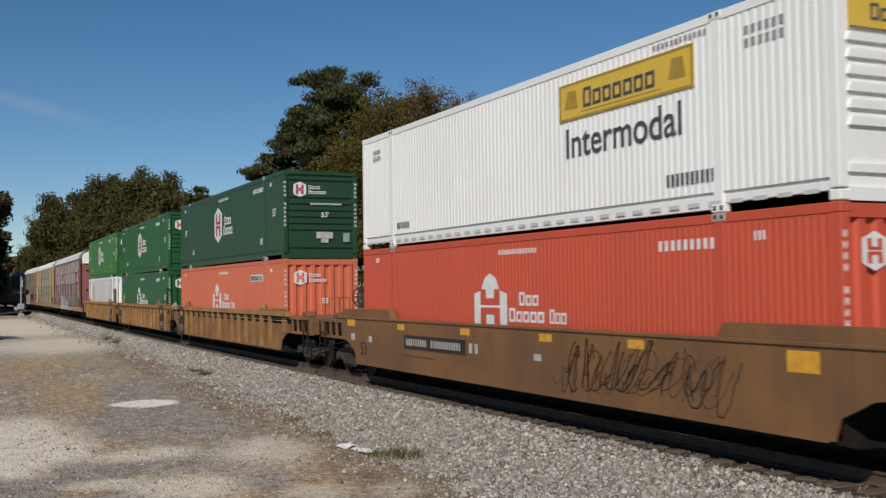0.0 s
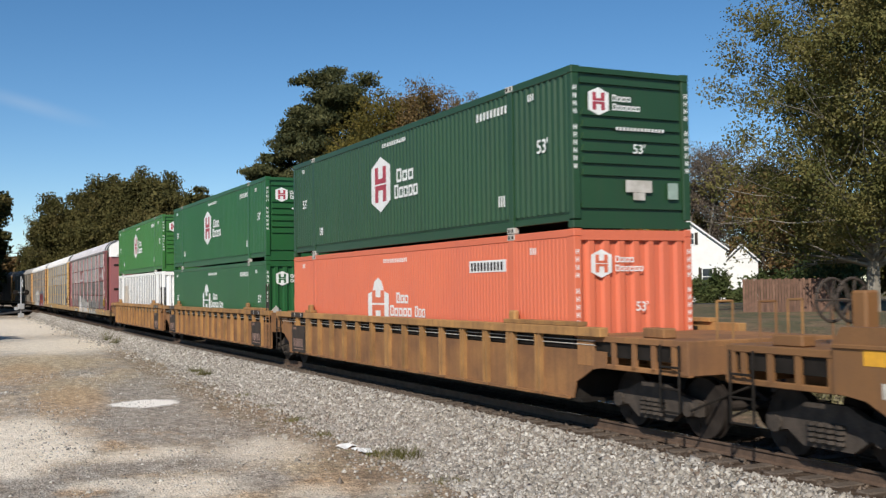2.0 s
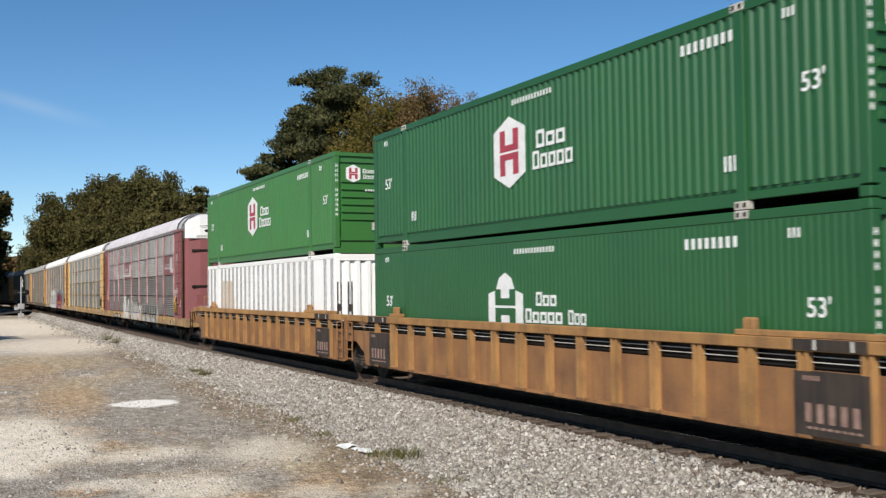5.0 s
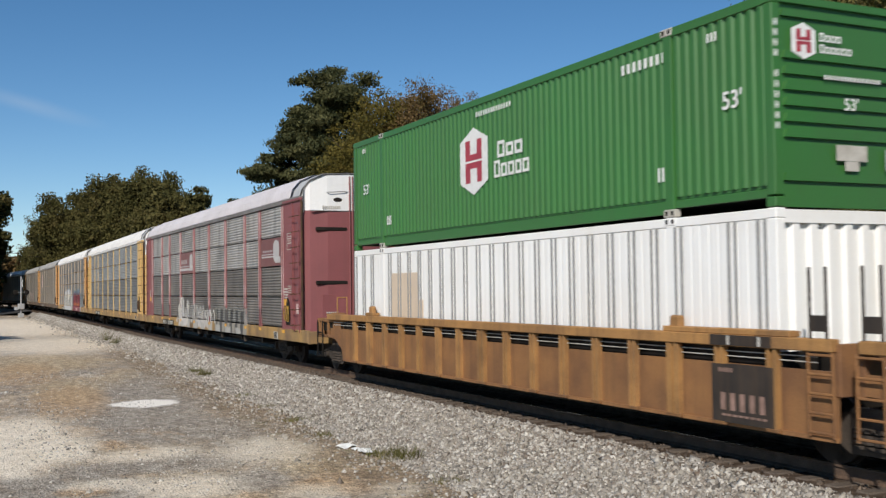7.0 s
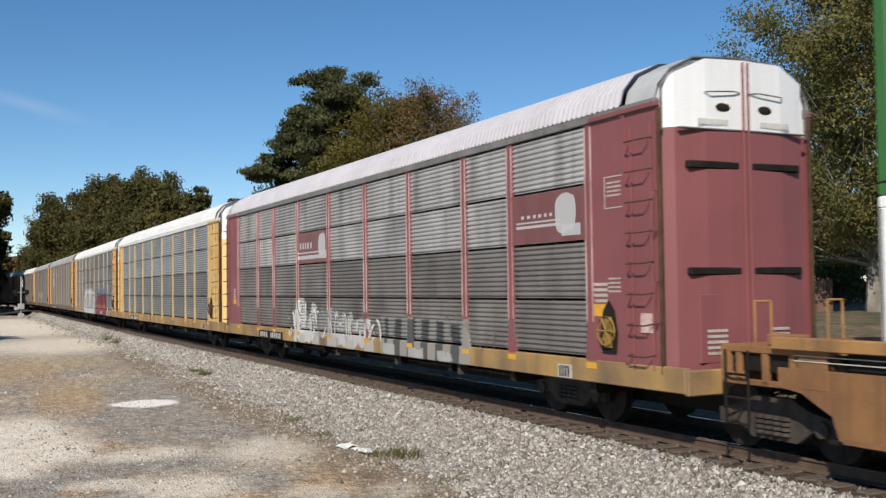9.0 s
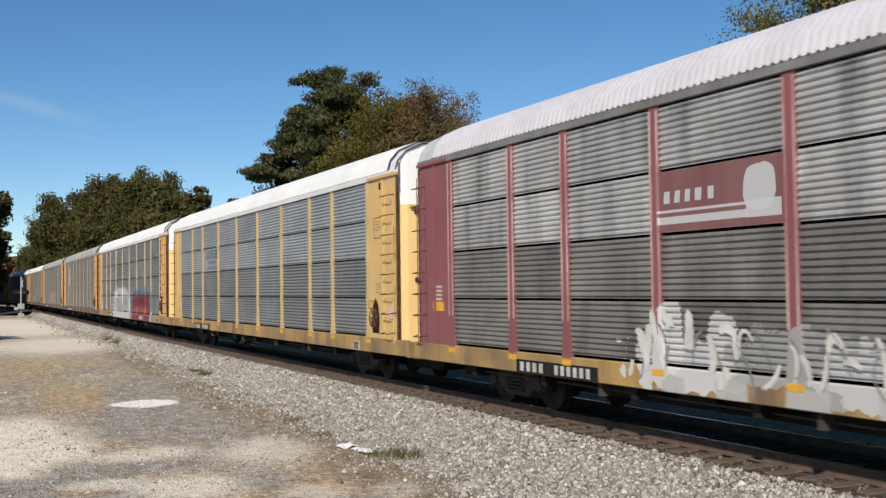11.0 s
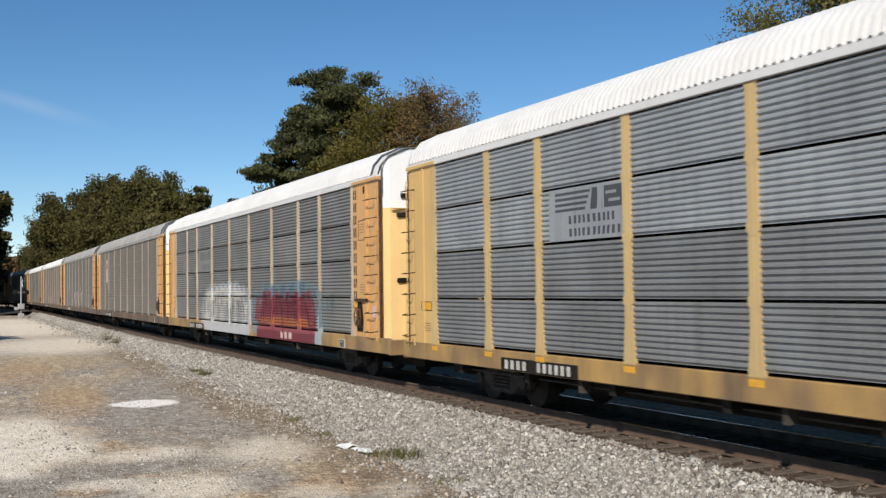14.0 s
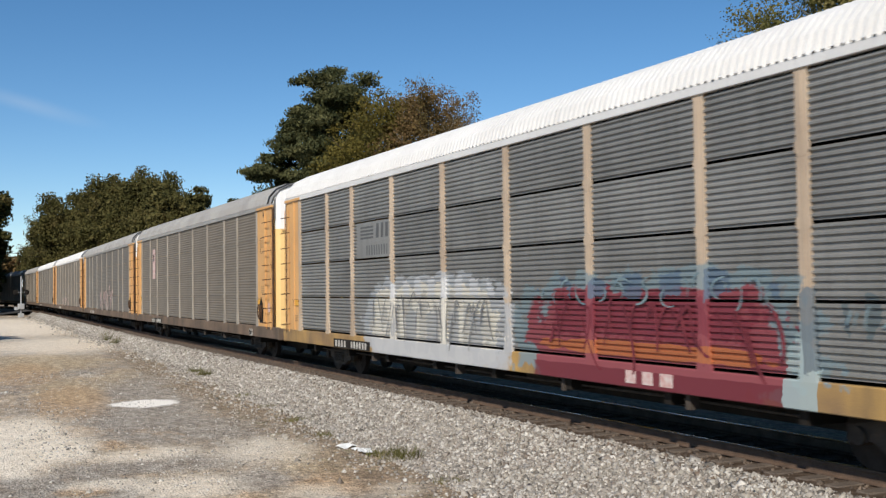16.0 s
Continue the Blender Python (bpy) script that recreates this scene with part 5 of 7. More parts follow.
    part("line", boxes((2.4, 4.6, y - 0.016, y - 0.012, up + 1.99, up + 2.01)), edge, sign)
    for x in (1.86, 4.78):
        part("scroll", plates([[(x, up + 2.1), (x + 0.42, up + 2.08), (x + 0.36, up + 2.4), (x + 0.1, up + 2.42)]], y - 0.016, y - 0.012), edge, sign)
    word = part("word", lettering("Intermodal", 0.74, slate, y), None, ca, "dark slate lettering")
    tagged(word, "dark slate lettering", kind="stuff").location = (3.46, 0, up + 1.24)
    bars(4.68, up + 0.46, 1.25, 0.19, y, 11, slate, ca, "small_lettering", 0.4)
    bars(-5.8, up + 0.42, 0.75, 0.15, y, 6, slate, ca, "small_lettering", 0.4)
    bars(6.45, up + 2.42, 0.8, 0.12, y, 6, rib, ca, "small_lettering", 0.4, 2)
    bars(4.4, up + 2.62, 1.3, 0.08, y, 12, rib, ca, "small_lettering", 0.4)
    bars(-7.3, up + 2.4, 0.5, 0.11, y, 5, rib, ca, "small_lettering", 0.4, 2)
    es = part("end_sign", end_face(boxes((-1.05, 1.05, -CL / 2 - 0.012, -CL / 2 + 0.02, up + 2.2, up + 2.62))), yellow_sign, ca, "yellow sign with dark strokes")
    bars(-0.7, up + 2.3, 1.3, 0.22, -CL / 2 - 0.012, 7, slate, es, "wordmark", 0.35).rotation_euler.z = radians(90)
    for i in range(34):
        part("rail_slot", boxes((-7.7 + i * 0.46, -7.44 + i * 0.46, -CW / 2 - 0.003, -CW / 2, up + 0.11, up + 0.17)), pale_slot, ca)
    # the brown car's plate, reflectors and scrawl
    ys = -1.545 + 0.03
    pl = part("number_plate", boxes((-4.94, -1.76, ys - 0.008, ys, 0.94, 1.26)), GREY_PANEL, wa)
    bars(-4.8, 1.02, 1.15, 0.16, ys - 0.008, 9, DIM_WHITE, pl, "unit_mark", 0.5)
    bars(-3.45, 1.02, 1.5, 0.16, ys - 0.008, 13, DIM_WHITE, pl, "unit_mark", 0.5)
    for x in (-5.35, -2.0, 1.2, 3.9, 7.34):
        part("reflector", boxes((x, x + 0.42, ys - 0.006, ys, 1.36, 1.5) if x < 6 else (x, x + 0.55, ys - 0.006, ys, 1.22, 1.5)), REFLECT, wa)
    part("white_patch", boxes((-7.2, -7.0, ys - 0.005, ys, 1.0, 1.15), (1.0, 1.25, ys - 0.005, ys, 1.0, 1.12)), DIM_WHITE, wa)
    part("length_mark", lettering("53", 0.46, GREY_PANEL, ys - 0.002), None, wa, "dark stencilled number").location = (-7.56, 0, 0.66)
    part("reflector", boxes((-8.72, -8.16, ys - 0.006, ys, 1.37, 1.56)), REFLECT, wa)
    part("white_label", boxes((-8.46, -8.18, ys - 0.005, ys, 1.0, 1.18)), DIM_WHITE, wa)
    bars(-5.0, 0.76, 1.8, 0.035, ys, 18, GREY_PANEL, wa, "small_lettering", 0.5)
    bars(-1.6, 1.0, 0.5, 0.2, ys, 2, DIM_WHITE, wa, "small_lettering", 0.5)
    rng = random.Random(3)
    bm = bmesh.new()
    for k in range(34):
        cx, cz, wide, tall = 1.95 + k * 0.125, 0.98 + rng.uniform(-0.14, 0.14), rng.uniform(0.10, 0.42), rng.uniform(0.16, 0.46)
        turn, lean, thick = rng.uniform(0, 6.28), rng.uniform(-0.35, 0.35), rng.choice((0.006, 0.009, 0.013))
        pts = []
        for i in range(rng.randint(9, 20)):
            a = turn + i * 0.42
            z = min(1.50, max(0.50, cz + tall * math.sin(a * rng.uniform(0.98, 1.03))))
            pts.append((cx + wide * math.cos(a * 0.8) + lean * (z - cz) + i * 0.016, ys - 0.001, z))
        for a, b in zip(pts, pts[1:]):
            rod(bm, a, b, thick, n=4)
    part("scrawl", bm, STEEL, wa, "thin black scrawled paint")
    # car carriers
    galv = material("galvanised_grey", (0.40, 0.415, 0.42), (0.32, 0.33, 0.335), 0.7, **GALV)
    galv_m = material("galvanised_sooty", (0.56, 0.54, 0.51), (0.38, 0.36, 0.34), 0.7, **{**GALV, "streaks": 0.7, "streak_scale": 2.2, "streak_colour": (0.06, 0.055, 0.05)})
    # low_m and low_y: darker sheets for the two lower tiers
    low_m = material("galvanised_grimy", (0.27, 0.245, 0.22), (0.17, 0.155, 0.14), 0.7, **{**GALV, "streaks": 0.6, "streak_scale": 2.2, "streak_colour": (0.06, 0.05, 0.042)})
    low_y = material("galvanised_dusty", (0.27, 0.275, 0.275), (0.20, 0.20, 0.195), 0.7, **GALV)
    galv_d = material("galvanised_dark", (0.27, 0.265, 0.25), (0.20, 0.195, 0.182), 0.7, **GALV)
    maroon = material("maroon_paint", (0.25, 0.080, 0.082), (0.21, 0.068, 0.070), 0.7, 0.55, grain=0.12, streaks=0.15)
    pink = material("faded_maroon", (0.52, 0.40, 0.39), (0.36, 0.20, 0.195), 1, 0.6)
    yellow = material("rack_yellow", (0.64, 0.415, 0.155), (0.57, 0.37, 0.14), 0.7, 0.55, grain=0.1, streaks=0.12, streak_colour=(0.3, 0.16, 0.06))
    yellow_p = material("rack_post_yellow", (0.56, 0.40, 0.18), (0.48, 0.34, 0.16), 0.9, 0.6, grain=0.1, streaks=0.2, streak_colour=(0.3, 0.2, 0.1))
    orange_y = material("rack_orange_yellow", (0.66, 0.37, 0.14), (0.56, 0.31, 0.12), 0.7, 0.55, grain=0.1, streaks=0.2, streak_colour=(0.28, 0.13, 0.06))
    cream = material("door_pale_yellow", (0.80, 0.56, 0.24), (0.74, 0.50, 0.21), 0.7, 0.5, grain=0.08, streaks=0.1, streak_colour=(0.35, 0.2, 0.08))
    tan = material("rack_weathered_post", (0.56, 0.44, 0.32), (0.42, 0.32, 0.23), 1, 0.6, streaks=0.3)
    sill_y = material("sill_yellow", (0.47, 0.285, 0.09), (0.24, 0.15, 0.075), 0.9, 0.65, grain=0.3, streaks=0.85, streak_colour=(0.09, 0.065, 0.05), streak_scale=1.6)
    sill_d = material("sill_dusty_brown", (0.20, 0.14, 0.10), (0.11, 0.085, 0.065), 0.8, 0.7, grain=0.3, streaks=0.6, streak_colour=(0.05, 0.04, 0.034), streak_scale=1.6)
    dusty = material("sheet_dusty_tan", (0.195, 0.168, 0.133), (0.148, 0.127, 0.10), 0.5, 0.65, grain=0.2, streaks=0.3, streak_colour=(0.13, 0.10, 0.08))
    dusty_d = material("sheet_dusty_grey", (0.168, 0.152, 0.128), (0.128, 0.115, 0.097), 0.5, 0.65, grain=0.2, streaks=0.35, streak_colour=(0.12, 0.09, 0.075))
    pale_p = material("rack_pale_post", (0.36, 0.32, 0.265), (0.28, 0.245, 0.20), 1, 0.65, streaks=0.3)
    roof_m = material("roof_lilac_white", (0.57, 0.545, 0.57), (0.50, 0.48, 0.50), 0.8, 0.55, streaks=0.15)
    roof_w = material("roof_white", (0.70, 0.69, 0.67), (0.64, 0.63, 0.61), 0.8, 0.5, streaks=0.1)
    roof_g = material("roof_grey", (0.34, 0.33, 0.31), (0.27, 0.26, 0.245), 0.8, 0.55, streaks=0.2)
    door_w = material("door_white", (0.80, 0.80, 0.78), (0.75, 0.74, 0.72), 0.8, 0.5, streaks=0.08)
    mid = lambda front: front - RL / 2
    ml = "maroon car carrier with sooty grey ribbed sheets and white roof"
    yl = "yellow car carrier with grey ribbed side sheets and white roof"
    ol = "weathered orange-yellow car carrier with dark ribbed sheets and spray paint"
    cars = [(-21.19, ml, maroon, maroon, galv_m, sill_y, roof_m), (-48.9, yl, yellow, yellow_p, galv, sill_y, roof_w), (-77.1, ol, orange_y, tan, galv_d, sill_y, roof_w)]
    front = -76.97
    for i in range(9):
        front -= 28.05
        cars.append((front, "orange-yellow car carrier with dusty tan ribbed sheets and pale roof", orange_y, pale_p, (dusty, dusty_d)[i % 2], sill_d, (roof_g, roof_g, roof_w, roof_w)[i % 4]))
    bodies = []
    for i, (fr, lab, a, b, c, d, e) in enumerate(cars):
        bodies.append(build_rack(mid(fr), lab, a, b, c, d, e, door_w, 2 if i < 4 else 1, (low_m, low_y)[i] if i < 2 else None, pink if i == 0 else None, cream if 0 < i < 4 else None, i < 2, 0.045 if i < 3 else 0.008, BAYS if i else BAYS_MAROON))
    m, y1, y2 = bodies[:3]
    for x, wd in ((-8.45, 0.26), (-8.02, 0.26), (-7.56, 0.3)):
        part("painted_bar", boxes((x - wd / 2, x + wd / 2, -RY - 0.005, -RY + 0.002, 0.82, 1.02)), PLACARD, y2, "pale sprayed strokes")
    tall_mark = part("mark_plate", boxes((-21.9, -21.2, -RY - 0.006, -RY + 0.004, 3.0, 4.5)), PLACARD, bodies[3], "pale upright mark with dark strokes")
    bars(-21.75, 3.9, 0.4, 0.35, -RY - 0.006, 2, STEEL, tall_mark, "strokes", 0.4)
    strokes(bodies[4], -16.0, -9.0, 1.0, 2.6, 20, 0.06, PLACARD, 31, "faded pink sprayed strokes")
    strokes(bodies[5], -18.0, -12.0, 1.0, 2.0, 14, 0.05, PLACARD, 32, "faded pink sprayed strokes")
    # two columns of dark slots beside the first post of the weathered car
    for x in (-1.93, -1.80):
        for k in range(9):
            part("slot", boxes((x, x + 0.05, -RY - 0.002, -RY + 0.012, 2.05 + k * 0.33, 2.29 + k * 0.33)), RUNG, y2)
    part("grab_bar", boxes((-1.75, -0.95, -RY - 0.05, -RY - 0.01, 2.02, 2.10)), RUNG, y2)
    yy = -RY + 0.03
    for car, x0, x1, mat in ((m, -4.64, -2.14, galv_m), (m, -17.81, -15.19, galv_m), (y1, -20.36, -17.99, galv), (y2, -20.36, -17.99, galv_d)):
        part("emblem_panel", boxes((x0, x1, -RY + 0.006, -RY + 0.014, 3.135, 4.045)), mat, car)
    grey_spray = material("grey_spray", (0.16, 0.16, 0.16), (0.26, 0.26, 0.25), 3, 0.7)
    teal_spray = material("teal_spray", (0.14, 0.20, 0.23), (0.22, 0.30, 0.32), 3, 0.7)
    crimson_spray = material("dark_crimson_spray", (0.12, 0.025, 0.035), (0.20, 0.04, 0.05), 3, 0.7)
    cream_spray = material("cream_spray", (0.66, 0.63, 0.56), (0.5, 0.48, 0.44), 3, 0.7)
    for car, x0, x1, z0, z1, count, width, mat, seed, label in (
            (m, -18.7, -16.0, 0.86, 1.95, 12, 0.065, cream_spray, 4, "pale sprayed strokes of tall letters"),
            (m, -16.0, -11.4, 0.86, 1.70, 16, 0.045, cream_spray, 14, "pale sprayed strokes of letters"),
            (m, -18.6, -11.4, 0.90, 1.75, 16, 0.014, grey_spray, 9, "thin dark sprayed outlines"),
            (m, -7.6, -4.2, 1.0, 1.8, 12, 0.012, grey_spray, 21, "thin dark sprayed scribble"),
            (y2, -19.2, -12.9, 1.0, 2.2, 26, 0.022, grey_spray, 5, "thin grey sprayed strokes"),
            (y2, -11.0, -5.3, 1.05, 2.2, 22, 0.022, crimson_spray, 6, "dark crimson sprayed strokes"),
            (y2, -11.0, -5.0, 2.0, 2.5, 16, 0.016, teal_spray, 7, "thin teal sprayed outlines"),
            (y2, -4.1, -3.5, 1.75, 2.2, 4, 0.02, teal_spray, 8, "small teal sprayed tag")):
        strokes(car, x0, x1, z0, z1, count, width, mat, seed, label)
    for car, layers in ((m, EMBLEM_M + SPRAY_M), (y1, EMBLEM_Y), (y2, EMBLEM_W + SPRAY_Y)):
        spray(car, layers)


def strokes(car, x0, x1, z0, z1, count, width, mat, seed, label):
    """Sprayed strokes over a car's side: flat ribbons that loop and lean like tall letters."""
    rng = random.Random(seed)
    v, f = [], []
    for k in range(count):
        cx = x0 + (x1 - x0) * (k + 0.5 + rng.uniform(-0.3, 0.3)) / count
        cz = z0 + (z1 - z0) * rng.uniform(0.35, 0.65)
        rx, rz = rng.uniform(0.2, 0.8) * (x1 - x0) / count, (z1 - z0) * rng.uniform(0.25, 0.48)
        turn, span, lean, wide = rng.choice((-1.5, -0.6, 0.7, 1.6, 2.4)), rng.uniform(1.2, 2.8), rng.uniform(-0.5, 0.5), width * rng.uniform(0.6, 1.6)
        n = 14
        pts = []
        for i in range(n):
            a = turn + span * i / (n - 1)
            z = cz + rz * math.sin(a)
            pts.append(Vector((cx + rx * math.cos(a) + lean * (z - cz), z)))
        for i, q in enumerate(pts):
            d = (pts[min(n - 1, i + 1)] - pts[max(0, i - 1)]).normalized() * wide * (0.5 + 0.5 * math.sin(math.pi * (i + 0.6) / n))
            v += [(q.x - d.y, -RY - 0.009, q.y + d.x), (q.x + d.y, -RY - 0.009, q.y - d.x)]
            if i:
                m = len(v)
                f.append((m - 4, m - 3, m - 1, m - 2))
    tagged(part("sprayed_stroke", mesh_of("sprayed_stroke", v, f, mat), None, car, label), kind="stuff")


def block(x0, x1, z0, z1, colour, stripes=0.0):
    """A painted rectangle, as a layer of paint."""
    return ((x0 + x1) / 2, (z0 + z1) / 2, (x1 - x0) / 2, (z1 - z0) / 2, colour, 0.0, stripes)


PAINT_RED, PAINT_WHITE, PAINT_DARK = (0.20, 0.045, 0.04), (0.62, 0.60, 0.58), (0.035, 0.038, 0.042)
EMBLEM_M = (
    block(-4.65, -2.13, 3.13, 4.05, PAINT_RED), block(-4.5, -2.95, 3.42, 3.47, PAINT_WHITE), block(-4.5, -2.95, 3.51, 3.54, PAINT_WHITE),
    block(-4.4, -3.2, 3.60, 3.66, PAINT_WHITE, 5.0), (-2.78, 3.62, 0.33, 0.34, PAINT_WHITE, 0.31, 0.0), (-2.62, 3.33, 0.30, 0.10, PAINT_WHITE, 0.1, 0.0),
    block(-17.82, -15.18, 3.13, 4.05, PAINT_RED), block(-17.85, -15.9, 3.25, 3.36, PAINT_WHITE), block(-17.85, -15.9, 3.42, 3.46, PAINT_WHITE),
    block(-17.8, -16.5, 3.56, 3.74, PAINT_WHITE, 4.0), (-15.66, 3.66, 0.30, 0.30, PAINT_WHITE, 0.31, 0.0), (-15.6, 3.36, 0.34, 0.12, PAINT_WHITE, 0.1, 0.0),
)
EMBLEM_Y = tuple(block(-20.15, -19.2 + 0.05 * k, 3.64 + k * 0.095, 3.69 + k * 0.095, PAINT_DARK) for k in range(4)) + (
    block(-19.1, -18.7, 3.63, 3.99, PAINT_DARK, 3.2), block(-18.65, -18.15, 3.63, 3.99, PAINT_DARK), block(-18.52, -18.2, 3.72, 3.77, (0.33, 0.34, 0.35)), block(-18.6, -18.3, 3.85, 3.90, (0.33, 0.34, 0.35)),
    block(-19.75, -18.35, 3.42, 3.56, PAINT_DARK, 7.0), block(-19.75, -18.2, 3.20, 3.34, PAINT_DARK, 7.0),
)
EMBLEM_W = tuple(block(-20.1, -19.2, 3.62 + k * 0.09, 3.67 + k * 0.09, (0.07, 0.07, 0.07)) for k in range(4)) + (block(-19.1, -18.2, 3.62, 3.98, (0.08, 0.08, 0.08), 3.2), block(-19.7, -18.3, 3.2, 3.45, (0.10, 0.10, 0.10), 6.0))
SPRAY_M = (                     # middle x and z, half sizes, colour, raggedness, stripes per metre
    (-17.3, 1.20, 1.3, 0.42, (0.60, 0.58, 0.56), 1.0, 0.0),
    (-17.6, 1.62, 0.28, 0.55, (0.66, 0.64, 0.62), 0.5, 0.0),
    (-16.5, 1.55, 0.30, 0.40, (0.60, 0.58, 0.56), 0.5, 0.0),
    (-15.0, 1.35, 1.3, 0.46, (0.34, 0.33, 0.31), 0.9, 0.0),
    (-13.4, 1.22, 1.3, 0.40, (0.52, 0.50, 0.48), 1.0, 0.0),
    (-8.9, 1.18, 2.4, 0.52, (0.30, 0.29, 0.26), 0.12, 0.0),
    (-8.9, 1.18, 2.25, 0.44, (0.05, 0.05, 0.05), 0.25, 1.3),
    (-13.0, 0.86, 5.5, 0.16, (0.42, 0.41, 0.38), 0.6, 0.7),
)
SPRAY_Y = (
    (-16.0, 1.62, 3.9, 1.02, (0.42, 0.43, 0.44), 0.45, 0.0),
    (-16.1, 1.58, 3.4, 0.86, (0.68, 0.64, 0.55), 0.42, 0.0),
    (-16.0, 1.50, 3.1, 0.62, (0.46, 0.44, 0.40), 1.1, 1.3),
    (-15.4, 1.40, 2.6, 0.45, (0.36, 0.36, 0.36), 1.2, 0.9),
    (-15.9, 0.87, 3.5, 0.26, (0.46, 0.46, 0.46), 0.25, 0.0),
    (-15.6, 2.35, 2.7, 0.22, (0.58, 0.58, 0.58), 1.0, 1.4),
    (-8.35, 1.60, 3.9, 1.0, (0.20, 0.26, 0.28), 0.5, 0.0),
    (-8.25, 1.45, 3.3, 0.92, (0.27, 0.034, 0.045), 0.40, 0.0),
    (-8.2, 1.85, 2.7, 0.36, (0.20, 0.035, 0.05), 1.1, 0.0),
    (-8.1, 1.34, 3.0, 0.12, (0.42, 0.14, 0.05), 0.55, 0.0),
    (-8.2, 0.83, 3.3, 0.20, (0.14, 0.018, 0.028), 0.15, 0.0),
    (-8.0, 2.32, 2.6, 0.16, (0.12, 0.17, 0.23), 1.4, 1.0),
    (-4.85, 1.05, 0.3, 0.6, (0.34, 0.42, 0.42), 0.6, 0.0),
    (-4.65, 1.75, 0.25, 0.5, (0.14, 0.17, 0.19), 0.9, 2.0),
    (-3.9, 1.98, 0.33, 0.26, (0.12, 0.15, 0.16), 0.9, 2.0),
)


def spray(car, layers):
    """Sprays paint over a car's side: its own copies of the materials there, masked in the car's space."""
    swap = {}
    for ob in car.children:
        if ob.name.split(".")[0] not in ("side_sheet", "emblem_panel", "post", "post_flange", "side_sill", "gusset"):
            continue
        me = ob.data
        old = me.materials[0]
        if old.name not in swap:
            m = old.copy()
            m.name = old.name + "_sprayed"
            nt = m.node_tree
            b = nt.nodes["Principled BSDF"]
            co = nt.nodes.new("ShaderNodeTexCoord")
            co.object = car
            co = co.outputs["Object"]
            n1 = nt.nodes.new("ShaderNodeTexNoise")
            n1.inputs["Scale"].default_value, n1.inputs["Detail"].default_value = 1.7, 5.0
            nt.links.new(co, n1.inputs["Vector"])
            col = b.inputs["Base Color"].links[0].from_socket
            for i, (cx, cz, rx, rz, colour, rag, stripes) in enumerate(layers):
                mp = nt.nodes.new("ShaderNodeMapping")
                mp.vector_type = "TEXTURE"
                mp.inputs["Location"].default_value = (cx, 0, cz)
                mp.inputs["Scale"].default_value = (rx, 1, rz)
                nt.links.new(co, mp.inputs[0])
                sp = nt.nodes.new("ShaderNodeSeparateXYZ")
                nt.links.new(mp.outputs[0], sp.inputs[0])
                sides = []
                soft = 3.0 if rag > 0.3 else 0.0     # rounded pieces
                for k in ("X", "Z"):
                    ab = nt.nodes.new("ShaderNodeMath")
                    ab.operation = "ABSOLUTE"
                    nt.links.new(sp.outputs[k], ab.inputs[0])
                    if soft:
                        pw = nt.nodes.new("ShaderNodeMath")
                        pw.operation = "POWER"
                        pw.inputs[1].default_value = soft
                        nt.links.new(ab.outputs[0], pw.inputs[0])
                        ab = pw
                    sides.append(ab.outputs[0])
                mxm = nt.nodes.new("ShaderNodeMath")
                mxm.operation = "ADD" if soft else "MAXIMUM"
                nt.links.new(sides[0], mxm.inputs[0])
                nt.links.new(sides[1], mxm.inputs[1])
                if soft:
                    pw = nt.nodes.new("ShaderNodeMath")
                    pw.operation = "POWER"
                    pw.inputs[1].default_value = 1 / soft
                    nt.links.new(mxm.outputs[0], pw.inputs[0])
                    mxm = pw
                off = nt.nodes.new("ShaderNodeVectorMath")
                off.inputs[1].default_value = (3.7 * i, 0, 1.9 * i)
                nt.links.new(co, off.inputs[0])
                n = nt.nodes.new("ShaderNodeTexNoise")
                n.inputs["Scale"].default_value, n.inputs["Detail"].default_value = 1.5 + rag, 4.0
                nt.links.new(off.outputs[0], n.inputs["Vector"])
                ad = nt.nodes.new("ShaderNodeMath")
                ad.operation = "MULTIPLY_ADD"
                ad.inputs[1].default_value = rag * 2.0
                nt.links.new(n.outputs["Fac"], ad.inputs[0])
                nt.links.new(mxm.outputs[0], ad.inputs[2])
                r = nt.nodes.new("ShaderNodeMapRange")
                r.inputs[1].default_value, r.inputs[2].default_value = 0.97 + rag, 1.02 + rag
                r.inputs[3].default_value, r.inputs[4].default_value = 0.86, 0.0
                nt.links.new(ad.outputs[0], r.inputs[0])
                fac = r.outputs[0]
                if stripes:
                    wv = nt.nodes.new("ShaderNodeTexWave")
                    wv.bands_direction = "X"
                    wv.inputs["Scale"].default_value, wv.inputs["Distortion"].default_value = stripes / 6.28 * 2, 3.0
                    nt.links.new(co, wv.inputs["Vector"])
                    g = nt.nodes.new("ShaderNodeMapRange")
                    g.inputs[1].default_value, g.inputs[2].default_value = 0.4, 0.55
                    nt.links.new(wv.outputs["Fac"], g.inputs[0])
                    mu = nt.nodes.new("ShaderNodeMath")
                    mu.operation = "MULTIPLY"
                    nt.links.new(fac, mu.inputs[0])
                    nt.links.new(g.outputs[0], mu.inputs[1])
                    fac = mu.outputs[0]
                mix = nt.nodes.new("ShaderNodeMix")
                mix.data_type = "RGBA"
                nt.links.new(fac, mix.inputs[0])
                nt.links.new(col, mix.inputs[6])
                mix.inputs[7].default_value = (*colour, 1)
                col = mix.outputs[2]
            nt.links.new(col, b.inputs["Base Color"])
            swap[old.name] = m
        ob.data = me.copy()
        ob.data.materials[0] = swap[old.name]

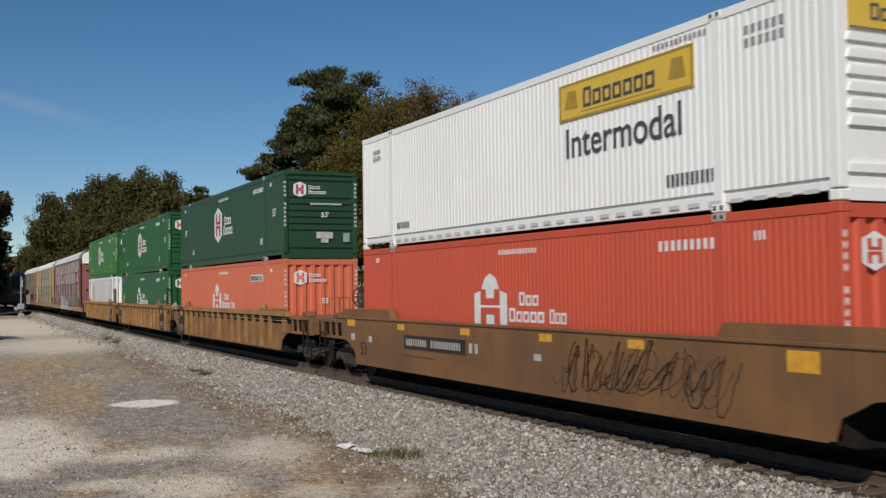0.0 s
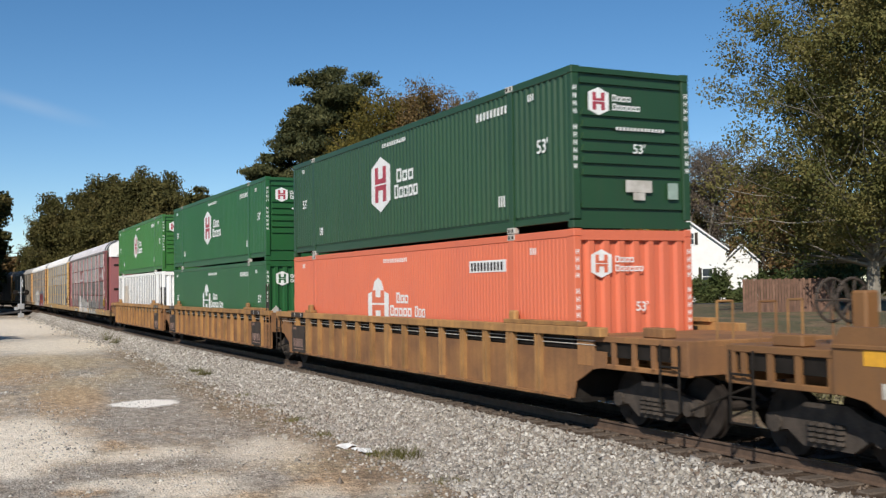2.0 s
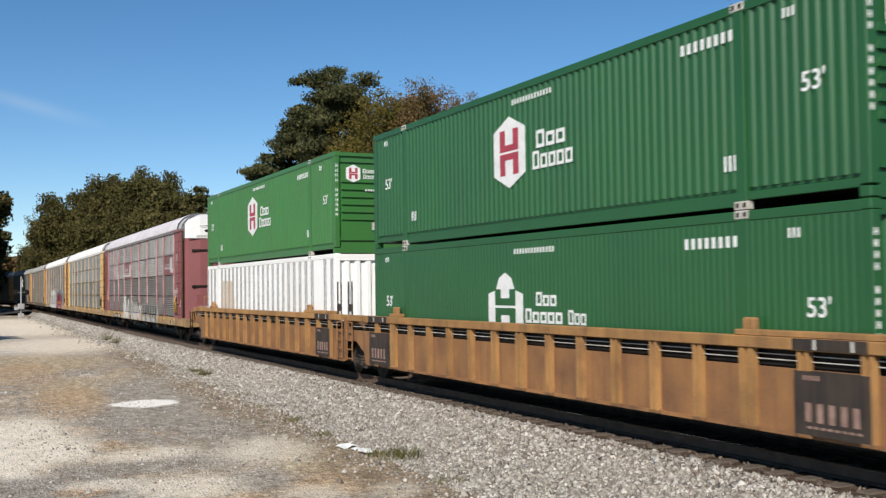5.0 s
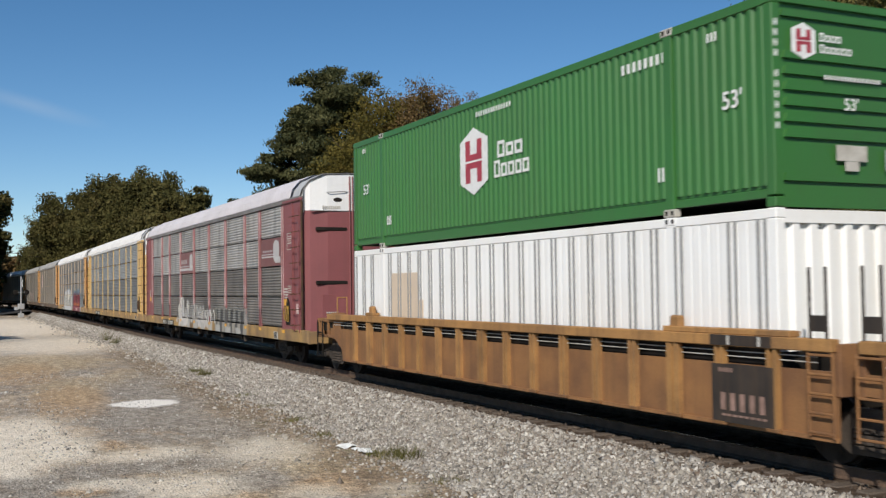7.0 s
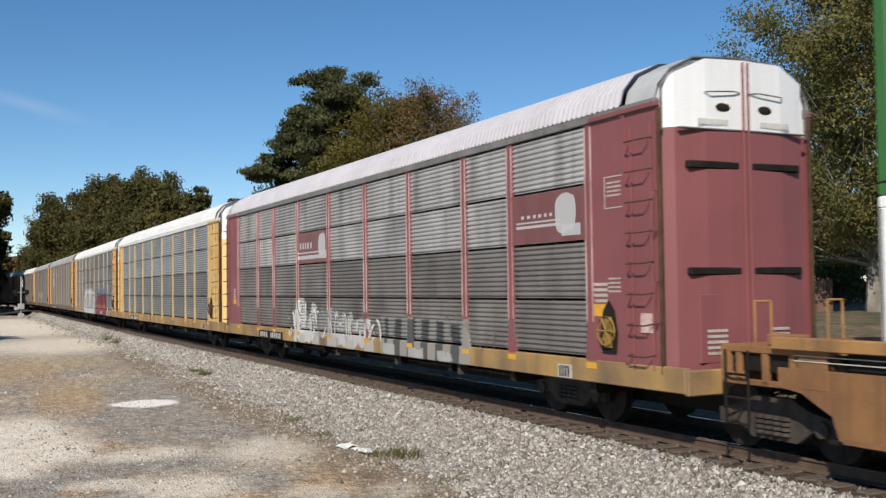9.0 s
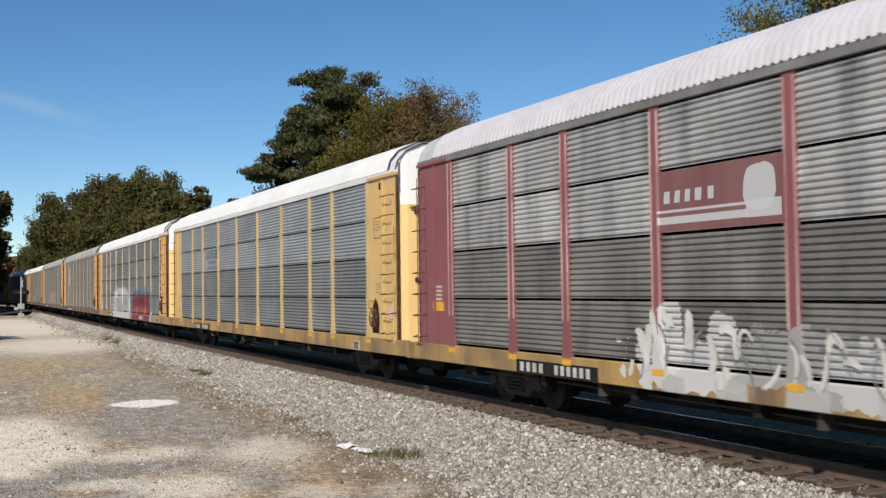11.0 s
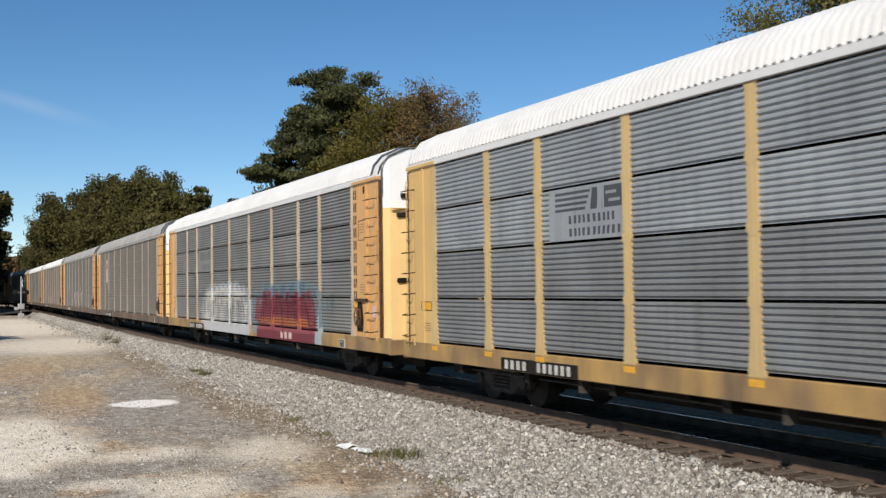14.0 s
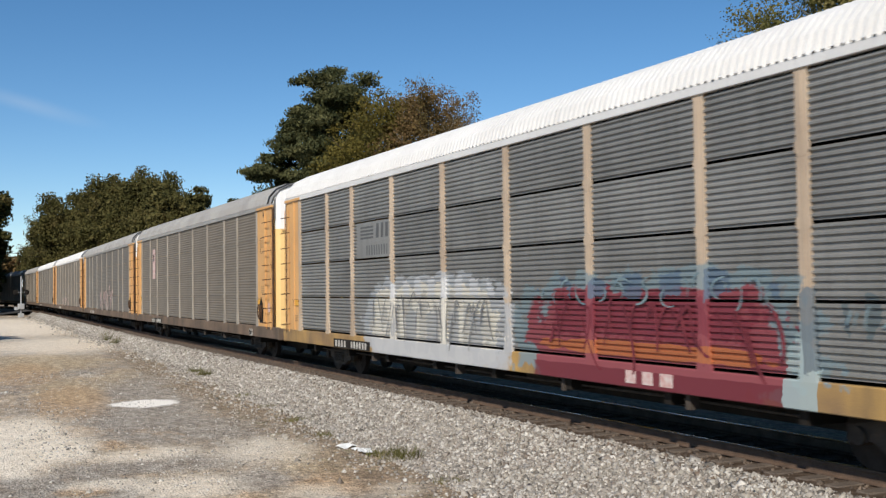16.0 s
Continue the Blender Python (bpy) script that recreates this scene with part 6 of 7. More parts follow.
# ---- trees, houses and the far side ----
PINE = leaf_material("pine_needles", [(0.028, 0.034, 0.014), (0.055, 0.062, 0.024), (0.10, 0.10, 0.040), (0.155, 0.145, 0.062)])
AUTUMN = leaf_material("autumn_leaves", [(0.07, 0.06, 0.02), (0.125, 0.088, 0.03), (0.165, 0.105, 0.042), (0.20, 0.125, 0.056), (0.105, 0.085, 0.032)])
OLIVE = leaf_material("olive_leaves", [(0.06, 0.055, 0.014), (0.10, 0.085, 0.018), (0.145, 0.115, 0.024), (0.17, 0.115, 0.028)])
GREY_TWIG = leaf_material("grey_brown_leaves", [(0.07, 0.06, 0.05), (0.12, 0.10, 0.08), (0.16, 0.12, 0.085), (0.10, 0.085, 0.05)])
MAPLE = leaf_material("maple_leaves", [(0.09, 0.10, 0.03), (0.22, 0.18, 0.04), (0.38, 0.25, 0.05), (0.44, 0.22, 0.07), (0.15, 0.15, 0.05)])
OAK = leaf_material("oak_leaves", [(0.055, 0.062, 0.018), (0.105, 0.105, 0.03), (0.17, 0.15, 0.05), (0.25, 0.20, 0.075)])
WOOD_LEAF = leaf_material("dark_wood_leaves", [(0.044, 0.044, 0.014), (0.072, 0.068, 0.020), (0.108, 0.094, 0.030), (0.14, 0.11, 0.042)])
SHRUB = leaf_material("shrub_leaves", [(0.03, 0.05, 0.016), (0.07, 0.09, 0.028), (0.11, 0.12, 0.045)])


def leaf_cloud(name, centres, sizes, rng, mat, stretch=1.6):
    """Small leaf-like quads, turned at random, joined into one mesh."""
    c = np.asarray(centres, float)
    n = len(c)
    a = rng.normal(size=(n, 3))
    a /= np.linalg.norm(a, axis=1)[:, None]
    b = np.cross(a, rng.normal(size=(n, 3)))
    b /= np.linalg.norm(b, axis=1)[:, None]
    s = np.asarray(sizes, float)[:, None]
    a, b = a * s * stretch * 0.5, b * s * 0.5
    v = np.stack([c - a, c - b * 0.9 + a * 0.1, c + a, c + b], 1).reshape(-1, 3)
    f = np.arange(4 * n).reshape(n, 4)
    return fast_mesh(name, v, f, mat)


def wander(bm, a, way, length, r, rng, steps=5, bend=0.25, taper=0.75):
    """A limb that wanders as it grows; returns the points along it."""
    p, d = Vector(a), Vector(way).normalized()
    pts = [p.copy()]
    for i in range(steps):
        d = (d + Vector(rng.normal(size=3)) * bend * 0.5 + Vector((0, 0, 0.05))).normalized()
        q = p + d * (length / steps)
        r2 = r * taper
        rod(bm, p, q, r, r2, 6)
        p, r = q, r2
        pts.append(p.copy())
    return pts


def build_tree(name, label, x, y, height, spread, leaf, seed, bark=BARK, leaves=9000, size=0.3, low=0.25, trunk=0.3, bare=0.0, lean=0.0, clumps=90, shape=0.5, pine=False, z=None, tight=1.0):
    """A tree: tapered trunk, limbs, and a crown of many small leaves gathered in clumps."""
    rng = np.random.default_rng(seed)
    t = new(name)
    tagged(t, label, "tree", "trees round the yard")
    t.location = (x, y, hill(x, y) - 0.05 if z is None else z)
    bm = bmesh.new()
    stem = wander(bm, (0, 0, 0), (lean, 0, 1), height * 0.93, trunk, rng, 9, 0.10, 0.82)
    tips = []
    count = clumps
    for i in range(count):
        k = low + (1 - low) * (rng.uniform() ** 0.9)
        if pine:                # whorls of limbs, with air between them
            k = low + (1 - low) * (min(8, int(rng.uniform() * 9)) + 0.5 + rng.normal() * 0.09) / 9
            k = min(1.0, k)
        j = min(len(stem) - 1, max(1, int(k * (len(stem) - 1))))
        base = stem[j - 1].lerp(stem[j], rng.uniform())
        u = (k - low) / (1 - low)
        if pine:
            reach = spread * (0.22 + 0.80 * max(0.0, 1 - u) ** 0.55) * rng.uniform(0.5, 1.06)
            up = 0.02 + 0.30 * u
        else:
            reach = spread * (0.35 + 0.65 * math.sin(math.pi * (0.12 + 0.83 * u)) ** shape) * rng.uniform(0.45, 1.05)
            up = 0.25 + 0.55 * u
        az = rng.uniform(0, 2 * math.pi)
        way = Vector((math.cos(az), math.sin(az), up))
        if i % 2 == 0 or pine:
            pts = wander(bm, base, way, reach, max(0.02, trunk * 0.28 * (1 - 0.6 * u)), rng, 4, 0.35, 0.66)
        else:
            pts = [base, base + way.normalized() * reach]
        tips.append((pts[-1], 1.0))
        tips.append((pts[0].lerp(pts[-1], 0.78 if pine else 0.6) + Vector(rng.normal(size=3)) * 0.3, 0.8))
        if bare and (i % 2 == 0 or pine) and rng.uniform() < bare:
            for _ in range(4):
                wander(bm, pts[-1], way + Vector(rng.normal(size=3)) * 0.6, spread * 0.35, 0.03, rng, 3, 0.5, 0.6)
    tips += [(stem[-1], 1.0), (stem[-2], 1.0), (stem[-1] + Vector((0, 0, height * 0.02)), 0.7), (stem[-1].lerp(stem[-2], 0.5) + Vector((0.6, 0.5, 0)), 1.0), (stem[-1].lerp(stem[-2], 0.5) - Vector((0.6, 0.4, 0)), 1.0)]
    if pine:                    # a broad flat top
        for _ in range(12):
            a, q = rng.uniform(0, 6.28), spread * rng.uniform(0.1, 0.42)
            tips.append((stem[-1] + Vector((q * math.cos(a), q * math.sin(a), -rng.uniform(0.2, 2.2))), 0.9))
    part("trunk", bm, bark, t)
    per = max(8, leaves // len(tips))
    cs, ss = [], []
    for p, w in tips:
        if rng.uniform() < bare:
            continue
        r = spread * (rng.uniform(0.11, 0.21) if pine else rng.uniform(0.13, 0.26) * tight) * w
        m = int(per * rng.uniform(0.6, 1.5))
        off = np.clip(rng.normal(size=(m, 3)), -1.7, 1.7) * np.array((r, r, r * (0.30 if pine else 0.75))) * 0.62
        cs.append(np.array(p) + off)
        ss.append(size * rng.lognormal(0, 0.25, m))
    part("crown", leaf_cloud("crown", np.concatenate(cs), np.concatenate(ss), rng, leaf, 2.6 if pine else 1.5), None, t)
    return t


def build_trees():
    # the pine and the autumn trees behind the track
    def at(ax, ay, d):
        return ax * d, ay * d
    for x, y, h, sp, n, k in ((-97.7, 35.6, 25.3, 8.4, 110000, 130), (-98.8, 33.4, 21.6, 6.6, 50000, 60), (-101.0, 30.6, 16.6, 5.6, 36000, 44)):
        build_tree("pine_tree", "tall dark green pine with tiered needle clumps and gaps", x, y, h, sp, PINE, int(h) + 21, leaves=n, size=0.135, low=0.30, trunk=0.42, clumps=k, pine=True)
    near = ((-93.0, 36.4, 22.2, 5.6, OLIVE, 0.06), (-90.1, 38.6, 22.0, 5.0, AUTUMN, 0.2), (-88.3, 40.2, 22.2, 4.8, AUTUMN, 0.4), (-98.7, 47.0, 25.0, 5.0, AUTUMN, 0.5), (-101.2, 50.6, 25.2, 4.6, AUTUMN, 0.65), (-90.0, 33.8, 16.5, 5.0, OLIVE, 0.05), (-86.0, 38.0, 14.0, 5.2, AUTUMN, 0.1), (-109.0, 61.6, 18.6, 5.6, WOOD_LEAF, 0.15), (-111.8, 65.5, 19.6, 5.2, WOOD_LEAF, 0.25), (-114.0, 61.8, 17.4, 5.6, PINE, 0.0), (-107.5, 57.4, 15.0, 5.4, WOOD_LEAF, 0.0), (-106.5, 67.5, 13.0, 5.2, WOOD_LEAF, 0.0))
    for i, (x, y, h, sp, lf, bare) in enumerate(near):
        build_tree("broadleaf_tree", "autumn tree with brown-green thinning leaves and bare twigs" if lf in (AUTUMN, OLIVE) else "dark green tree with a dense crown", x, y, h, sp, lf, 30 + i, PALE_BARK if bare > 0.15 else BARK, 32000, 0.13, 0.22, 0.3, bare * 0.7, clumps=130)
    # the dark wood beside the track
    wood = ((-258.5, 21.4, 21.6, 5.8), (-292.0, 22.6, 15.5, 5.0), (-188.9, 20.6, 21.2, 4.8), (-196.0, 20.8, 19.0, 4.6), (-180.0, 21.2, 21.2, 5.2), (-171.0, 22.3, 21.2, 5.6), (-163.4, 23.4, 21.2, 5.4), (-155.0, 24.7, 21.4, 5.4), (-149.5, 26.0, 20.4, 4.6), (-138.4, 27.0, 16.4, 4.2), (-132.0, 28.2, 16.6, 3.2), (-184.0, 21.6, 16.0, 5.0), (-168.0, 22.5, 14.0, 5.6), (-157.0, 24.2, 16.5, 5.6), (-143.0, 25.5, 13.5, 5.2), (-132.0, 25.8, 9.5, 4.8), (-120.0, 25.4, 8.5, 4.4), (-205.0, 21.0, 12.0, 5.0), (-228.0, 21.6, 12.5, 4.6))
    for i, (x, y, h, sp) in enumerate(wood):
        build_tree("broadleaf_tree", "dense dark green woodland tree with a rounded crown", x, y, h, sp, WOOD_LEAF, 60 + i, leaves=30000, size=0.23, low=0.08, trunk=0.3, clumps=130)
    # past the first, mostly out of view: added to shade far cars and yard
    for i, (ax, ay, h, sp) in enumerate(((-190, 6.6, 22.8, 5.2), (-200, 3.5, 19.0, 5.5), (-149, -5.0, 25, 5.5), (-158, -4.0, 26, 6), (-167, -1.5, 25, 6), (-175, -4, 26, 6), (-182, -1, 26, 6.5), (-191, -3, 27, 7), (-201, -1, 27, 7), (-212, -3, 27, 7), (-222, -6, 27, 7), (-236, -11, 27, 7), (-250, -16, 27, 7), (-62, -9.5, 17, 3.6))):
        build_tree("broadleaf_tree", "dark green tree at the yard edge, mostly out of view", ax, ay, h, sp * (0.85 if i == 0 else 1), WOOD_LEAF, 90 + i, leaves=12000, size=0.42, low=0.12 if i else 0.3, trunk=0.35, clumps=80)
    for i in range(9):
        build_tree("broadleaf_tree", "distant brownish scrub tree", -300 + 4 * (i % 3), 9 + 2.6 * i, 10.0 + (i % 3) * 1.0, 6.0, AUTUMN, 110 + i, leaves=3500, size=0.7, low=0.05, trunk=0.3, clumps=40)
    # the yellow maple and the oak on the bank
    x, y = at(-0.8085, 0.5885, 84)
    build_tree("maple_tree", "small maple with orange, yellow and green autumn leaves", x, y, 12.6, 4.3, MAPLE, 140, leaves=15000, size=0.27, low=0.16, trunk=0.22, clumps=80)
    x, y = at(-0.789, 0.6144, 124)
    build_tree("broadleaf_tree", "grey-green tree behind the house", x, y, 16.0, 5.0, WOOD_LEAF, 141, leaves=8000, size=0.3, low=0.2, clumps=50, bare=0.3)
    x, y = at(-0.6665, 0.7455, 58)
    build_tree("oak_tree", "large oak with olive leaves and bare upper branches", x, y, 21.0, 8.8, OAK, 150, PALE_BARK, 230000, 0.10, 0.24, 0.40, 0.10, clumps=420, shape=0.35, tight=0.55)
    x, y = at(-0.705, 0.709, 105)
    build_tree("broadleaf_tree", "olive and brown autumn tree", x, y, 12, 5.0, AUTUMN, 151, leaves=10000, size=0.3, low=0.05, clumps=60)
    x, y = at(-0.73, 0.683, 118)
    build_tree("broadleaf_tree", "olive and brown autumn tree", x, y, 13, 5.0, AUTUMN, 152, leaves=9000, size=0.3, low=0.1, clumps=60, bare=0.2)
    for k, (ax, ay, d, h, sp, bare, seed) in enumerate(((-0.7680, 0.6404, 126, 19.2, 5.0, 0.85, 161), (-0.7520, 0.6590, 130, 20.5, 5.6, 0.8, 162), (-0.736, 0.677, 124, 17.6, 5.6, 0.4, 163), (-0.780, 0.6258, 132, 15.5, 5.0, 0.4, 164))):
        x, y = at(ax, ay, d)
        build_tree("broadleaf_tree", "half-bare grey-brown autumn tree behind the white house", x, y, h, sp, GREY_TWIG, seed, PALE_BARK, 34000, 0.13, 0.08, 0.28, bare * 0.5, clumps=150)
    x, y = at(-0.64, 0.768, 95)
    build_tree("broadleaf_tree", "dark green tree with a dense crown", x, y, 12, 6.0, WOOD_LEAF, 153, leaves=9000, size=0.34, low=0.05, clumps=60)
    x, y = at(-0.68, 0.733, 100)
    build_tree("broadleaf_tree", "dark green tree with a dense crown", x, y, 9, 5.0, WOOD_LEAF, 154, leaves=9000, size=0.34, low=0.02, clumps=60)


# ---- houses, van, road, signal and small things ----
SIDING = material("white_siding", (0.80, 0.80, 0.78), (0.74, 0.74, 0.72), 1.5, 0.6, grain=0.08)
ROOFING = material("grey_shingle", (0.16, 0.15, 0.145), (0.11, 0.105, 0.10), 3, 0.9, grain=0.4)
GLASS = material("dark_window_glass", (0.03, 0.04, 0.05), (0.05, 0.06, 0.07), 2, 0.08)
ASPHALT = material("asphalt", (0.055, 0.055, 0.055), (0.075, 0.072, 0.07), 0.6, 0.9, grain=0.4)
VAN_WHITE = material("van_white", (0.80, 0.80, 0.80), (0.76, 0.76, 0.76), 2, 0.3, grain=0.03)
TYRE = material("tyre_rubber", (0.02, 0.02, 0.02), None, 5, 0.85)
CHROME = material("wheel_metal", (0.5, 0.5, 0.5), None, 5, 0.35, 0.8)


def gable(parent, x0, x1, y0, y1, eave, ridge, name="wall"):
    """A gabled block: its gable faces -y."""
    mx = (x0 + x1) / 2
    part(name, plates([[(x0, -0.4), (x1, -0.4), (x1, eave), (mx, ridge), (x0, eave)]], y0, y1), SIDING, parent)
    k = (ridge - eave) / (mx - x0)
    for s in (-1, 1):
        a = mx + s * (mx - x0 + 0.3)
        ze = eave - 0.3 * k
        part("roof", plates([[(a, ze + 0.02), (mx, ridge + 0.02), (mx, ridge + 0.18), (a, ze + 0.16)]], y0 - 0.3, y1 + 0.3), ROOFING, parent)
        part("barge_board", plates([[(a, ze - 0.08), (mx, ridge - 0.08), (mx, ridge + 0.1), (a, ze + 0.1)]], y0 - 0.33, y0 - 0.29), SIDING, parent)


def window(parent, x, z, w, h, y, shutters=True):
    fr = part("window", boxes((x - w / 2 - 0.08, x + w / 2 + 0.08, y - 0.05, y - 0.002, z - 0.08, z + h + 0.08)), SIDING, parent)
    for k in (0, 1):
        part("pane", boxes((x - w / 2, x + w / 2, y - 0.06, y - 0.045, z + k * h / 2 + 0.03, z + (k + 1) * h / 2 - 0.03)), GLASS, fr)
    if shutters:
        for s in (-1, 1):
            a = x + s * (w / 2 + 0.25)
            part("shutter", boxes((a - 0.15, a + 0.15, y - 0.06, y - 0.01, z - 0.05, z + h + 0.05)), GREY_PANEL, fr)


def build_houses():
    h = new("house")
    tagged(h, "white clapboard house with a steep gable and grey shingle roof", "house", "houses beyond the track")
    gable(h, -3.6, 3.4, 0, 9, 4.9, 7.6)
    gable(h, 3.3, 6.4, 0.8, 6.0, 3.7, 5.2)
    window(h, 0.0, 5.3, 0.7, 1.1, 0)
    window(h, -1.8, 1.3, 0.9, 1.6, 0)
    window(h, 1.6, 1.3, 0.9, 1.6, 0)
    for i in range(3):
        part("step", boxes((4.2 - 0.1 * i, 5.3 + 0.1 * i, 0.8 - 0.35 * (i + 1), 0.8 - 0.35 * i, -0.5, 0.45 - 0.15 * i)), DIM_WHITE, h)
    part("door", boxes((4.3, 5.2, 0.74, 0.81, 0.45, 2.5)), SIDING, h)
    part("chimney", boxes((-0.4, 0.2, 5, 5.6, 6.5, 8.4)), TIE, h)
    h.matrix_basis = pose(-81.3, 66.2, 1.6, 0, 0, 50)
    n = new("house")
    tagged(n, "white clapboard house with a narrow gable and columned porch", "house", "houses beyond the track")
    gable(n, -1.35, 1.35, 0, 8, 4.6, 6.9)
    gable(n, 1.3, 7.5, 1.6, 8, 3.9, 5.6)
    window(n, 0.45, 1.9, 0.8, 1.5, 0)
    window(n, 0.0, 4.7, 0.5, 0.8, 0, False)
    window(n, 4.2, 1.2, 0.9, 1.5, 1.6)
    part("porch_roof", boxes((1.4, 7.3, -0.2, 1.6, 3.0, 3.15), bevel=0.02), ROOFING, n)
    for x in (2.3, 4.2, 6.9):
        part("porch_column", rod(bmesh.new(), (x, 0.0, -0.4), (x, 0.0, 3.0), 0.11, n=10), SIDING, n)
    for k in range(3):
        part("step", boxes((2.6, 3.9, -0.5 - 0.3 * k, -0.2 - 0.3 * k, -0.5, 0.3 - 0.2 * k)), DIM_WHITE, n)
    n.matrix_basis = pose(-88.6, 56.8, 1.0, 0, 0, 57)
    a = new("garage")
    tagged(a, "low white garage with a shallow grey roof behind the cars", "garage", "houses beyond the track")
    gable(a, -2.15, 2.15, 0, 8, 3.35, 4.5)
    gable(a, -7.0, -2.1, 2.5, 8, 2.7, 3.5)
    window(a, -0.9, 1.0, 0.9, 1.3, 0, False)
    part("door", boxes((0.4, 1.8, -0.04, 0.0, -0.2, 2.2)), SIDING, a)
    part("porch_roof", boxes((-6.6, -2.2, 0.4, 2.6, 2.5, 2.65), bevel=0.02), ROOFING, a)
    a.matrix_basis = pose(-95.6, 56.3, 0.95, 0, 0, 60)


def build_sedan():
    v = new("sedan")
    tagged(v, "white four-door sedan parked before the garage", "car")
    bm = plates([[(-2.2, 0.35), (2.15, 0.32), (2.25, 0.55), (2.15, 0.78), (1.0, 0.92), (-1.45, 0.97), (-2.2, 0.92), (-2.28, 0.6)]], -0.87, 0.87)
    bmesh.ops.bevel(bm, geom=list(bm.edges), offset=0.06, segments=2, affect="EDGES")
    part("body", bm, VAN_WHITE, v)
    bm = plates([[(-1.5, 0.94), (1.1, 0.9), (0.35, 1.4), (-0.85, 1.42)]], -0.78, 0.78)
    bmesh.ops.bevel(bm, geom=list(bm.edges), offset=0.05, segments=2, affect="EDGES")
    cb = part("cabin", bm, VAN_WHITE, v)
    for o in ([(-1.2, 1.0), (-0.45, 1.0), (-0.45, 1.34), (-0.85, 1.34)], [(-0.35, 1.0), (0.75, 0.98), (0.28, 1.33), (-0.35, 1.34)]):
        part("window", plates([o], -0.792, -0.77), GLASS, cb)
    part("windscreen", plates([[(1.0, 0.97), (1.08, 0.97), (0.42, 1.39), (0.34, 1.39)]], -0.68, 0.68), GLASS, cb)
    part("rear_window", plates([[(-1.48, 1.0), (-1.4, 1.0), (-0.84, 1.39), (-0.92, 1.39)]], -0.68, 0.68), GLASS, cb)
    for x in (-1.35, 1.4):
        for y in (-0.88, 0.68):
            w = part("wheel", rod(bmesh.new(), (x, y - 0.01, 0.31), (x, y + 0.2, 0.31), 0.31, n=20), TYRE, v)
            part("rim", rod(bmesh.new(), (x, y - 0.03, 0.31), (x, y, 0.31), 0.19, n=14), CHROME, w)
    v.matrix_basis = pose(-80.8, 49.9, hill(-80.8, 49.9) + 0.06, 0, 0, 58)


def build_van():
    v = new("van")
    tagged(v, "white full-size panel van parked on the road", "van")
    o = [(-2.75, 0.35), (2.55, 0.35), (2.75, 0.55), (2.72, 0.95), (2.45, 1.08), (1.75, 1.18), (1.15, 1.92), (0.9, 2.0), (-2.55, 2.02), (-2.75, 1.85)]
    bm = plates([o], -0.98, 0.98)
    bmesh.ops.bevel(bm, geom=list(bm.edges), offset=0.06, segments=2, affect="EDGES")
    part("body", bm, VAN_WHITE, v)
    for x0, x1 in ((0.75, 1.45), (-0.1, 0.6), (-0.95, -0.25)):
        sl = 0.18 if x1 > 1.4 else 0.0
        part("window", plates([[(x0, 1.25), (x1, 1.25), (x1 - sl - (0.3 if sl else 0), 1.78), (x0, 1.78)]], -0.992, -0.975), GLASS, v)
    part("windscreen", plates([[(1.74, 1.22), (1.82, 1.22), (1.26, 1.88), (1.18, 1.88)]], -0.85, 0.85), GLASS, v)
    part("stripe", boxes((-2.4, 0.5, -0.994, -0.975, 1.0, 1.08)), GREY_PANEL, v)
    part("bumper", boxes((2.6, 2.85, -0.95, 0.95, 0.38, 0.6), bevel=0.04), STEEL, v)
    part("tail_light", boxes((-2.77, -2.70, -0.97, -0.85, 0.9, 1.3)), RED, v)
    for x in (-1.75, 1.8):
        for y in (-0.98, 0.78):
            w = part("wheel", rod(bmesh.new(), (x, y - 0.01, 0.36), (x, y + 0.21, 0.36), 0.36, n=20), TYRE, v)
            part("rim", rod(bmesh.new(), (x, y - 0.03, 0.36), (x, y + 0.0, 0.36), 0.22, n=14), CHROME, w)
    v.matrix_basis = pose(-87.2, 48.3, hill(-87.2, 48.3) + 0.05, 0, 0, 61)


def build_signal():
    s = new("crossing_signal")
    tagged(s, "grade crossing signal mast with crossbuck, lamps and gate box", "crossing signal")
    galv = material("signal_grey", (0.5, 0.5, 0.49), (0.42, 0.42, 0.41), 3, 0.5, 0.3)
    part("mast", rod(bmesh.new(), (0, 0, 0), (0, 0, 5.1), 0.07, n=10), galv, s)
    part("base", boxes((-0.3, 0.3, -0.3, 0.3, 0, 0.5), bevel=0.04), galv, s)
    part("gate_box", boxes((-0.3, 0.35, -0.35, 0.35, 1.0, 1.7), bevel=0.05), galv, s)
    part("gate_counterweight", boxes((-0.2, 0.2, -0.75, -0.35, 0.9, 1.3), bevel=0.04), galv, s)
    for k in (-1, 1):
        bm = boxes((-0.6, 0.6, -0.02, 0.02, -0.1, 0.1))
        b = part("crossbuck_blade", bm, WHITE, s)
        b.location, b.rotation_euler = (0, 0.1, 4.2), (0, radians(45 * k), 0)
        part("lamp", rod(bmesh.new(), (-0.12, 0.62 * k, 3.1), (0.1, 0.62 * k, 3.1), 0.2, n=14), STEEL, s)
        part("lamp_back", rod(bmesh.new(), (0.0, 0.62 * k, 3.1), (0.02, 0.62 * k, 3.1), 0.34, n=16), STEEL, s)
    part("lamp_arm", rod(bmesh.new(), (0, -0.7, 3.1), (0, 0.7, 3.1), 0.04), galv, s)
    s.matrix_basis = pose(-138.3, 8.6, 0, 0, 0, 10)


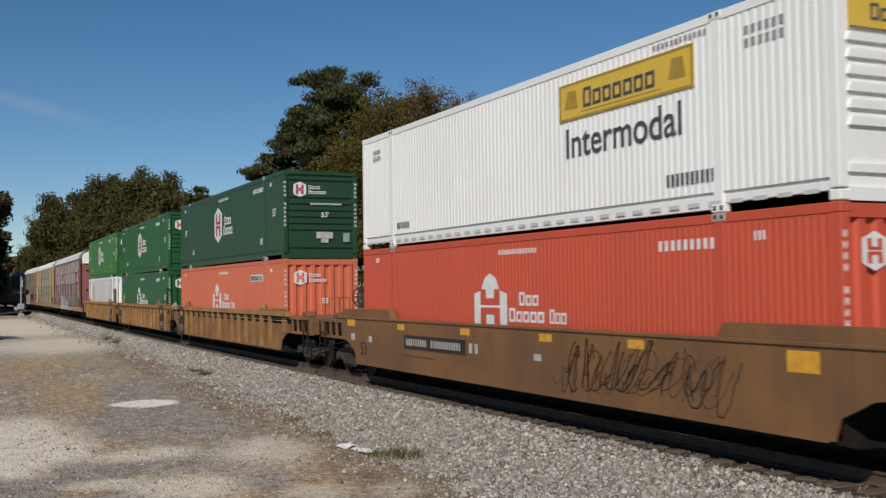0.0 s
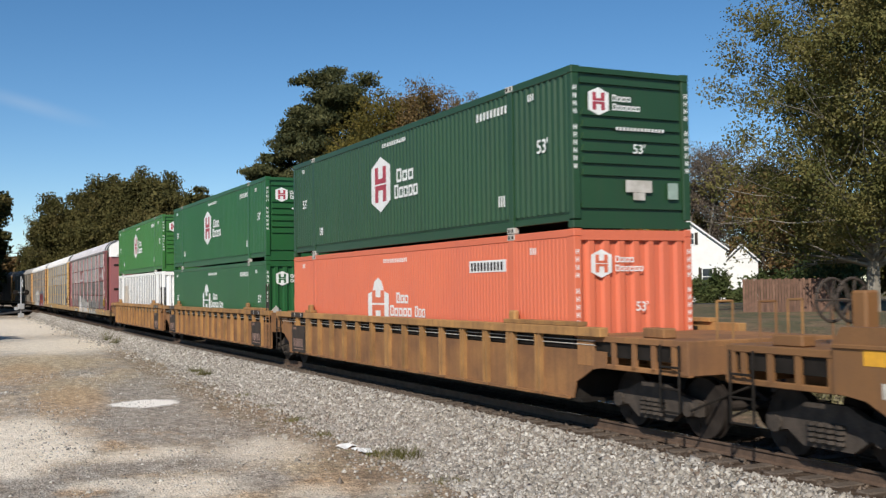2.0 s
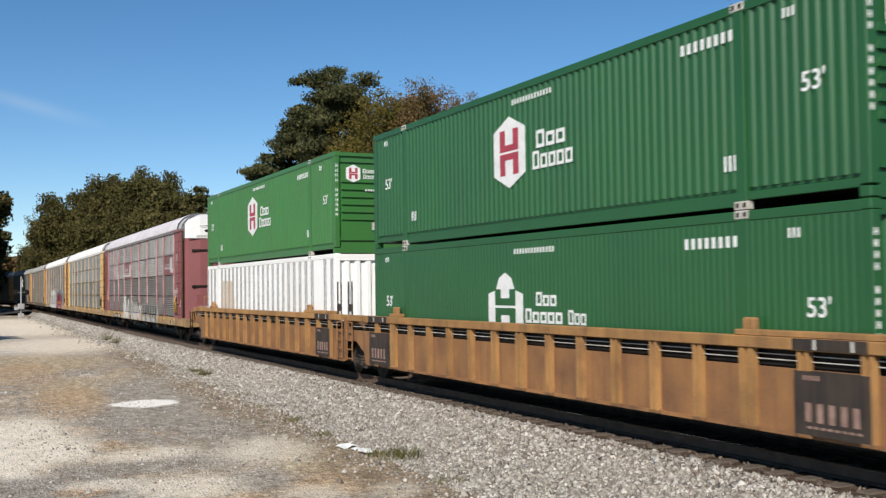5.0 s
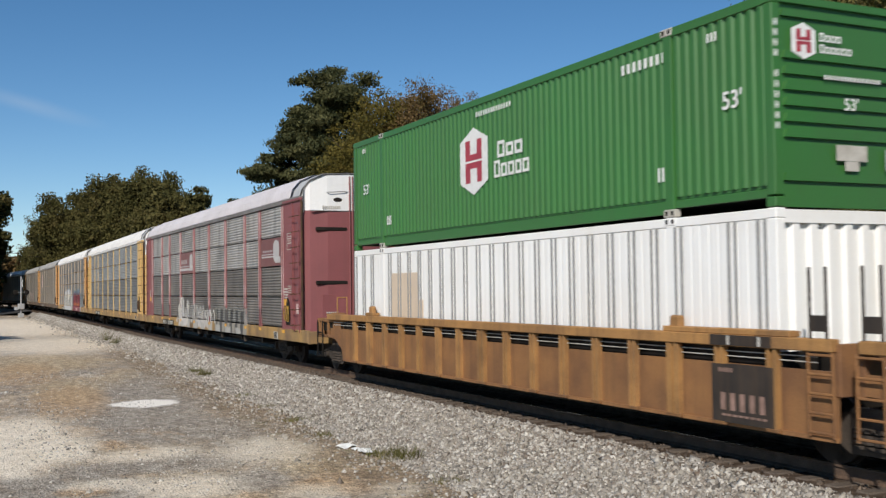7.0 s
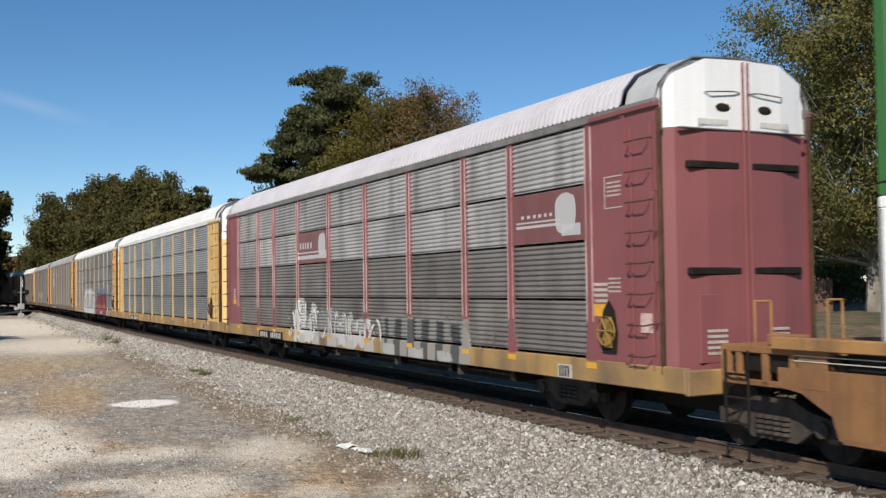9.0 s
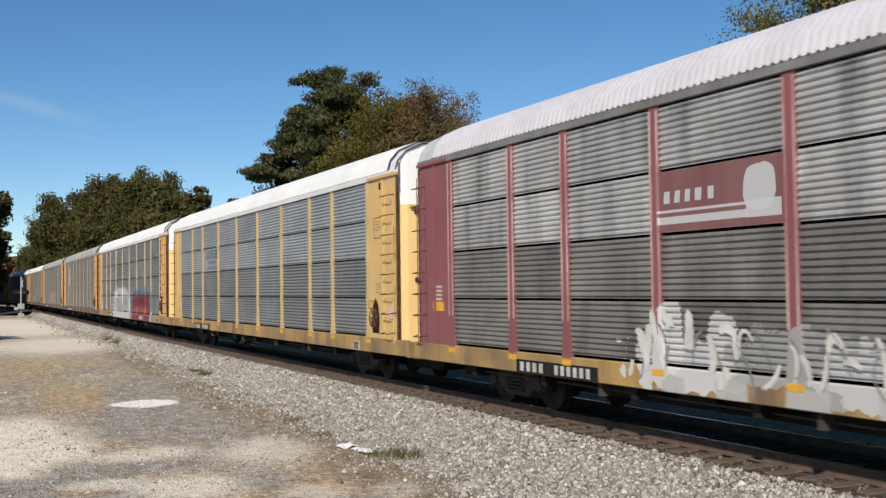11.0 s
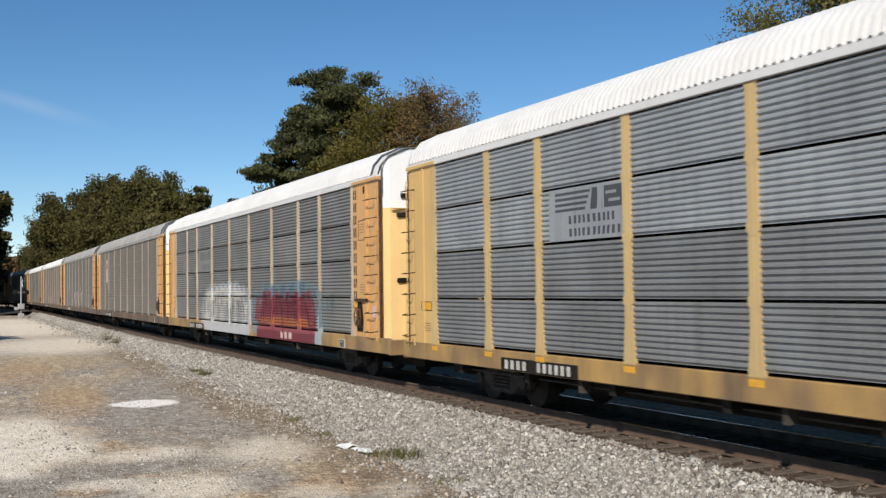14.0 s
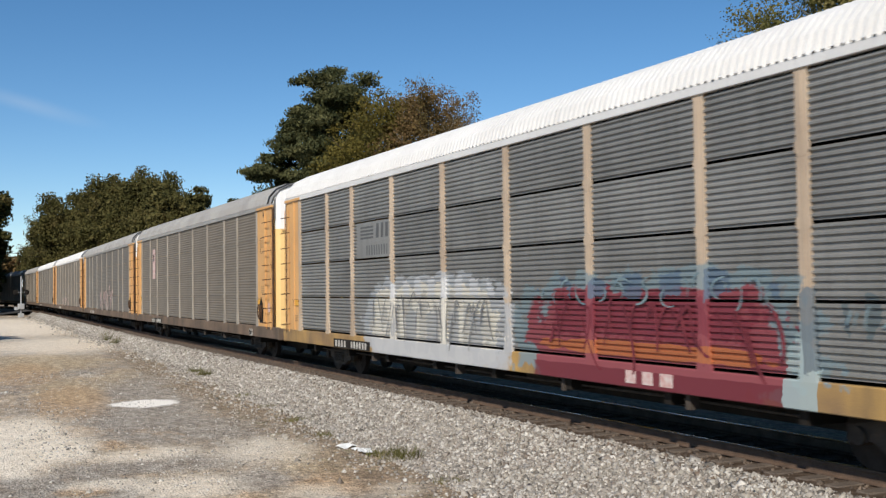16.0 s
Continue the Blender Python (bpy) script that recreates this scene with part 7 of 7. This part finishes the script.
def build_small():
    # the road over the bank, the crossing and the wires
    v, f = [], []
    pts = [(-128, 28), (-104, 39), (-84, 47.5), (-70, 54.5), (-57, 63), (-44, 72), (-38, 90)]
    for (x, y), (x2, y2) in zip(pts, pts[1:] + [(-34, 108)]):
        d = Vector((x2 - x, y2 - y)).normalized()
        for s in (-2.6, 2.6):
            px, py = x - d.y * s, y + d.x * s
            v.append((px, py, hill(x, y) + 0.05))
    for i in range(len(pts) - 1):
        f.append((2 * i, 2 * i + 2, 2 * i + 3, 2 * i + 1))
    tagged(new("road", mesh_of("road", v, [q[::-1] for q in f], ASPHALT)), "dark asphalt lane beyond the track", "road", kind="structure")
    o = off_line(-160)[0]
    v = [(-172, -60, 0.03), (-150, -60, 0.03), (-172, 6, 0.06), (-150, 6, 0.06), (-172, TRACK + o - 1.9, RAIL - 0.03), (-150, TRACK + o - 1.9, RAIL - 0.03)]
    tagged(new("crossing_road", mesh_of("crossing_road", v, [(0, 1, 3, 2), (2, 3, 5, 4)], ASPHALT)), "asphalt road rising to the grade crossing", "road", kind="structure")
    for k, (z0, z1) in enumerate(((12.0, 11.6), (11.3, 10.9))):
        bm = bmesh.new()
        pts = [(-210 - 0.6 * i, -25 + 5 * i, z0 + (z1 - z0) * i / 12 - 1.2 * math.sin(math.pi * i / 12)) for i in range(13)]
        for a, b in zip(pts, pts[1:]):
            rod(bm, a, b, 0.035, n=4)
        tagged(part("overhead_wire", bm, STEEL), "thin dark overhead power wire against the sky", "wire", "overhead wires")
    # shrubs on the bank
    rng = np.random.default_rng(77)
    spots = [(-0.772, 0.635, 98, 1.6, 2.2), (-0.765, 0.644, 96, 1.2, 1.5), (-0.757, 0.653, 97, 1.5, 2.9), (-0.748, 0.664, 96, 1.3, 1.3), (-0.735, 0.678, 92, 1.8, 2.6), (-0.72, 0.694, 90, 1.7, 2.4), (-0.705, 0.709, 84, 1.8, 3.0), (-0.692, 0.722, 78, 2.2, 3.6), (-0.682, 0.731, 74, 2.2, 3.9), (-0.81, 0.586, 78, 1.2, 1.2), (-0.80, 0.6, 76, 1.4, 1.4), (-0.79, 0.613, 75, 1.3, 1.3), (-0.822, 0.569, 80, 1.1, 1.2), (-0.832, 0.555, 84, 1.2, 1.2)]
    for i, (ax, ay, dd, r, h) in enumerate(spots):
        b = new("shrub")
        tagged(b, "rounded dark green shrub on the bank", "shrub", "shrubs on the bank")
        b.location = (ax * dd, ay * dd, hill(ax * dd, ay * dd) - 0.05)
        bm = bmesh.new()
        cs = []
        for k in range(14):
            a = rng.uniform(0, 6.28)
            tip = wander(bm, (0, 0, 0), (math.cos(a) * 0.8, math.sin(a) * 0.8, rng.uniform(0.4, 1.3)), h * rng.uniform(0.6, 0.95), 0.03, rng, 3, 0.4, 0.7)[-1]
            cs.append(np.array(tip) * np.array((r / h, r / h, 1)) + rng.normal(size=(150, 3)) * np.array((r, r, h)) * 0.16)
        part("stem", bm, BARK, b)
        c = np.concatenate(cs)
        c = c[c[:, 2] > 0.05]
        part("foliage", leaf_cloud("foliage", c, 0.17 * rng.lognormal(0, 0.25, len(c)), rng, SHRUB), None, b)
    # weeds by the ballast, and litter
    weed = leaf_material("weed_blades", [(0.06, 0.065, 0.02), (0.13, 0.12, 0.042), (0.27, 0.22, 0.11)])
    for x, y, r, h, n in ((-17.0, 7.3, 0.45, 0.24, 300), (-17.5, 7.05, 0.2, 0.14, 120), (-22.6, 7.2, 0.3, 0.12, 150), (-36.2, 8.2, 0.25, 0.3, 160), (-38.0, 8.25, 0.3, 0.25, 140), (-62.0, 8.9, 0.3, 0.55, 120), (-66.0, 8.95, 0.2, 0.75, 80), (-29.0, 7.7, 0.35, 0.12, 130), (-14.6, 7.1, 0.3, 0.1, 120), (-25.8, 7.45, 0.3, 0.12, 120), (-20.2, 6.95, 0.3, 0.1, 120)):
        w = new("weed")
        tagged(w, "straggly green and straw weed tuft in the gravel", "weed", "weeds by the ballast")
        w.location = (x, y, max(hill(x, y), bed_height(x, y) if y > toe(x) else -1) - 0.01)
        vs, fs = [], []
        for k in range(n):
            a, q = rng.uniform(0, 6.28), r * rng.uniform() ** 0.7
            bx, by = q * math.cos(a), q * math.sin(a)
            tx, ty, tz = bx + rng.normal() * 0.5 * h, by + rng.normal() * 0.5 * h, h * rng.uniform(0.4, 1.1)
            px, py = rng.normal(size=2) * 0.008
            vs += [(bx - px, by - py, 0), (bx + px, by + py, 0), (tx, ty, tz)]
            fs.append((3 * k, 3 * k + 1, 3 * k + 2))
        part("foliage", fast_mesh("foliage", np.array(vs), np.array(fs), weed), None, w)
    for x, y, s, a in ((-18.6, 6.86, 0.14, 20), (-17.95, 6.98, 0.12, 70), (-17.75, 7.02, 0.15, 120), (-18.25, 6.95, 0.08, 10)):
        bm = bmesh.new()
        bmesh.ops.create_grid(bm, x_segments=4, y_segments=3, size=s)
        for q in bm.verts:
            q.co.z = 0.05 * noise.noise(q.co * 9 + Vector((x, y, 0))) + 0.03
        bmesh.ops.solidify(bm, geom=bm.faces[:], thickness=0.006)
        p = part("paper_scrap", bm, WHITE)
        tagged(p, "crumpled white paper scrap on the dirt", "litter", "litter by the ballast")
        p.matrix_basis = pose(x, y, hill(x, y) + 0.02, 8, 5, a)
    c = new("traffic_cone")
    tagged(c, "orange-red traffic cone beside the oak", "traffic cone")
    part("cone", rod(bmesh.new(), (0, 0, 0.03), (0, 0, 0.95), 0.2, 0.04, 14), material("cone_red", (0.75, 0.06, 0.03), None, 4, 0.5), c)
    part("base", boxes((-0.25, 0.25, -0.25, 0.25, 0, 0.04), bevel=0.01), STEEL, c)
    c.location = (-37.7, 43.6, hill(-37.7, 43.6))


def build_fence():
    """Weathered upright boards on two rails, beside the white house."""
    f = new("fence")
    tagged(f, "weathered brown board fence on the bank", "fence")
    wood = material("weathered_fence_wood", (0.20, 0.115, 0.08), (0.13, 0.078, 0.056), 3, 0.85, grain=0.3, vary=0.18)
    for z in (0.45, 1.45):
        part("rail", boxes((-2.3, 2.3, 0.02, 0.07, z, z + 0.09)), wood, f)
    for i in range(30):
        part("board", boxes((-2.3 + i * 0.152, -2.3 + i * 0.152 + 0.14, -0.012, 0.014, 0.04, 1.82 + 0.03 * math.sin(i * 2.3)), bevel=0.004), wood, f)
    x, y = -41.6, 40.3
    f.matrix_basis = pose(x, y, hill(x, y) - 0.05, 0, 0, 52)


def build_brush():
    """Low dry brush along the far foot of the ballast."""
    rng = np.random.default_rng(5)
    c, s = [], []
    for _ in range(900):
        x, y = rng.uniform(-48, 12), rng.uniform(17.0, 20.0)
        h = 0.22 + 0.5 * max(0.0, noise.noise((x * 0.4, y * 0.8, 2.0)) + 0.35)
        p = rng.normal(size=(34, 3)) * np.array((0.22, 0.22, 0.4)) * h * 1.4
        p[:, 2] = np.abs(p[:, 2]) + 0.02
        c.append(p + np.array((x, y, max(hill(x, y), bed_height(x, y)) - 0.02)))
        s.append(0.05 * rng.lognormal(0, 0.3, 34))
    dry = leaf_material("dry_brush", [(0.07, 0.085, 0.025), (0.16, 0.15, 0.06), (0.28, 0.24, 0.14), (0.10, 0.12, 0.035)])
    b = new("brush", leaf_cloud("brush", np.concatenate(c), np.concatenate(s), rng, dry, 3.0))
    tagged(b, "low dry brown and green brush behind the track", "brush", kind="stuff")


build_ground()
build_track()
build_train()
build_trees()
build_houses()
build_van()
build_sedan()
build_signal()
build_small()
build_fence()
build_brush()
motions()
